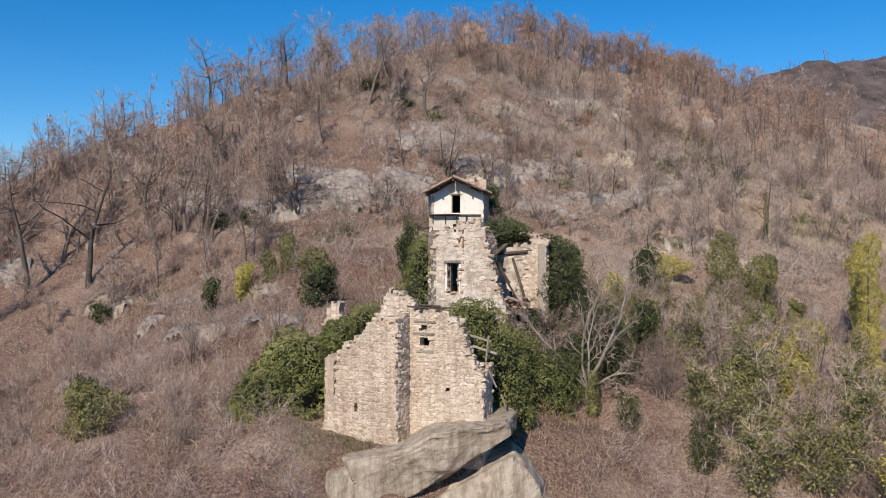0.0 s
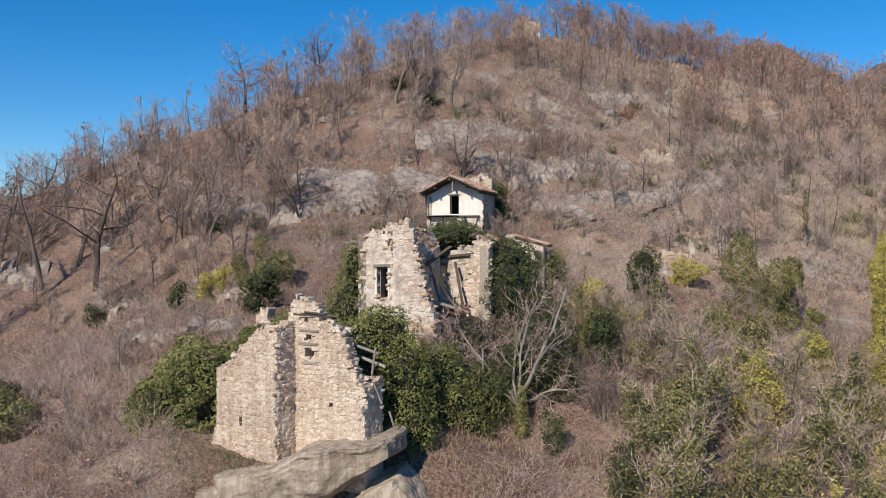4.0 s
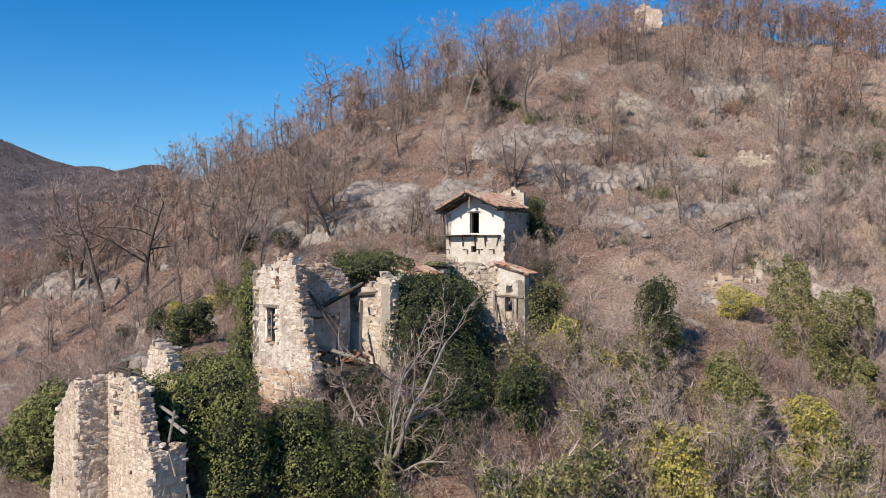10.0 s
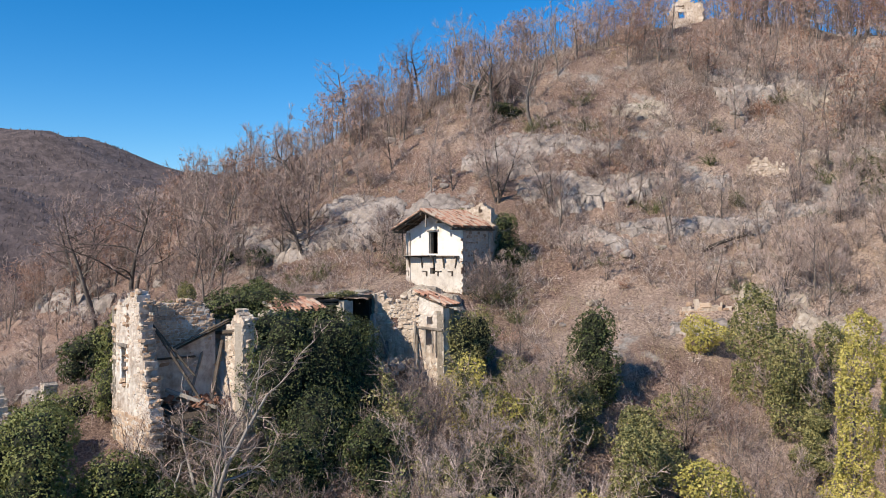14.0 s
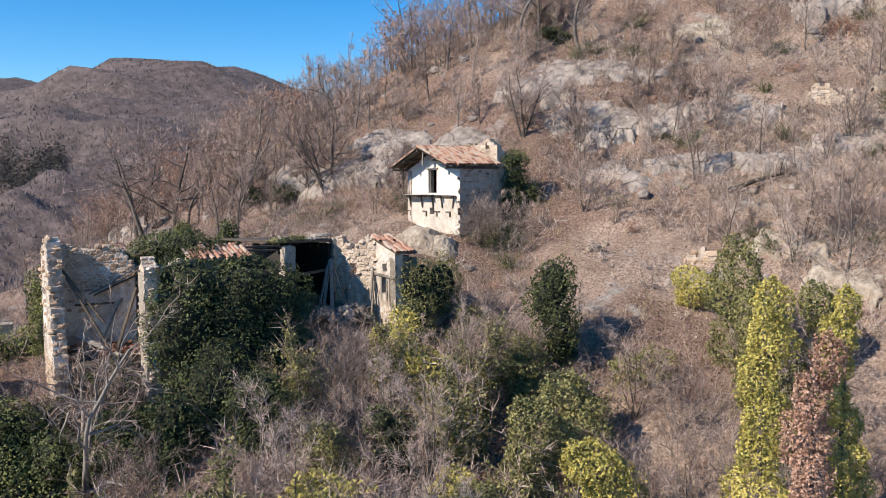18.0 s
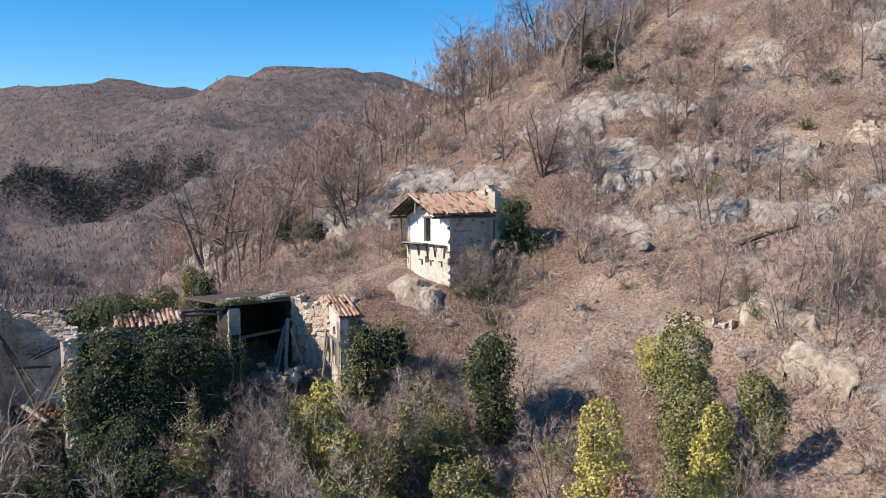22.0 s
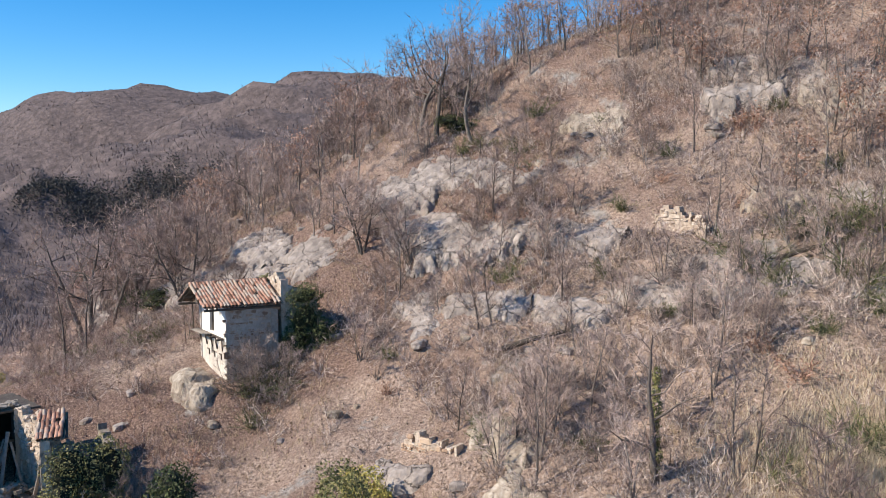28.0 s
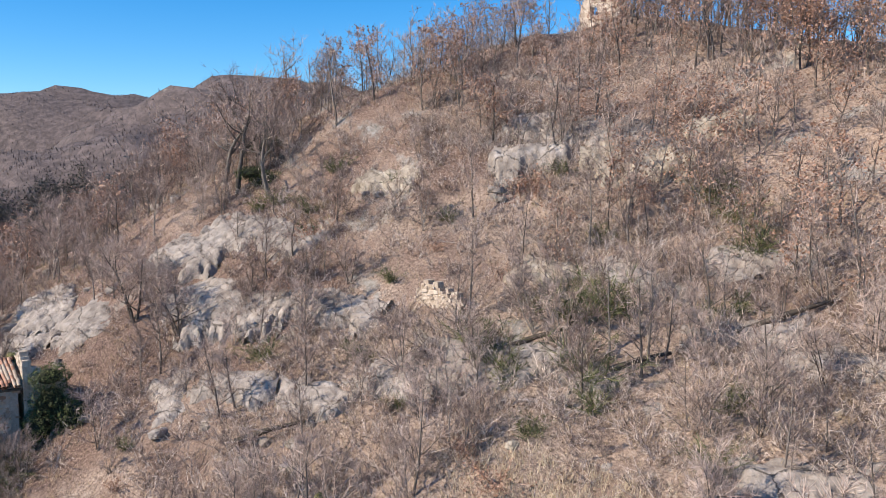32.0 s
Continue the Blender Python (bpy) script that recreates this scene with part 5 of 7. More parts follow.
def tree_arrays(seed, h, r, limbs=12, first=0.3, reach=0.42, up=0.5, gnarl=0.22, subs=4, twigs=12, leaves=0, stems=1, lean=0.03, twig_r=0.0115, leaf_size=0.2, twig_len=1.0, sides=(6, 4)):
    """Wood, twigs and leaves of one leafless tree, as arrays of vertices and quads."""
    rng = np.random.RandomState(seed)
    thick, mid, thin, fine, tips = [], [], [], [], []
    for st in range(stems):
        spread = lean + 0.13 * (stems > 1)
        d0 = unit(np.array([rng.normal(0, spread), rng.normal(0, spread), 1.0]))
        hh = h * rng.uniform(0.75, 1.0) if stems > 1 else h
        trunk = branch(thick, np.array([rng.normal(0, 0.12) * (stems > 1), rng.normal(0, 0.12) * (stems > 1), -0.8]), d0, hh * 0.92 + 0.8, r / stems ** 0.5, r * 0.10, 10, rng, gnarl * 0.35, 0.04)
        for i in range(limbs):
            f = first + (0.98 - first) * (i + rng.random_sample()) / limbs
            k = f * 10
            i0 = min(9, int(k))
            p = trunk[i0][0] + (trunk[i0 + 1][0] - trunk[i0][0]) * (k - i0)
            rr = trunk[i0][2]
            a = rng.uniform(0, 6.283)
            d = unit(np.array([math.cos(a), math.sin(a), rng.uniform(up - 0.25, up + 0.35)]))
            L = reach * h * (1.15 - 0.75 * f) * rng.uniform(0.6, 1.2)
            limb = branch(mid, p, d, L, max(0.02, rr * 0.5), 0.012, 4, rng, gnarl, 0.10)
            for s in range(subs):
                q, dq, rq = limb[min(4, 1 + int(4 * (s + rng.random_sample()) / subs))]
                ds = unit(dq + rng.normal(0, 0.6, 3) + np.array([0, 0, 0.25]))
                sub = branch(thin, q, ds, L * rng.uniform(0.3, 0.55), max(0.010, rq * 0.45), 0.007, 2, rng, gnarl, 0.08)
                for t in range(twigs):
                    e, de, re = sub[rng.randint(0, 3)]
                    tw = branch(fine, e, unit(de + rng.normal(0, 0.65, 3) + np.array([0, 0, 0.2])), twig_len * rng.uniform(0.35, 1.0), twig_r, twig_r * 0.35, 1, rng, 0.1, 0)
                    tips.append(tw[-1][0])
    v1, f1 = tubes(thick, sides[0])
    v2, f2 = tubes(mid, sides[1])
    wood = (np.concatenate([v1, v2]), tri_of(np.concatenate([f1, f2 + len(v1)])))
    v3, f3 = blades(thin, rng)
    v4, f4 = slivers(fine, rng)
    twig = (np.concatenate([v3, v4]), np.concatenate([f3, f4 + len(v3)]))
    leaf = None
    if leaves:
        tp = np.array(tips)[rng.randint(0, len(tips), leaves)] + rng.normal(0, 0.2, (leaves, 3))
        leaf = leaf_quads(tp, np.tile([[0, 0, 1.0]], (leaves, 1)), leaf_size, rng, 1.2)
        leaf = (leaf[0], tri_of(leaf[1]))
    return wood, twig, leaf


def tree_master(name, label, arrays, group="", bark=M_BARK, leaf_mat=M_RUSSET):
    wood, twig, leaf = arrays
    e = thing(name, label, "tree", group)
    child("trunk", np_mesh("trunk", *wood, bark, smooth=True), e)
    child("crown", np_mesh("crown", *twig, M_TWIG), e)
    if leaf:
        child("dry_leaves", np_mesh("dry_leaves", *leaf, leaf_mat), e)
    return e


PLACED = []


def plant(master, x, y, s=1.0, yaw=0.0, tilt=0.0, z=None, sz=None):
    m = pose(x, y, (hz(x, y) if z is None else z) - 0.05, tilt, 0, yaw) @ Matrix.Diagonal((s, s, sz or s, 1))
    if master not in PLACED:
        PLACED.append(master)
        master.matrix_basis = m
        return master
    made = copy_thing(master, Matrix.Identity(4))
    made.matrix_basis = m
    return made


A_SLIM = [tree_arrays(100 + k, 6.5, 0.10, 10, 0.22, 0.30, 0.75, 0.16, 4, 13) for k in range(4)]
A_BUSHY = [tree_arrays(120 + k, 5.0, 0.10, 6, 0.15, 0.40, 0.6, 0.2, 4, 14, stems=3) for k in range(4)]
A_RUSSET = [tree_arrays(140 + k, 6.0, 0.10, 10, 0.2, 0.34, 0.6, 0.2, 4, 8, leaves=340) for k in range(3)]
A_OAK = [tree_arrays(160 + k, 8.5, 0.24, 11, 0.34, 0.55, 0.45, 0.34, 5, 11, twig_len=1.2) for k in range(3)]
A_FAR = [tree_arrays(200 + k, 6.5, 0.10, 8, 0.2, 0.32, 0.7, 0.18, 3, 7, twig_r=0.016, sides=(4, 3)) for k in range(4)]
A_FARBUSHY = [tree_arrays(210 + k, 5.0, 0.10, 5, 0.15, 0.40, 0.6, 0.2, 3, 7, stems=2, twig_r=0.016, sides=(4, 3)) for k in range(3)]
A_FARRUSSET = [tree_arrays(220 + k, 6.0, 0.10, 8, 0.2, 0.34, 0.6, 0.2, 3, 5, leaves=420, leaf_size=0.17, twig_r=0.016, sides=(4, 3)) for k in range(3)]
A_NEAR = [tree_arrays(240 + k, 5.2, 0.085, 6, 0.12, 0.44, 0.6, 0.26, 5, 17, stems=4, twig_r=0.0048, twig_len=0.62, sides=(5, 3)) for k in range(4)]
A_NEARTALL = [tree_arrays(250 + k, 8.6, 0.15, 8, 0.2, 0.36, 0.6, 0.24, 6, 22, stems=3, twig_r=0.0052, twig_len=0.75) for k in range(2)]
T_SLIM = [tree_master("bare_tree", "slender leafless tree with grey-brown twigs on the slope", a, "leafless hillside trees") for a in A_SLIM]
T_BUSHY = [tree_master("bare_tree", "leafless many-stemmed tree with fine mauve-grey twigs", a, "leafless hillside trees") for a in A_BUSHY]
T_NEAR = [tree_master("bare_shrub", "leafless many-stemmed shrub with a haze of mauve twigs", a, "leafless thicket shrubs") for a in A_NEAR]
T_NEARTALL = [tree_master("bare_tree", "tall leafless tree with a mauve haze of fine twigs", a, "leafless hillside trees") for a in A_NEARTALL]
T_RUSSET = [tree_master("oak_tree", "young oak still holding dry russet leaves", a, "russet oaks") for a in A_RUSSET]
T_OAK = [tree_master("bare_oak_tree", "old leafless oak with crooked spreading limbs", a, "old bare oaks", M_OAKBARK) for a in A_OAK]

# old oaks with a place of their own
for x, y, s, k in ((-48.5, 88.0, 1.3, 1), (-55.0, 92.0, 1.4, 2), (-16.5, 117.5, 1.1, 1), (-9.4, 107.0, 1.2, 2), (-36.0, 95.5, 1.1, 0), (-25.0, 96.5, 1.0, 2), (11.2, 120.5, 0.6, 0), (-22.5, 116.0, 1.0, 0), (-30.9, 89.2, 1.0, 1), (-39.0, 87.0, 1.05, 2), (-27.0, 84.0, 0.85, 2), (-2.0, 107.6, 1.05, 1)):
    plant(T_OAK[k], x, y, s, x * 37 % 360)
big = tree_master("bare_tree", "large dark multi-stemmed leafless tree", tree_arrays(180, 8.0, 0.24, 9, 0.2, 0.5, 0.5, 0.24, 6, 16, stems=3, twig_len=1.3), "leafless hillside trees", M_OAKBARK)
plant(big, -14.5, 85.6, 1.15, 20)
plant(big, 0.4, 94.5, 0.85, 140)
plant(big, 5.2, 95.8, 0.7, 70)
plant(big, -6.5, 86.0, 0.62, 250)
def dead_tree_arrays(seed, leaders, twigs):
    """Leaders (direction, length, radius) from one crooked stump, each with crooked limbs and a haze of twigs."""
    rng = np.random.RandomState(seed)
    thick, mid, thin, fine = [], [], [], []
    stump = branch(thick, np.array([0, 0, -0.8]), unit(np.array([0.05, 0, 1.0])), 2.0, 0.22, 0.18, 4, rng, 0.1, 0.0)
    for d, length, rad in leaders:
        p = stump[-1][0] - np.array([0, 0, 0.2])
        lead = branch(thick, p, unit(np.array(d)), length, rad, 0.045, 9, rng, 0.17, 0.03)
        for i in range(7):
            q, dq, rq = lead[3 + i]
            limb = branch(mid, q, unit(dq + rng.normal(0, 0.75, 3)), length * rng.uniform(0.22, 0.45), rq * 0.6, 0.02, 4, rng, 0.25, 0.05)
            for s in range(4):
                e, de, re = limb[1 + s]
                sub = branch(thin, e, unit(de + rng.normal(0, 0.6, 3)), rng.uniform(0.5, 1.2), max(0.014, re * 0.5), 0.01, 2, rng, 0.25, 0.05)
                for t in range(twigs):
                    g, dg, rg = sub[rng.randint(0, 3)]
                    branch(fine, g, unit(dg + rng.normal(0, 0.6, 3)), rng.uniform(0.3, 0.8), 0.0065, 0.003, 1, rng, 0.1, 0)
    v1, f1 = tubes(thick, 7)
    v2, f2 = tubes(mid, 4)
    v3, f3 = blades(thin, rng)
    v4, f4 = slivers(fine, rng)
    return (np.concatenate([v1, v2]), tri_of(np.concatenate([f1, f2 + len(v1)]))), (np.concatenate([v3, v4]), np.concatenate([f3, f4 + len(v3)])), None


dead = tree_master("dead_tree", "pale forked dead tree with bare crooked limbs", dead_tree_arrays(5, (((-0.4, 0.1, 1.0), 5.6, 0.11), ((0.06, -0.05, 1.0), 6.8, 0.12), ((0.34, -0.1, 1.0), 4.6, 0.08), ((1.0, -0.2, 0.4), 3.0, 0.06), ((-0.12, 0.3, 1.0), 6.0, 0.08), ((-0.9, -0.1, 0.7), 3.8, 0.065)), 17), "", M_PALEBARK)
plant(dead, 8.7, 51.2, 1.05, 0)
bold = [tree_master("bare_oak_tree", "dark old leafless oak with bold crooked limbs", tree_arrays(184 + k, 7.6, 0.21, 9, 0.38, 0.62, 0.5, 0.22, 6, 12, twig_len=0.8, twig_r=0.008, lean=0.0), "old bare oaks", M_OAKBARK) for k in range(2)]
for x, y, s, k in ((-41.0, 83.6, 1.75, 0), (-34.6, 82.6, 1.7, 1), (-30.8, 113.2, 1.25, 1), (-47.5, 86.0, 1.5, 1), (-21.5, 116.5, 1.1, 0), (-6.0, 106.6, 1.4, 0), (-23.6, 84.0, 1.1, 1)):
    plant(bold[k], x, y, s, x * 37 % 360)
pale = tree_master("bare_tree", "pale many-stemmed leafless shrub tree", tree_arrays(196, 7.0, 0.16, 5, 0.3, 0.3, 0.95, 0.16, 4, 9, stems=5, lean=0.1), "leafless hillside trees", M_PALEBARK)
plant(pale, -14.7, 46.8, 0.52, 200)
plant(pale, -12.0, 47.6, 0.55, 310)
plant(pale, 26.0, 93.0, 0.55, 100)
ivied = tree_master("bare_tree", "ivy-clad leafless tree with thin grey limbs", tree_arrays(191, 7.5, 0.2, 9, 0.3, 0.5, 0.5, 0.25, 5, 9), "leafless hillside trees")
plant(ivied, 33.8, 89.0, 0.98, 10)


def clear_slope(x, y):
    """False on the open leaf-strewn clearings."""
    return not (7 < x < 24 and 75.5 + 0.1 * x < y < 88 or 4 < x < 22 and 104 < y < 117 or 34 < x < 46 and 92 < y < 100)


def scatter(n, region, density, choose, lo, hi, seed):
    r = random.Random(seed)
    made, tries = 0, 0
    while made < n and tries < n * 60:
        tries += 1
        x, y = r.uniform(region[0], region[1]), r.uniform(region[2], region[3])
        if r.random() < density(x, y):
            plant(choose(r), x, y, r.uniform(lo, hi), r.uniform(0, 360), r.uniform(-4, 4))
            made += 1


def woods(name, n, region, density, choose, lo, hi, seed, label):
    """Trees too many to count, joined into one."""
    r = random.Random(seed)
    vs, fs, ms, n0, made, tries = [], [], [], 0, 0, 0
    while made < n and tries < n * 60:
        tries += 1
        x, y = r.uniform(region[0], region[1]), r.uniform(region[2], region[3])
        if r.random() >= density(x, y):
            continue
        made += 1
        s, a, z = r.uniform(lo, hi), r.uniform(0, 6.283), float(ground_z(x, y))
        c, sn = math.cos(a) * s, math.sin(a) * s
        for k, arr in enumerate(choose(r)):
            if arr:
                v, f = arr
                vs.append(np.stack([x + v[:, 0] * c - v[:, 1] * sn, y + v[:, 0] * sn + v[:, 1] * c, z + v[:, 2] * s], -1))
                fs.append(f + n0)
                ms.append(np.full(len(f), k))
                n0 += len(v)
    me = np_mesh(name, np.concatenate(vs), np.concatenate(fs), [M_BARK, M_TWIG, M_RUSSET], np.concatenate(ms))
    return tagged(new(name, me), label, "woods", kind="stuff")


def crest(x, y):
    """How far beyond the crest that climbs from the left flank to the summit and runs on."""
    cy = float(np.interp(x, [-70, -47, -31, -18, -8, 5, 20, 34, 50, 70], [92, 101, 114, 121, 131, 143, 143, 142, 138, 132]))
    return y - cy


woods("crest_woods", 500, (-70, 66, 84, 152), lambda x, y: (1.0 if crest(x, y) > -9 else 0.6) if -24 < crest(x, y) < 5 and not (0.5 < x < 9.2 and 133 < y < 143.5) else 0.0, lambda r: r.choice(A_FAR * 2 + A_FARRUSSET * 2 + A_FARBUSHY), 0.7, 1.2, 1, "leafless woods with russet oaks along the crest")
woods("crest_top_woods", 80, (4, 48, 135, 150), lambda x, y: 0.0 if x < 9.2 and y < 144 else 0.9, lambda r: r.choice(A_FAR + A_FARRUSSET), 0.95, 1.35, 24, "leafless woods and russet oaks on the crest")
woods("far_slope_woods", 120, (40, 120, 84, 150), lambda x, y: 0.9 if x > 52 or y > 118 else 0.0, lambda r: r.choice(A_FARBUSHY + A_FAR), 0.6, 1.05, 9, "leafless woods on the far side of the slope")
A_TINY = [tree_arrays(230 + k, 6.0, 0.09, 4, 0.25, 0.36, 0.7, 0.2, 2, 5, twig_r=0.035, twig_len=1.5, sides=(3, 3)) for k in range(5)]
woods("valley_woods", 420, (-330, -64, 40, 330), lambda x, y: 0.9 if math.hypot(x - 20, y - 60) < 340 else 0.0, lambda r: r.choice(A_TINY), 0.6, 1.1, 21, "leafless woods across the valley")
woods("back_hill_woods", 300, (10, 230, 150, 330), lambda x, y: 0.9, lambda r: r.choice(A_TINY), 0.6, 1.1, 22, "leafless woods on the hill behind")
woods("ridge_woods", 260, (12, 112, 138, 200), lambda x, y: 0.9, lambda r: r.choice(A_TINY), 0.6, 1.1, 23, "leafless woods along the ridge behind the crest")
scatter(24, (-40, 48, 104, 140), lambda x, y: 0.8 if -30 < crest(x, y) <= -7 and not (-4 < x < 26 and y < 119) else 0.0, lambda r: r.choice(T_SLIM + T_RUSSET * 2), 0.5, 0.95, 2)
woods("upper_slope_woods", 62, (-40, 48, 104, 140), lambda x, y: 0.8 if -30 < crest(x, y) <= -7 and not (-4 < x < 26 and y < 119) else 0.0, lambda r: r.choice(A_FAR + A_FARBUSHY + A_FARRUSSET), 0.5, 0.95, 12, "leafless trees and russet oaks below the crest")
scatter(66, (-62, -16, 74, 106), lambda x, y: 0.8 if crest(x, y) < -1 else 0.0, lambda r: r.choice(T_SLIM + T_BUSHY + T_OAK[:1]), 0.65, 1.3, 3)
scatter(54, (-24, 4, 86, 114), lambda x, y: 0.7 if y > 88 + (x + 18) * 0.35 else 0.0, lambda r: r.choice(T_BUSHY + T_SLIM * 2), 0.5, 1.0, 4)
scatter(140, (6, 54, 86, 116), lambda x, y: 0.7 if clear_slope(x, y) else 0.08, lambda r: r.choice(T_BUSHY + T_SLIM), 0.35, 0.95, 5)
scatter(52, (11, 46, 44, 78), lambda x, y: 0.8 if clear_slope(x, y) else 0.0, lambda r: r.choice(T_NEAR), 0.6, 1.0, 7)
scatter(36, (-34, -9, 40, 68), lambda x, y: 0.8, lambda r: r.choice(T_NEAR), 0.4, 0.8, 8)

# bare trees overgrown with ivy, in the lower thicket
def ivy_tree(seed, h, r, mat, label, n=5200, stems=2):
    rng = np.random.RandomState(seed + 1)
    wood, twig, _none = tree_arrays(seed, h, r, 8, 0.2, 0.46, 0.45, 0.26, 4, 9, stems=stems)
    e = tree_master("ivy_grown_tree", label, (wood, twig, None), "ivy-grown trees", M_PALEBARK)
    core = wood[0][rng.randint(0, len(wood[0]), n)]
    p = core + rng.normal(0, 0.26, (n, 3)) * np.clip(1.7 - core[:, 2:3] / h * 1.3, 0.35, 1.7)
    keep = (p[:, 2] > 0.2) & (rng.random_sample(n) < np.clip(1.35 - p[:, 2] / h, 0.2, 1))
    v, f = leaf_tris(p[keep], rng.normal(0, 0.5, (keep.sum(), 3)) + np.array([0, 0, 0.5]), 0.125, rng, 0.8)
    child("ivy_leaves", np_mesh("ivy_leaves", v, f, mat), e, "ivy leaves over the trunk and limbs")
    return e


T_IVY = [ivy_tree(600, 6.0, 0.15, M_OLIVE, "leafless tree overgrown with olive ivy"), ivy_tree(603, 5.2, 0.13, M_OLIVE, "leafless tree overgrown with olive ivy"), ivy_tree(606, 5.6, 0.13, M_OLIVE, "leafless tree overgrown with olive ivy"), ivy_tree(609, 4.6, 0.12, M_IVY, "leafless tree overgrown with dark green ivy"), ivy_tree(612, 5.8, 0.13, M_YELLOW, "leafless tree hung with yellow-green ivy", 4200)]
for x, y, s, k in ((17.0, 46.0, 1.0, 0), (19.5, 44.5, 1.0, 1), (22.0, 47.0, 1.1, 2), (15.2, 49.0, 0.9, 1), (18.8, 51.0, 1.0, 0), (24.5, 50.0, 1.0, 0), (21.5, 55.5, 0.9, 2), (26.5, 54.5, 1.0, 1), (13.6, 45.4, 0.8, 3), (28.0, 58.5, 0.9, 0), (24.2, 60.5, 0.9, 2),
                   (16.8, 57.5, 0.8, 1), (12.8, 59.5, 0.8, 0), (19.0, 63.0, 0.9, 0), (21.0, 69.5, 0.8, 2), (14.2, 64.0, 0.8, 0), (10.8, 49.0, 0.6, 3), (16.0, 43.0, 0.9, 0), (25.0, 45.0, 1.0, 0), (28.5, 48.5, 1.0, 2), (31.5, 53.0, 1.0, 0), (34.0, 59.5, 1.0, 1), (-21.5, 50.5, 0.7, 3), (20.3, 53.1, 1.0, 4), (22.3, 53.4, 1.05, 4), (27.0, 47.0, 1.0, 4), (23.0, 43.0, 0.9, 4), (18.4, 52.3, 0.9, 3), (17.4, 66.5, 1.0, 0)):
    plant(T_IVY[k], x, y, s, x * 53 % 360)
# bare shrubs against the whitewashed house
for x, y, s in ((4.9, 81.6, 0.62), (5.0, 82.9, 0.8), (5.6, 83.9, 0.7), (6.4, 82.6, 0.6), (7.2, 84.6, 0.7), (-2.6, 82.6, 0.7), (3.6, 51.0, 0.75), (4.9, 51.8, 0.8), (6.3, 52.9, 0.8), (7.4, 53.4, 0.7), (11.4, 63.0, 0.8), (13.0, 61.0, 0.8), (12.0, 68.2, 0.7), (14.4, 69.4, 0.75), (16.0, 72.0, 0.7), (11.0, 65.0, 0.7), (13.5, 59.0, 0.85), (12.6, 62.6, 0.8), (27.5, 67.0, 0.9), (29.5, 68.5, 0.9), (30.5, 71.0, 0.9), (26.0, 70.5, 0.8), (31.5, 74.0, 0.9), (34.5, 72.5, 0.9), (5.3, 82.2, 0.7), (6.0, 83.3, 0.8), (-3.8, 84.0, 0.95), (-5.2, 82.4, 0.8), (0.6, 79.6, 0.35), (8.4, 83.2, 0.5)):
    plant(T_NEAR[int(x * 10) % 4], x, y, s, x * 71 % 360)

for k, (x, y, s) in enumerate(((20.4, 52.4, 0.95), (18.2, 53.6, 0.8), (22.8, 54.4, 0.85), (17.0, 66.8, 0.75), (19.6, 60.2, 0.75), (24.6, 57.0, 0.8), (15.6, 62.0, 0.65), (29.5, 62.5, 0.75))):
    plant(T_NEARTALL[k % 2], x, y, s, x * 67 % 360)

# fallen trunks
for k, (a, b) in enumerate((((28.7, 104.4), (31.4, 108.0)), ((35.6, 105.9), (37.2, 109.0)), ((38.9, 111.9), (42.4, 117.0)), ((-33.5, 79.5), (-28.5, 81.5)), ((19.1, 92.8), (21.8, 95.8)))):
    p, q = np.array([*a, hz(*a) + 0.25]), np.array([*b, hz(*b) + 0.3])
    m = (p + q) / 2 + np.array([0, 0, 0.12])
    rr = np.random.RandomState(k)
    seg = [(*p, *m, 0.2, 0.16), (*m, *q, 0.16, 0.1)]
    for j in range(4):
        s = p + (q - p) * rr.uniform(0.3, 0.95)
        seg.append((*s, *(s + rr.normal(0, 0.5, 3) + np.array([0, 0, 0.6])), 0.05, 0.02))
    v, f = tubes(seg, 7)
    tagged(new("fallen_trunk", np_mesh("fallen_trunk", v, f, M_DARKWOOD, smooth=True)), "dark fallen tree trunk lying along the slope", "log", "fallen trunks")


# ---- ivy and evergreen growth ----
def clumps(lobes, rng):
    """Breaks smooth lobes up into overlapping tufts, with hollows between them."""
    out = []
    for x, y, z, a, b, c in lobes:
        mean = (a * b * c) ** (1 / 3)
        r = 0.34 * mean ** 0.6
        n = int(min(120, 5.2 * mean ** 2 / r ** 2))
        for k in range(n):
            h = 1 - 2 * (k + 0.5) / n
            t = 2.39996 * k + rng.uniform(-0.4, 0.4)
            w = math.sqrt(1 - h * h)
            f = rng.uniform(0.72, 0.95)
            q = r * rng.uniform(0.7, 1.35)
            out.append((x + a * f * w * math.cos(t), y + b * f * w * math.sin(t), z + c * f * h, q * 1.1, q * 1.1, q * 0.8))
    return out


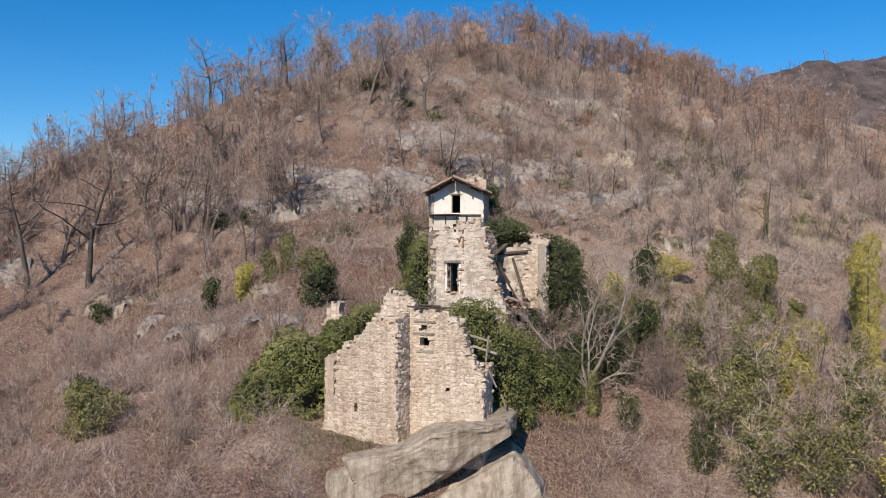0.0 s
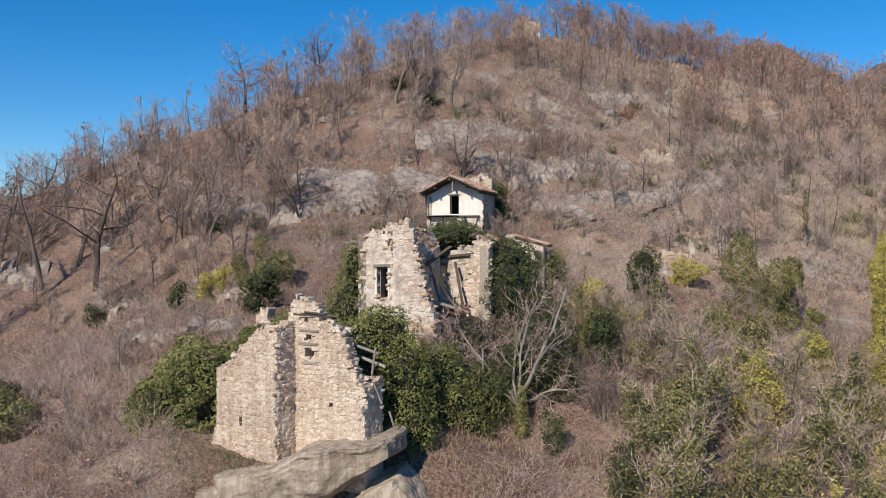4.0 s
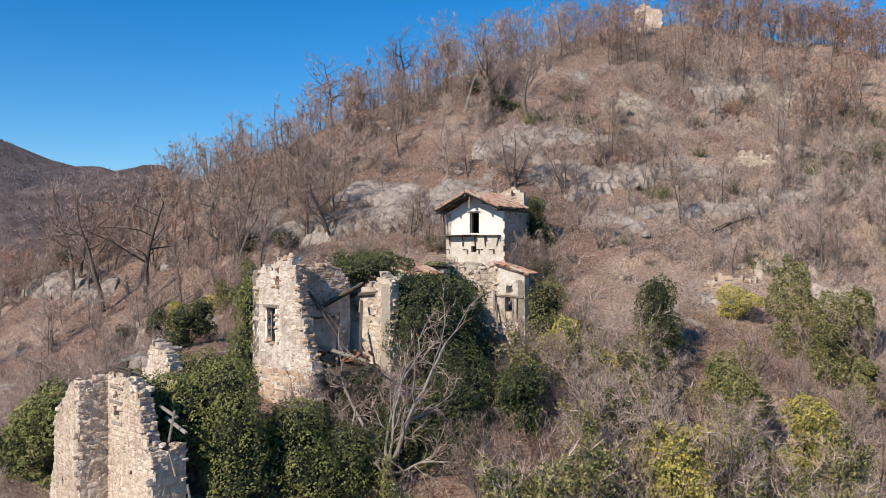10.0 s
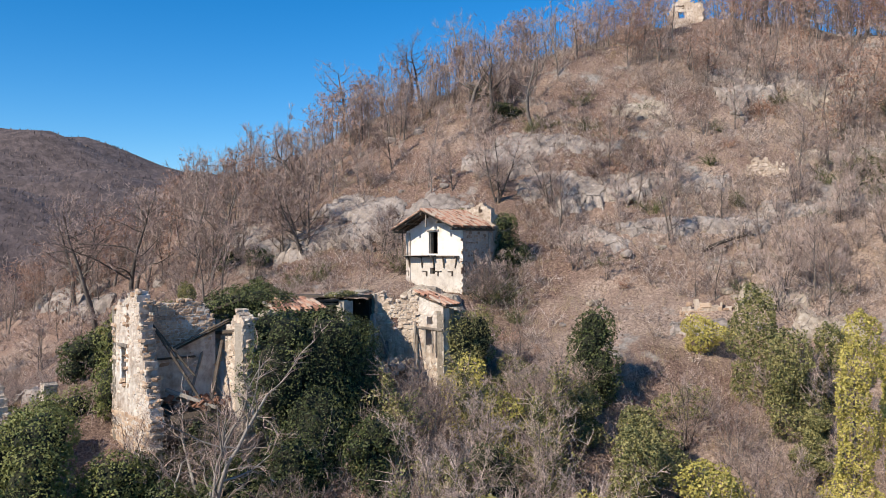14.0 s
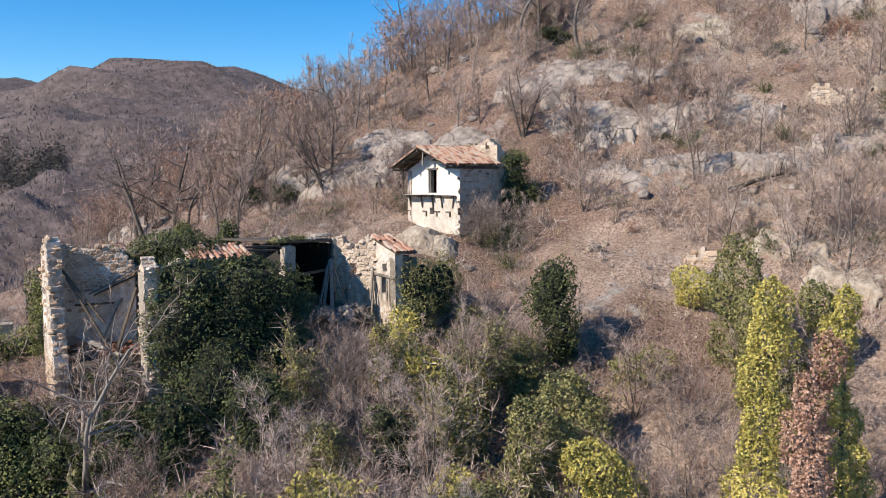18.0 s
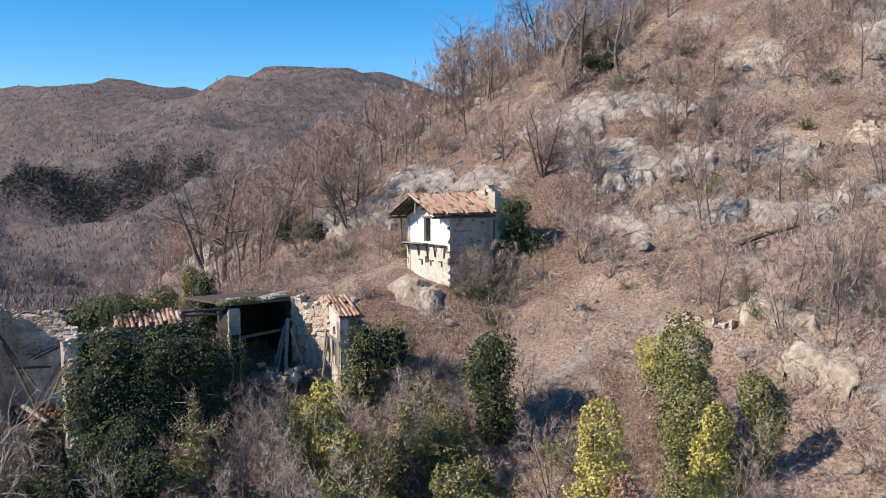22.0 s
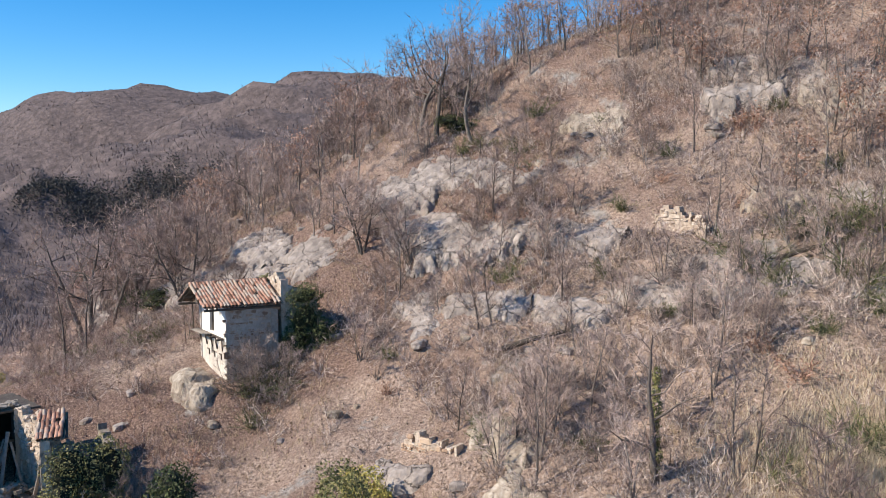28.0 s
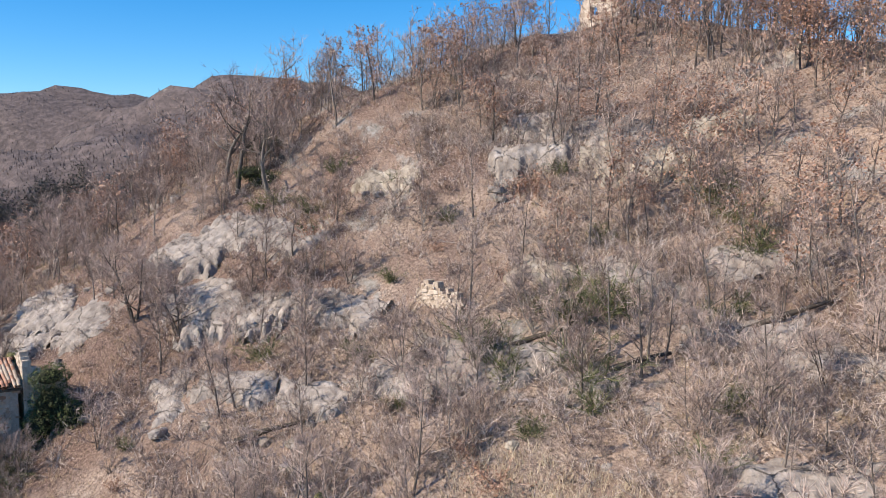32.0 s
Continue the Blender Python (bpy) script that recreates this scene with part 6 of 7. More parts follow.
def leaf_mass(name, lobes, n, size, mat, seed, label, category="ivy", core=True, flop=0.5, group="", stem=None):
    """Leaves all over a lumpy body of lobes (x y z rx ry rz), with a core coloured dark like the shade inside."""
    rng = np.random.RandomState(seed)
    body, n, size = lobes, int(n * 1.95), size * 0.8
    if core:
        lobes = clumps(lobes, rng)
    L = np.array(lobes, dtype=float)
    area = (L[:, 3] * L[:, 4] + L[:, 3] * L[:, 5] + L[:, 4] * L[:, 5])
    pick = rng.choice(len(L), n * 2, p=area / area.sum())
    d = rng.normal(0, 1, (n * 2, 3))
    d /= np.linalg.norm(d, axis=1)[:, None]
    lump = 1 + 0.10 * np.sin(d[:, 0] * 7 + pick) + 0.10 * np.sin(d[:, 1] * 9 + pick * 2) + 0.08 * np.sin(d[:, 2] * 11 + d[:, 0] * 6)
    w_ = d * L[pick, 3:] * 6.3
    lump = lump + 0.10 * np.sin(w_[:, 0] * 0.62 + pick) * np.sin(w_[:, 1] * 0.7 + 1.3 * pick) + 0.07 * np.sin(w_[:, 2] * 0.8 + w_[:, 0] * 0.4) + 0.055 * np.sin(w_[:, 0] + 2 * np.sin(w_[:, 1] * 0.6 + pick)) * np.sin(w_[:, 2] * 1.1 + 1.5 * np.sin(w_[:, 0] * 0.5))
    rad = lump * (1 - 0.22 * rng.random(n * 2) ** 2)
    p = L[pick, :3] + d * L[pick, 3:] * rad[:, None]
    keep = np.ones(len(p), dtype=bool)
    for j in range(len(L)):
        q = (p - L[j, :3]) / L[j, 3:]
        keep &= (pick == j) | ((q ** 2).sum(1) > (0.6 if core else 0.72))
    p, d = p[keep][:n], d[keep][:n]
    e = thing(name, label, category, group)
    v, f = leaf_tris(p, d + np.array([0, 0, 0.35]), size, rng, flop)
    child("leaves", np_mesh("leaves", v, f, mat), e)
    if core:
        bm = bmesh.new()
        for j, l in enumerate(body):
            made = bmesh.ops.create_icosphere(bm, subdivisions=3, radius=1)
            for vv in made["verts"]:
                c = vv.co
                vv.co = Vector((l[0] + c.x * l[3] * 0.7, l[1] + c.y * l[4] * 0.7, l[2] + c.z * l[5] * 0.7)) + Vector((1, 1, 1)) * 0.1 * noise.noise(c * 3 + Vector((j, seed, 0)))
        part("shade_core", bm, M_IVYCORE, e)
    if stem:
        v, f = tubes(stem, 6)
        child("stem", np_mesh("stem", v, f, M_BARK), e)
    return e


# leaf tone carries the light: M_IVYLIT on bright masses, M_IVY on shaded ones
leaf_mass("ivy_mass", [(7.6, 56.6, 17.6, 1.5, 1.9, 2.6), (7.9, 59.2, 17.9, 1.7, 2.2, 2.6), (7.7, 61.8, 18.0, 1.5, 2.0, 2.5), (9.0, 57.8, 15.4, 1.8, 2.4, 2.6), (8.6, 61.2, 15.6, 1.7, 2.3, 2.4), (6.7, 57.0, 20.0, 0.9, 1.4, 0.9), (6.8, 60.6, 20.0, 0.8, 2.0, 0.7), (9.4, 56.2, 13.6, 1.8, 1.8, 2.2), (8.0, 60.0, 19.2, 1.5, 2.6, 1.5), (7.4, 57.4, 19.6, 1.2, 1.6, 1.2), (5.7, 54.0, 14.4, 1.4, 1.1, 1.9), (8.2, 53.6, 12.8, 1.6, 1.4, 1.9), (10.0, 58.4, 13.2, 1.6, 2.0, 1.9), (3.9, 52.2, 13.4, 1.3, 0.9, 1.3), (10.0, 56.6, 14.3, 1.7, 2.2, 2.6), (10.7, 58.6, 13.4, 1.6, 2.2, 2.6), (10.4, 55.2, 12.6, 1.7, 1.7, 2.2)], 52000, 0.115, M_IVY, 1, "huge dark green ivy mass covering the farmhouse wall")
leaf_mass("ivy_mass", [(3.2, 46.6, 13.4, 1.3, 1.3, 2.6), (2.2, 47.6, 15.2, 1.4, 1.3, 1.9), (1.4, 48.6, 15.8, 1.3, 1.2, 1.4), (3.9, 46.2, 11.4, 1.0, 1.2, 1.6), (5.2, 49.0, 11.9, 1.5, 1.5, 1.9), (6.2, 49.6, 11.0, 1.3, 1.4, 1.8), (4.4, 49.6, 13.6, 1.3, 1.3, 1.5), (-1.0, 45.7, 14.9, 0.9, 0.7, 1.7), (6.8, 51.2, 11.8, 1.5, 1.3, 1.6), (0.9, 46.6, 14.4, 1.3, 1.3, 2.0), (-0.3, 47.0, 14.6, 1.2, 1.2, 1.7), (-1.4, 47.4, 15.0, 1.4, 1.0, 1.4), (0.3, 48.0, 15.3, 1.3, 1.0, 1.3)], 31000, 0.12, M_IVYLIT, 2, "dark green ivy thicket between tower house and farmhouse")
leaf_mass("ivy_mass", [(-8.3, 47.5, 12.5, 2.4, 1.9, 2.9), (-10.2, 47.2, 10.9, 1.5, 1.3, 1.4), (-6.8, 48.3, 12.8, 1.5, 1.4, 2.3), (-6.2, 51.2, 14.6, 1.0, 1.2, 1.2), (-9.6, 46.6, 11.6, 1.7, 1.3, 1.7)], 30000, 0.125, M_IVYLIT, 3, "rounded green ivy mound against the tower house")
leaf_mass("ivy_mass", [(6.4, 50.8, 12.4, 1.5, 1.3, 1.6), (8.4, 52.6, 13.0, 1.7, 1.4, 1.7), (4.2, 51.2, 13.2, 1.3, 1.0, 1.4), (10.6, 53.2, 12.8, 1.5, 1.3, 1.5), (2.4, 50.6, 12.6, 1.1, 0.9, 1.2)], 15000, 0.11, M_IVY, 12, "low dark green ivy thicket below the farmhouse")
leaf_mass("ivy_mass", [(4.2, 58.6, 21.2, 1.7, 1.5, 0.75), (3.4, 57.6, 21.0, 1.0, 1.0, 0.7), (5.0, 59.6, 20.9, 1.0, 1.0, 0.6)], 6500, 0.1, M_IVY, 4, "round green ivy bush on the farmhouse wall top")
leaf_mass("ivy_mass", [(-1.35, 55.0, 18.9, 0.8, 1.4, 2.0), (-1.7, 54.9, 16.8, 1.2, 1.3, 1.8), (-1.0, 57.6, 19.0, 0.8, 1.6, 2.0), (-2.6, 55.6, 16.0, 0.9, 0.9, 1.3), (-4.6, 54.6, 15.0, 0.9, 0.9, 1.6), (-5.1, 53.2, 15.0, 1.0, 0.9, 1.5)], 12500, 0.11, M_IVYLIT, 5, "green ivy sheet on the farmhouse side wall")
leaf_mass("ivy_mass", [(10.3, 70.2, 18.6, 0.7, 1.3, 1.6), (10.5, 71.8, 18.4, 0.8, 1.4, 1.8), (10.6, 69.6, 17.0, 0.9, 1.0, 1.4)], 5000, 0.11, M_OLIVE, 6, "olive green ivy on the small house wall")
leaf_mass("ivy_mass", [(4.95, 87.0, 24.0, 0.7, 1.3, 1.7), (5.5, 88.2, 22.9, 0.9, 1.3, 1.4), (4.8, 87.0, 25.9, 0.8, 1.2, 0.7), (5.0, 86.2, 22.6, 0.7, 1.0, 1.3)], 7000, 0.11, M_IVY, 7, "dark ivy growth behind the whitewashed house")
leaf_mass("moss_tuft", [(1.3, 85.9, 26.6, 0.8, 0.6, 0.4), (0.4, 85.9, 26.3, 0.7, 0.5, 0.35)], 1300, 0.1, M_OLIVE, 8, "yellow-green moss and grass on the broken wall")

leaf_mass("moss_tuft", [(5.2 - 0.18 * k, 64.2 + 0.8 * k, 21.22, 0.5, 0.6, 0.16) for k in range(3)], 900, 0.1, M_OLIVE, 9, "yellow-green moss and grass on the barn roof edge", core=False)

# evergreen shrubs: x y height width and tone
SHRUBS = ((13.5, 56.2, 3.4, 2.4, 0), (17.7, 73.0, 5.6, 2.9, 0), (17.0, 70.0, 3.0, 3.4, 2), (22.1, 81.4, 2.4, 3.2, 1),
          (26.2, 78.0, 6.2, 3.4, 2), (29.7, 77.7, 5.0, 2.0, 2), (20.8, 53.0, 5.2, 3.0, 1), (17.4, 50.0, 3.6, 3.2, 2), (23.8, 57.6, 4.2, 3.2, 2), 
          (26.4, 62.4, 4.6, 3.2, 1), (22.6, 66.4, 3.6, 3.4, 2), (10.8, 53.6, 2.8, 3.2, 0))
SHRUBS_B = ((-18.0, 66.0, 2.8, 1.4, 0), (-15.2, 64.6, 2.6, 1.5, 1), (-12.6, 70.0, 3.4, 1.7, 2), (-16.4, 70.8, 2.2, 1.5, 1), (-14.0, 68.6, 2.8, 1.4, 2), (-22.5, 83.5, 1.6, 3.6, 0), (-19.0, 84.6, 1.4, 3.0, 0), (-19.6, 47.2, 3.0, 3.4, 2), (-30.4, 75.6, 2.0, 1.8, 0),
            (-8.6, 58.0, 2.6, 2.4, 0), (-10.4, 66.4, 2.4, 2.6, 2), (-5.4, 108.2, 1.6, 4.2, 0), (-9.6, 111.0, 1.8, 4.0, 0), 
            (-2.6, 66.5, 4.6, 1.8, 0), (23.8, 63.0, 4.4, 3.2, 2), (28.3, 75.6, 5.4, 3.2, 2))
for k, (x, y, h, w, tone) in enumerate(SHRUBS + SHRUBS_B):
    r = random.Random(k + 300)
    z = hz(x, y)
    lobes = [(x + r.uniform(-0.5, 0.5) * w * 0.5, y + r.uniform(-0.5, 0.5) * w * 0.5, z + h * f, w * r.uniform(0.26, 0.4), w * r.uniform(0.26, 0.4), h * r.uniform(0.2, 0.3)) for f in (0.2, 0.42, 0.62, 0.8)]
    leaf_mass("evergreen_shrub", lobes, int(420 * h * w ** 0.7), 0.13, (M_IVY, M_YELLOW, M_OLIVE)[tone], k + 60,
              ("dark green ivy-clad shrub in the thicket", "yellow-green leafy shrub in the thicket", "olive green evergreen shrub on the slope")[tone], "shrub", core=tone == 0, flop=1.0, group="evergreen shrubs",
              stem=[(x, y, z - 0.5, x, y, z + h * 0.7, 0.09, 0.03)])
_r = random.Random(808)
for k in range(12):
    x, y = _r.uniform(10.5, 30), _r.uniform(52, 79)
    if 9 < x < 20 and y > 74:
        continue
    z, h, w, tone = hz(x, y), _r.uniform(2.0, 4.2), _r.uniform(2.2, 3.6), _r.choice((2, 2, 0, 1))
    lobes = [(x + _r.uniform(-0.5, 0.5) * w * 0.6, y + _r.uniform(-0.5, 0.5) * w * 0.6, z + h * f, w * _r.uniform(0.24, 0.4), w * _r.uniform(0.24, 0.4), h * _r.uniform(0.16, 0.28)) for f in (0.2, 0.4, 0.6, 0.8)]
    leaf_mass("evergreen_shrub", lobes, int(240 * h * w ** 0.7), 0.13, (M_IVY, M_YELLOW, M_OLIVE)[tone], k + 900,
              ("dark green ivy-clad shrub in the thicket", "yellow-green leafy shrub in the thicket", "olive green evergreen shrub on the slope")[tone], "shrub", core=tone == 0, flop=1.0, group="evergreen shrubs",
              stem=[(x, y, z - 0.5, x, y, z + h * 0.7, 0.09, 0.03)])
# tall ivy-clad columns
for k, (x, y, top, w, mat, lab) in enumerate(((32.0, 63.9, 20.7, 1.6, M_YELLOW, "tall slim tree clad in yellow-green ivy"), (33.5, 68.3, 20.2, 1.25, M_YELLOW, "tall slim tree clad in yellow-green ivy"),
                                              (34.3, 62.1, 19.4, 1.4, M_RUSSET, "tall slim tree with rusty brown dry leaves"), (29.6, 71.4, 15.8, 1.2, M_OLIVE, "ivy-clad tree trunk with olive leaves"))):
    z = hz(x, y)
    r = random.Random(k + 500)
    lobes = [(x + r.uniform(-0.35, 0.35), y + r.uniform(-0.35, 0.35), z + 1 + (top - z - 1.4) * j / 8, w * (1.0 - 0.06 * j) * r.uniform(0.6, 0.9), w * (1.0 - 0.06 * j) * r.uniform(0.6, 0.9), (top - z) / 12) for j in range(9)]
    leaf_mass("ivy_clad_tree", lobes, 11000, 0.105, mat, k + 160, lab, "tree", core=False, flop=1.0, group="ivy-clad trees", stem=[(x, y, z - 0.6, x, y, top - 0.4, 0.16, 0.04)])

leaf_mass("climbing_ivy", [(8.9, 50.5, hz(8.9, 50.6) + 0.5 + j * 0.5, 0.42 - 0.04 * j, 0.4 - 0.04 * j, 0.4) for j in range(5)], 1300, 0.1, M_OLIVE, 401, "ivy climbing the pale dead tree", core=False)
# ivy climbing the thin tree on the slope
leaf_mass("climbing_ivy", [(33.8, 89.0, hz(33.8, 89.0) + 0.5 + j * 0.7, 0.2 + 0.1 * (j % 3 == 1), 0.2, 0.45) for j in range(7)], 1100, 0.1, M_OLIVE, 400, "ivy climbing a thin leafless tree", core=False)


# ---- brush, grass and far woods ----
def brush_arrays(seed, stems, twigs, size, wide=0.0105, leafy=0):
    """A bare shrub of about that height: arching stems with fine twigs."""
    rng = np.random.RandomState(seed)
    out, fine, ends = [], [], []
    for s in range(stems):
        a = rng.uniform(0, 6.283)
        d = unit(np.array([math.cos(a) * rng.uniform(0.1, 1.3), math.sin(a) * rng.uniform(0.1, 1.3), 1.0]))
        pts = branch(out, np.array([rng.normal(0, 0.2), rng.normal(0, 0.2), -0.2]), d, size * rng.uniform(0.5, 1.15), wide * 1.6, wide * 0.8, 3, rng, 0.25, -0.06)
        for t in range(twigs):
            p, dd, rr = pts[rng.randint(1, 4)]
            branch(fine, p - dd * rng.uniform(0, 0.35) * size, unit(dd + rng.normal(0, 0.75, 3)), (0.25 + 0.22 * size) * rng.uniform(0.4, 1.0), wide, wide * 0.45, 1, rng, 0.1, 0.05)
            if leafy:
                ends.append(fine[-1][3:6])
    v1, f1 = blades(out, rng)
    v2, f2 = slivers(fine, rng)
    v, f = np.concatenate([v1, v2]), np.concatenate([f1, f2 + len(v1)])
    if leafy:
        p = np.array(ends)[rng.randint(0, len(ends), leafy)] + rng.normal(0, 0.12, (leafy, 3))
        v3, f3 = leaf_quads(p, np.tile([[0, 0, 1.0]], (leafy, 1)), 0.1, rng, 1.0)
        v, f = np.concatenate([v, v3]), np.concatenate([f, tri_of(f3) + len(v)])
    return v, f


BRUSH = {"low": [brush_arrays(700 + k, 7, 7, 0.8) for k in range(8)], "mid": [brush_arrays(720 + k, 8, 12, 1.4) for k in range(8)], "tall": [brush_arrays(740 + k, 9, 17, 2.3) for k in range(8)], "leafy": [brush_arrays(760 + k, 7, 7, 1.0, 0.0095, 20) for k in range(8)],
         "fine_tall": [brush_arrays(780 + k, 10, 20, 2.3, 0.0052) for k in range(8)], "fine_mid": [brush_arrays(790 + k, 9, 16, 1.4, 0.0055) for k in range(8)]}


def brush_field(name, n, region, density, kinds, mat, seed, label):
    rng = np.random.RandomState(seed)
    vs, fs, n0, made = [], [], 0, 0
    xs, ys = rng.uniform(region[0], region[1], n * 8), rng.uniform(region[2], region[3], n * 8)
    zs = height(xs, ys)
    for x, y, z in zip(xs, ys, zs):
        if made >= n:
            break
        if rng.random_sample() < density(x, y):
            v, f = BRUSH[kinds[rng.randint(len(kinds))]][rng.randint(8)]
            a, s = rng.uniform(0, 6.283), rng.uniform(0.75, 1.25)
            c, sn = math.cos(a) * s, math.sin(a) * s
            vs.append(np.stack([x + v[:, 0] * c - v[:, 1] * sn, y + v[:, 0] * sn + v[:, 1] * c, z + v[:, 2] * s], -1))
            fs.append(f + n0)
            n0 += len(v)
            made += 1
    ob = new(name, np_mesh(name, np.concatenate(vs), np.concatenate(fs), mat))
    return tagged(ob, label, "brush", kind="stuff")


def clear_of_buildings(x, y):
    return not (-7 < x < 4.0 and 42.5 < y < 49 or -4.2 < x < 4.4 and 38.6 < y < 43 or -2 < x < 8.5 and 51 < y < 66 or 0 < x < 11 and 63 < y < 74 or -3 < x < 6 and 79.0 < y < 86)


def patchy(x, y, k=0.0):
    return 0.5 + 0.5 * math.sin(x * 0.33 + 1.7 * math.sin(y * 0.23 + k) + k) * math.sin(y * 0.29 + 1.3 * math.sin(x * 0.19) + k)


brush_field("thicket", 1250, (-34, 54, 34, 82), lambda x, y: (0.95 if x > 9 or x < -8 or y < 41.5 else 0.2) * clear_of_buildings(x, y) * (1.0 if clear_slope(x, y) else 0.04), ("fine_mid", "fine_tall", "fine_tall"), M_TWIG, 1, "tangled leafless brush on the lower slope")
brush_field("bramble", 1900, (-34, 50, 33, 84), lambda x, y: clear_of_buildings(x, y) * (0.1 + 0.9 * patchy(x, y, 2) ** 1.6) * (1.0 if clear_slope(x, y) else 0.06), ("leafy", "leafy", "fine_mid"), M_BRAMBLE, 5, "red-brown bramble tangle on the lower slope")
brush_field("slope_brush", 2250, (4, 66, 80, 124), lambda x, y: (0.15 + 0.85 * patchy(x, y)) * clear_of_buildings(x, y) * (1.0 if clear_slope(x, y) else 0.12), ("low", "mid", "mid", "tall"), M_BRUSH, 2, "leafless grey-brown shrubs scattered over the slope")
brush_field("woodland_brush", 1800, (-66, 12, 74, 140), lambda x, y: 0.8 * clear_of_buildings(x, y) * (0.2 + 0.8 * patchy(x, y, 1)), ("low", "mid", "mid", "tall"), M_BRUSH, 3, "leafless undergrowth on the wooded slope")
brush_field("upper_slope_brush", 620, (10, 62, 108, 142), lambda x, y: 0.8 * (0.2 + 0.8 * patchy(x, y, 3)), ("mid", "tall"), M_BRUSH, 6, "grey-brown undergrowth on the upper slope")

brush_field("hilltop_brush", 260, (-14, 24, 103, 136), lambda x, y: 0.9 * (0.3 + 0.7 * patchy(x, y, 4)) if crest(x, y) < 0 else 0.0, ("low", "mid", "leafy"), M_BRUSH, 7, "red-brown scrub on the open hilltop")


def grass_field(name, n, region, density, lo, hi, mat, seed, label):
    rng = np.random.RandomState(seed)
    x, y = rng.uniform(region[0], region[1], n), rng.uniform(region[2], region[3], n)
    keep = rng.random_sample(n) < density(x, y)
    x, y = x[keep], y[keep]
    k = 6
    x, y = np.repeat(x, k) + rng.normal(0, 0.14, len(x) * k), np.repeat(y, k) + rng.normal(0, 0.14, len(y) * k)
    z = height(x, y)
    n = len(x)
    h = rng.uniform(lo, hi, n)
    a = rng.uniform(0, 6.283, n)
    dx, dy = rng.normal(0, 0.4, n) * h, rng.normal(0, 0.4, n) * h
    w = 0.013
    p = np.stack([np.stack([x - w * np.cos(a), y - w * np.sin(a), z - 0.05], -1), np.stack([x + w * np.cos(a), y + w * np.sin(a), z - 0.05], -1), np.stack([x + dx, y + dy, z + h], -1)], 1).reshape(-1, 3)
    return tagged(new(name, np_mesh(name, p, np.arange(3 * n).reshape(-1, 3), mat)), label, "grass", kind="stuff")


grass_field("dry_grass", 44000, (-40, 66, 40, 126), lambda x, y: np.where((np.sin(x * 0.35 + 1.3 * np.sin(y * 0.21)) + np.sin(y * 0.31 + x * 0.12)) > 0.1, 0.9, 0.25), 0.15, 0.55, M_STRAW, 4, "tufts of straw-coloured dry grass")
grass_field("tall_straw", 11000, (33, 50, 86, 101), lambda x, y: np.exp(-((x - 41) / 5.0) ** 2 - ((y - 94) / 4.5) ** 2), 0.35, 0.95, M_PALESTRAW, 44, "tall pale dry grass on the open slope")
grass_field("green_grass", 900, (-8.2, -2.8, 41.0, 44.6), lambda x, y: np.exp(-((x + 5.4) / 2.2) ** 2 - ((y - 43.2) / 1.2) ** 2), 0.05, 0.22, M_BROOM, 41, "patch of short green grass below the tower house")


def litter_field(name, n, region, mat, seed, label):
    rng = np.random.RandomState(seed)
    x, y = rng.uniform(region[0], region[1], n), rng.uniform(region[2], region[3], n)
    p = np.stack([x, y, height(x, y) + 0.05], -1)
    v, f = leaf_quads(p, np.tile([[0, 0, 1.0]], (n, 1)), 0.13, rng, 0.8)
    return tagged(new(name, np_mesh(name, v, f, mat)), label, "leaves", kind="stuff")


litter_field("fallen_leaves", 34000, (-45, 62, 70, 146), M_LITTER, 6, "fallen brown oak leaves on the slope")


def far_woods():
    """Bare crowns over the far hills, each a few upright slivers."""
    rng = np.random.RandomState(8)
    n = 150000
    a = radians(18) + radians(70) * rng.random_sample(n)
    a = np.where(rng.random_sample(n) < 0.12, rng.uniform(radians(-50), radians(18), n), a)
    d = 120 * (1350 / 120) ** (rng.random_sample(n) ** 0.7)
    x, y = 20 - d * np.sin(a), 60 + d * np.cos(a)
    keep = (np.hypot(x - 5, y - 90) > 80) & ~((x > -66) & (x < 120) & (y < 152))
    x, y, d = x[keep], y[keep], d[keep]
    z = ground_z(x, y)
    n = len(x)
    h = rng.uniform(1.0, 2.8, n)
    w = rng.uniform(0.08, 0.25, n) * (0.4 + d / 400)
    tris = []
    for k in range(1):
        t = rng.uniform(0, 6.283, n)
        ox, oy = rng.normal(0, 0.8, n), rng.normal(0, 0.8, n)
        c, s = np.cos(t) * w, np.sin(t) * w
        tris.append(np.stack([np.stack([x + ox * 0.6 - c, y + oy * 0.6 - s, z - 0.5], -1), np.stack([x + ox * 0.6 + c, y + oy * 0.6 + s, z - 0.5], -1), np.stack([x + ox * 1.6, y + oy * 1.6, z + h * rng.uniform(0.6, 1, n)], -1)], 1))
    p = np.concatenate(tris).reshape(-1, 3)
    return tagged(new("far_woods", np_mesh("far_woods", p, np.arange(len(p)).reshape(-1, 3), M_FARWOOD)), "leafless woods on the distant hills", "woods", kind="stuff")


far_woods()


# ---- green broom and russet bushes on the open slope ----
def bush(name, arrays, mat, label, spots, group):
    me = [np_mesh(name, *a, mat) for a in arrays]
    for k, (x, y, s) in enumerate(spots):
        ob = new(name, me[k % len(me)])
        ob.matrix_basis = pose(x, y, hz(x, y), 0, 0, x * 91 % 360) @ Matrix.Diagonal((s * 1.25, s * 1.25, s, 1))
        tagged(ob, label, "shrub", group)


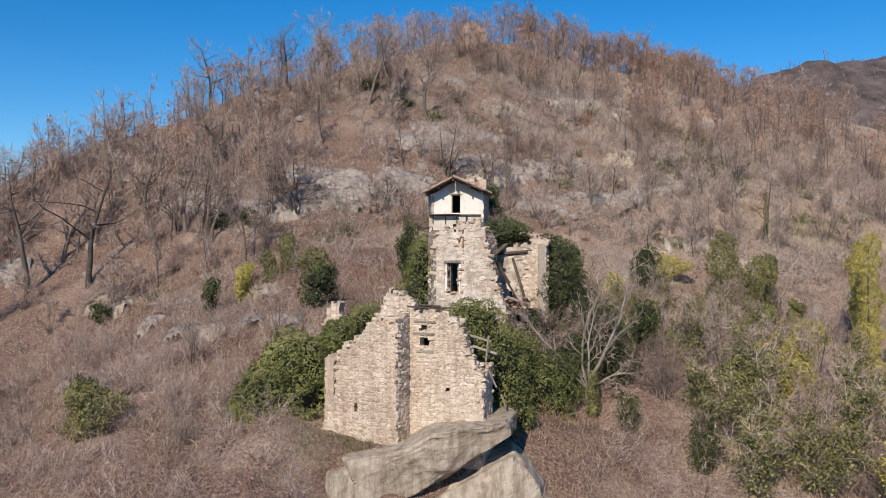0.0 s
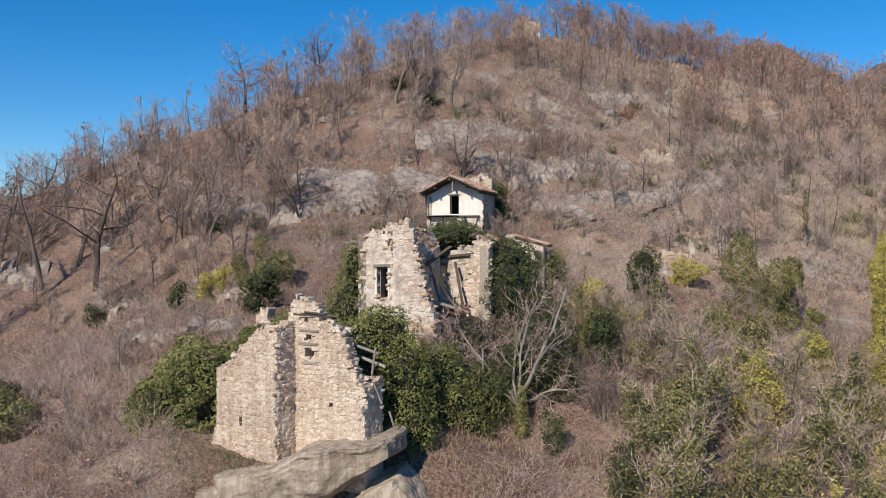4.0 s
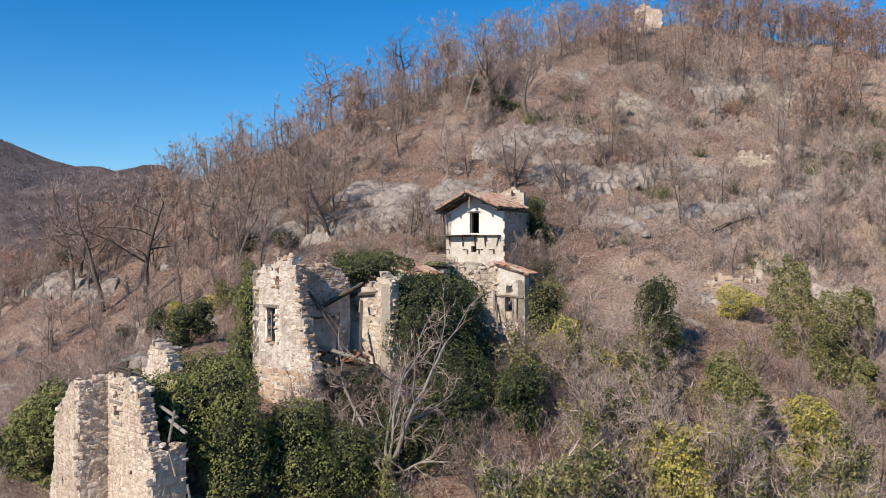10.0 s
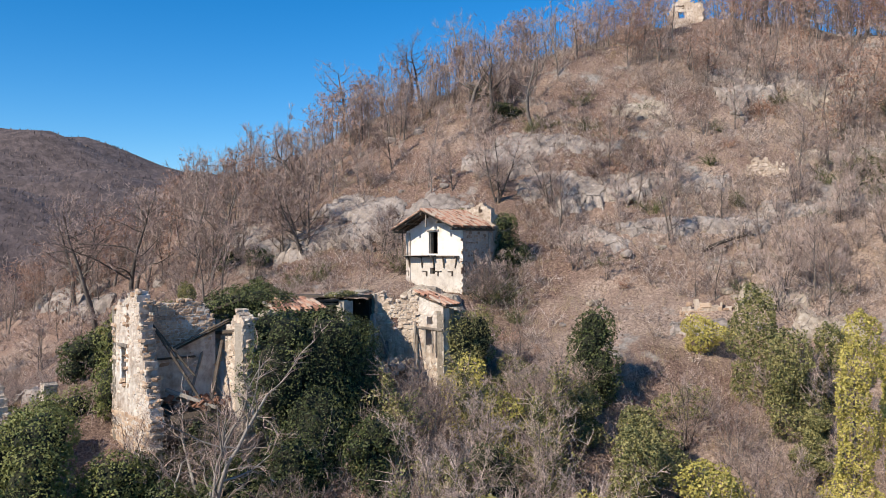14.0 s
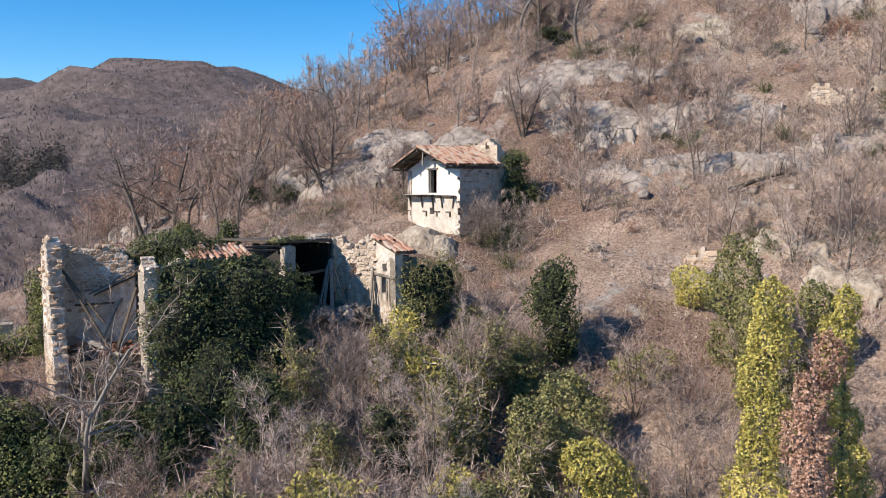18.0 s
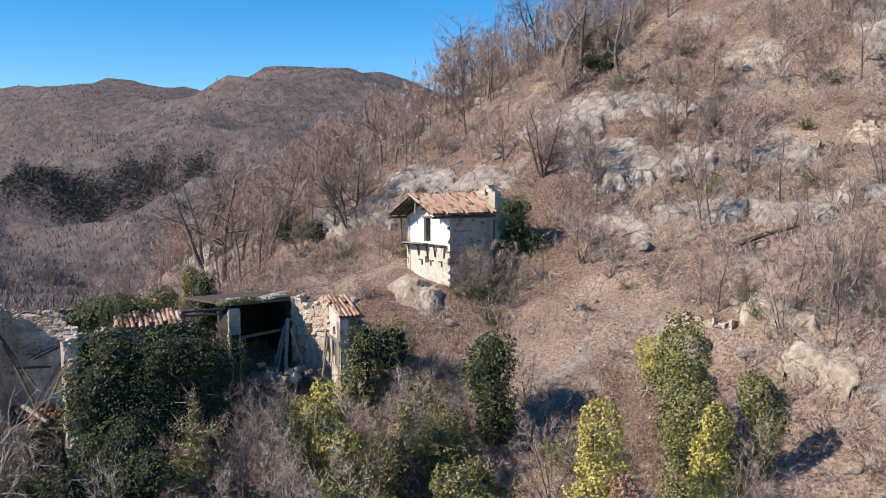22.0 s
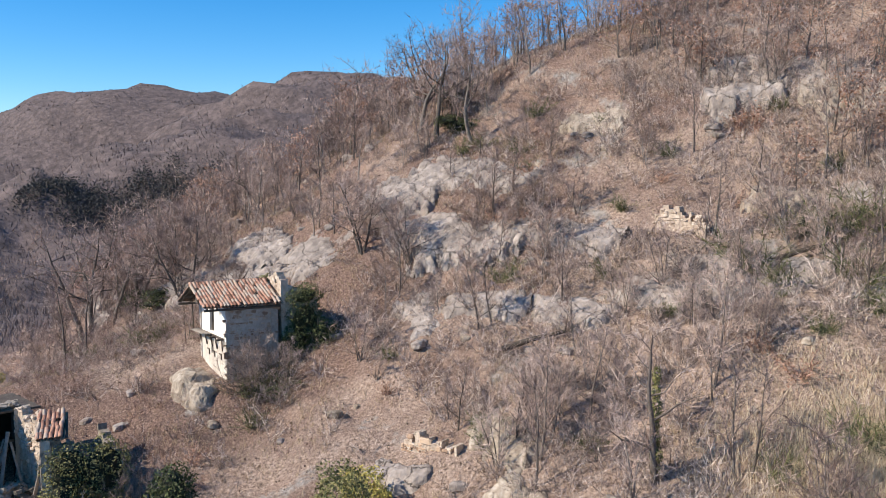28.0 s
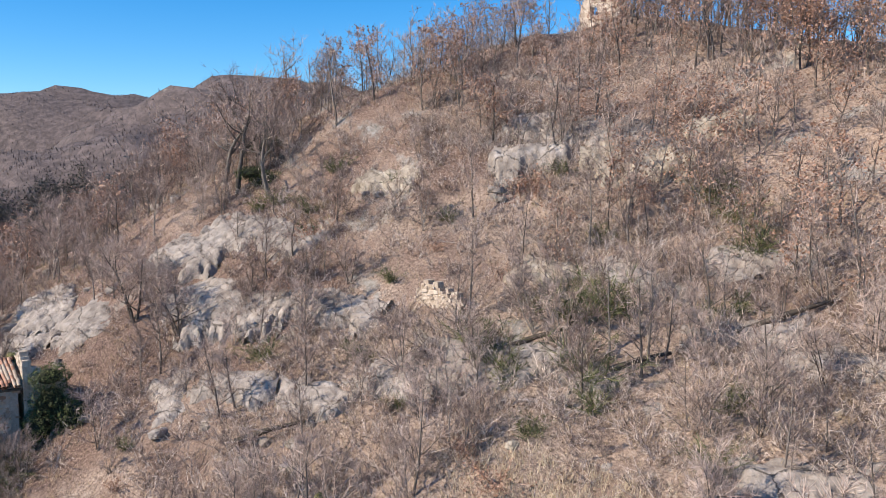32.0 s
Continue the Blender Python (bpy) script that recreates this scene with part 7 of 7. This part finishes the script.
BROOMS = [brush_arrays(800 + k, 34, 24, 1.5, 0.0075) for k in range(4)]
bush("broom_shrub", BROOMS, M_BROOM, "dense green broom shrub on the dry slope", ((24.1, 87.7, 1.1), (23.2, 88.6, 0.9), (39.9, 95.1, 1.5), (41.0, 96.2, 1.3), (30.1, 110.3, 1.3), (31.4, 109.2, 1.2), (28.2, 108.6, 1.0), (32.6, 111.0, 1.1), (1.8, 111.8, 1.2), (6.1, 106.6, 1.0), (-1.6, 106.1, 1.1), (-0.2, 107.4, 1.1), (20.7, 119.1, 1.0),
     (-11.1, 80.6, 1.3), (-9.6, 81.6, 1.1), (3.6, 86.4, 1.0), (16.6, 106.1, 0.9), (12.5, 89.0, 0.7), (36.2, 104.0, 1.2), (44.0, 103.0, 1.2), (26.5, 99.0, 0.8), (8.5, 113.0, 0.9), (38.0, 92.0, 1.1), (-14.0, 77.5, 1.0), (-20.0, 74.5, 0.9), (-26.0, 77.0, 0.9), (27.0, 116.0, 1.0), (46.5, 97.0, 1.2), (27.6, 104.4, 1.7), (29.0, 104.0, 1.5), (31.2, 103.0, 1.3), (13.6, 97.6, 1.2), (20.2, 101.0, 1.1), (-3.0, 83.6, 1.2), (8.4, 81.6, 1.0), (4.0, 107.8, 1.0), (35.0, 100.5, 0.9), (29.0, 90.0, 0.8), (16.0, 112.0, 0.9), (37.5, 114.0, 1.2), (42.5, 107.0, 1.2), (30.5, 109.2, 2.2), (32.4, 110.2, 2.0), (34.8, 105.0, 1.8), (31.3, 122.5, 1.5), (34.0, 121.4, 1.7), (36.5, 119.0, 1.5), (5.6, 82.6, 1.2), (6.6, 83.8, 1.4), (5.4, 84.2, 1.2)), "green broom shrubs")
bush("russet_shrub", [brush_arrays(820 + k, 16, 12, 1.4, 0.011, 260) for k in range(3)], M_RUSSET, "low shrub holding rusty dry leaves", ((6.9, 105.6, 1.2), (7.8, 106.0, 1.0), (19.3, 117.6, 1.1), (18.2, 117.0, 0.9), (11.0, 101.6, 1.0), (9.6, 101.2, 0.9), (12.6, 102.0, 0.8), (5.0, 109.6, 0.8), (23.0, 110.5, 0.8), (17.5, 109.4, 0.7), (14.5, 87.5, 0.6), (33.0, 98.0, 0.8), (9.8, 77.0, 0.8), (12.0, 76.0, 0.7), (19.5, 116.9, 1.7), (35.5, 97.5, 1.1)), "russet shrubs")


def scarp_shade():
    """Dark flakes strewn along the steep scarp across the valley, standing for its shade."""
    rng = np.random.RandomState(4)
    n = 15000
    q, t = rng.normal(18, 13, n), rng.uniform(-85, 25, n)
    q = q + 9 * np.sin(t * 0.11) + 5 * np.sin(t * 0.31)
    x, y = -430 + 0.9 * q + 0.42 * t, 235 - 0.42 * q + 0.9 * t
    z = ground_z(x, y)
    p = np.stack([x, y, z + rng.uniform(0, 3.5, n)], -1)
    v, f = leaf_quads(p, np.tile([[0, 0, 1.0]], (n, 1)), 1.0, rng, 1.0)
    return tagged(new("scarp_shade_flakes", np_mesh("scarp_shade_flakes", v, f, M_SCARPSHADE)), "dark flakes standing for the shade on the scarp across the valley", "woods", kind="stuff")


scarp_shade()
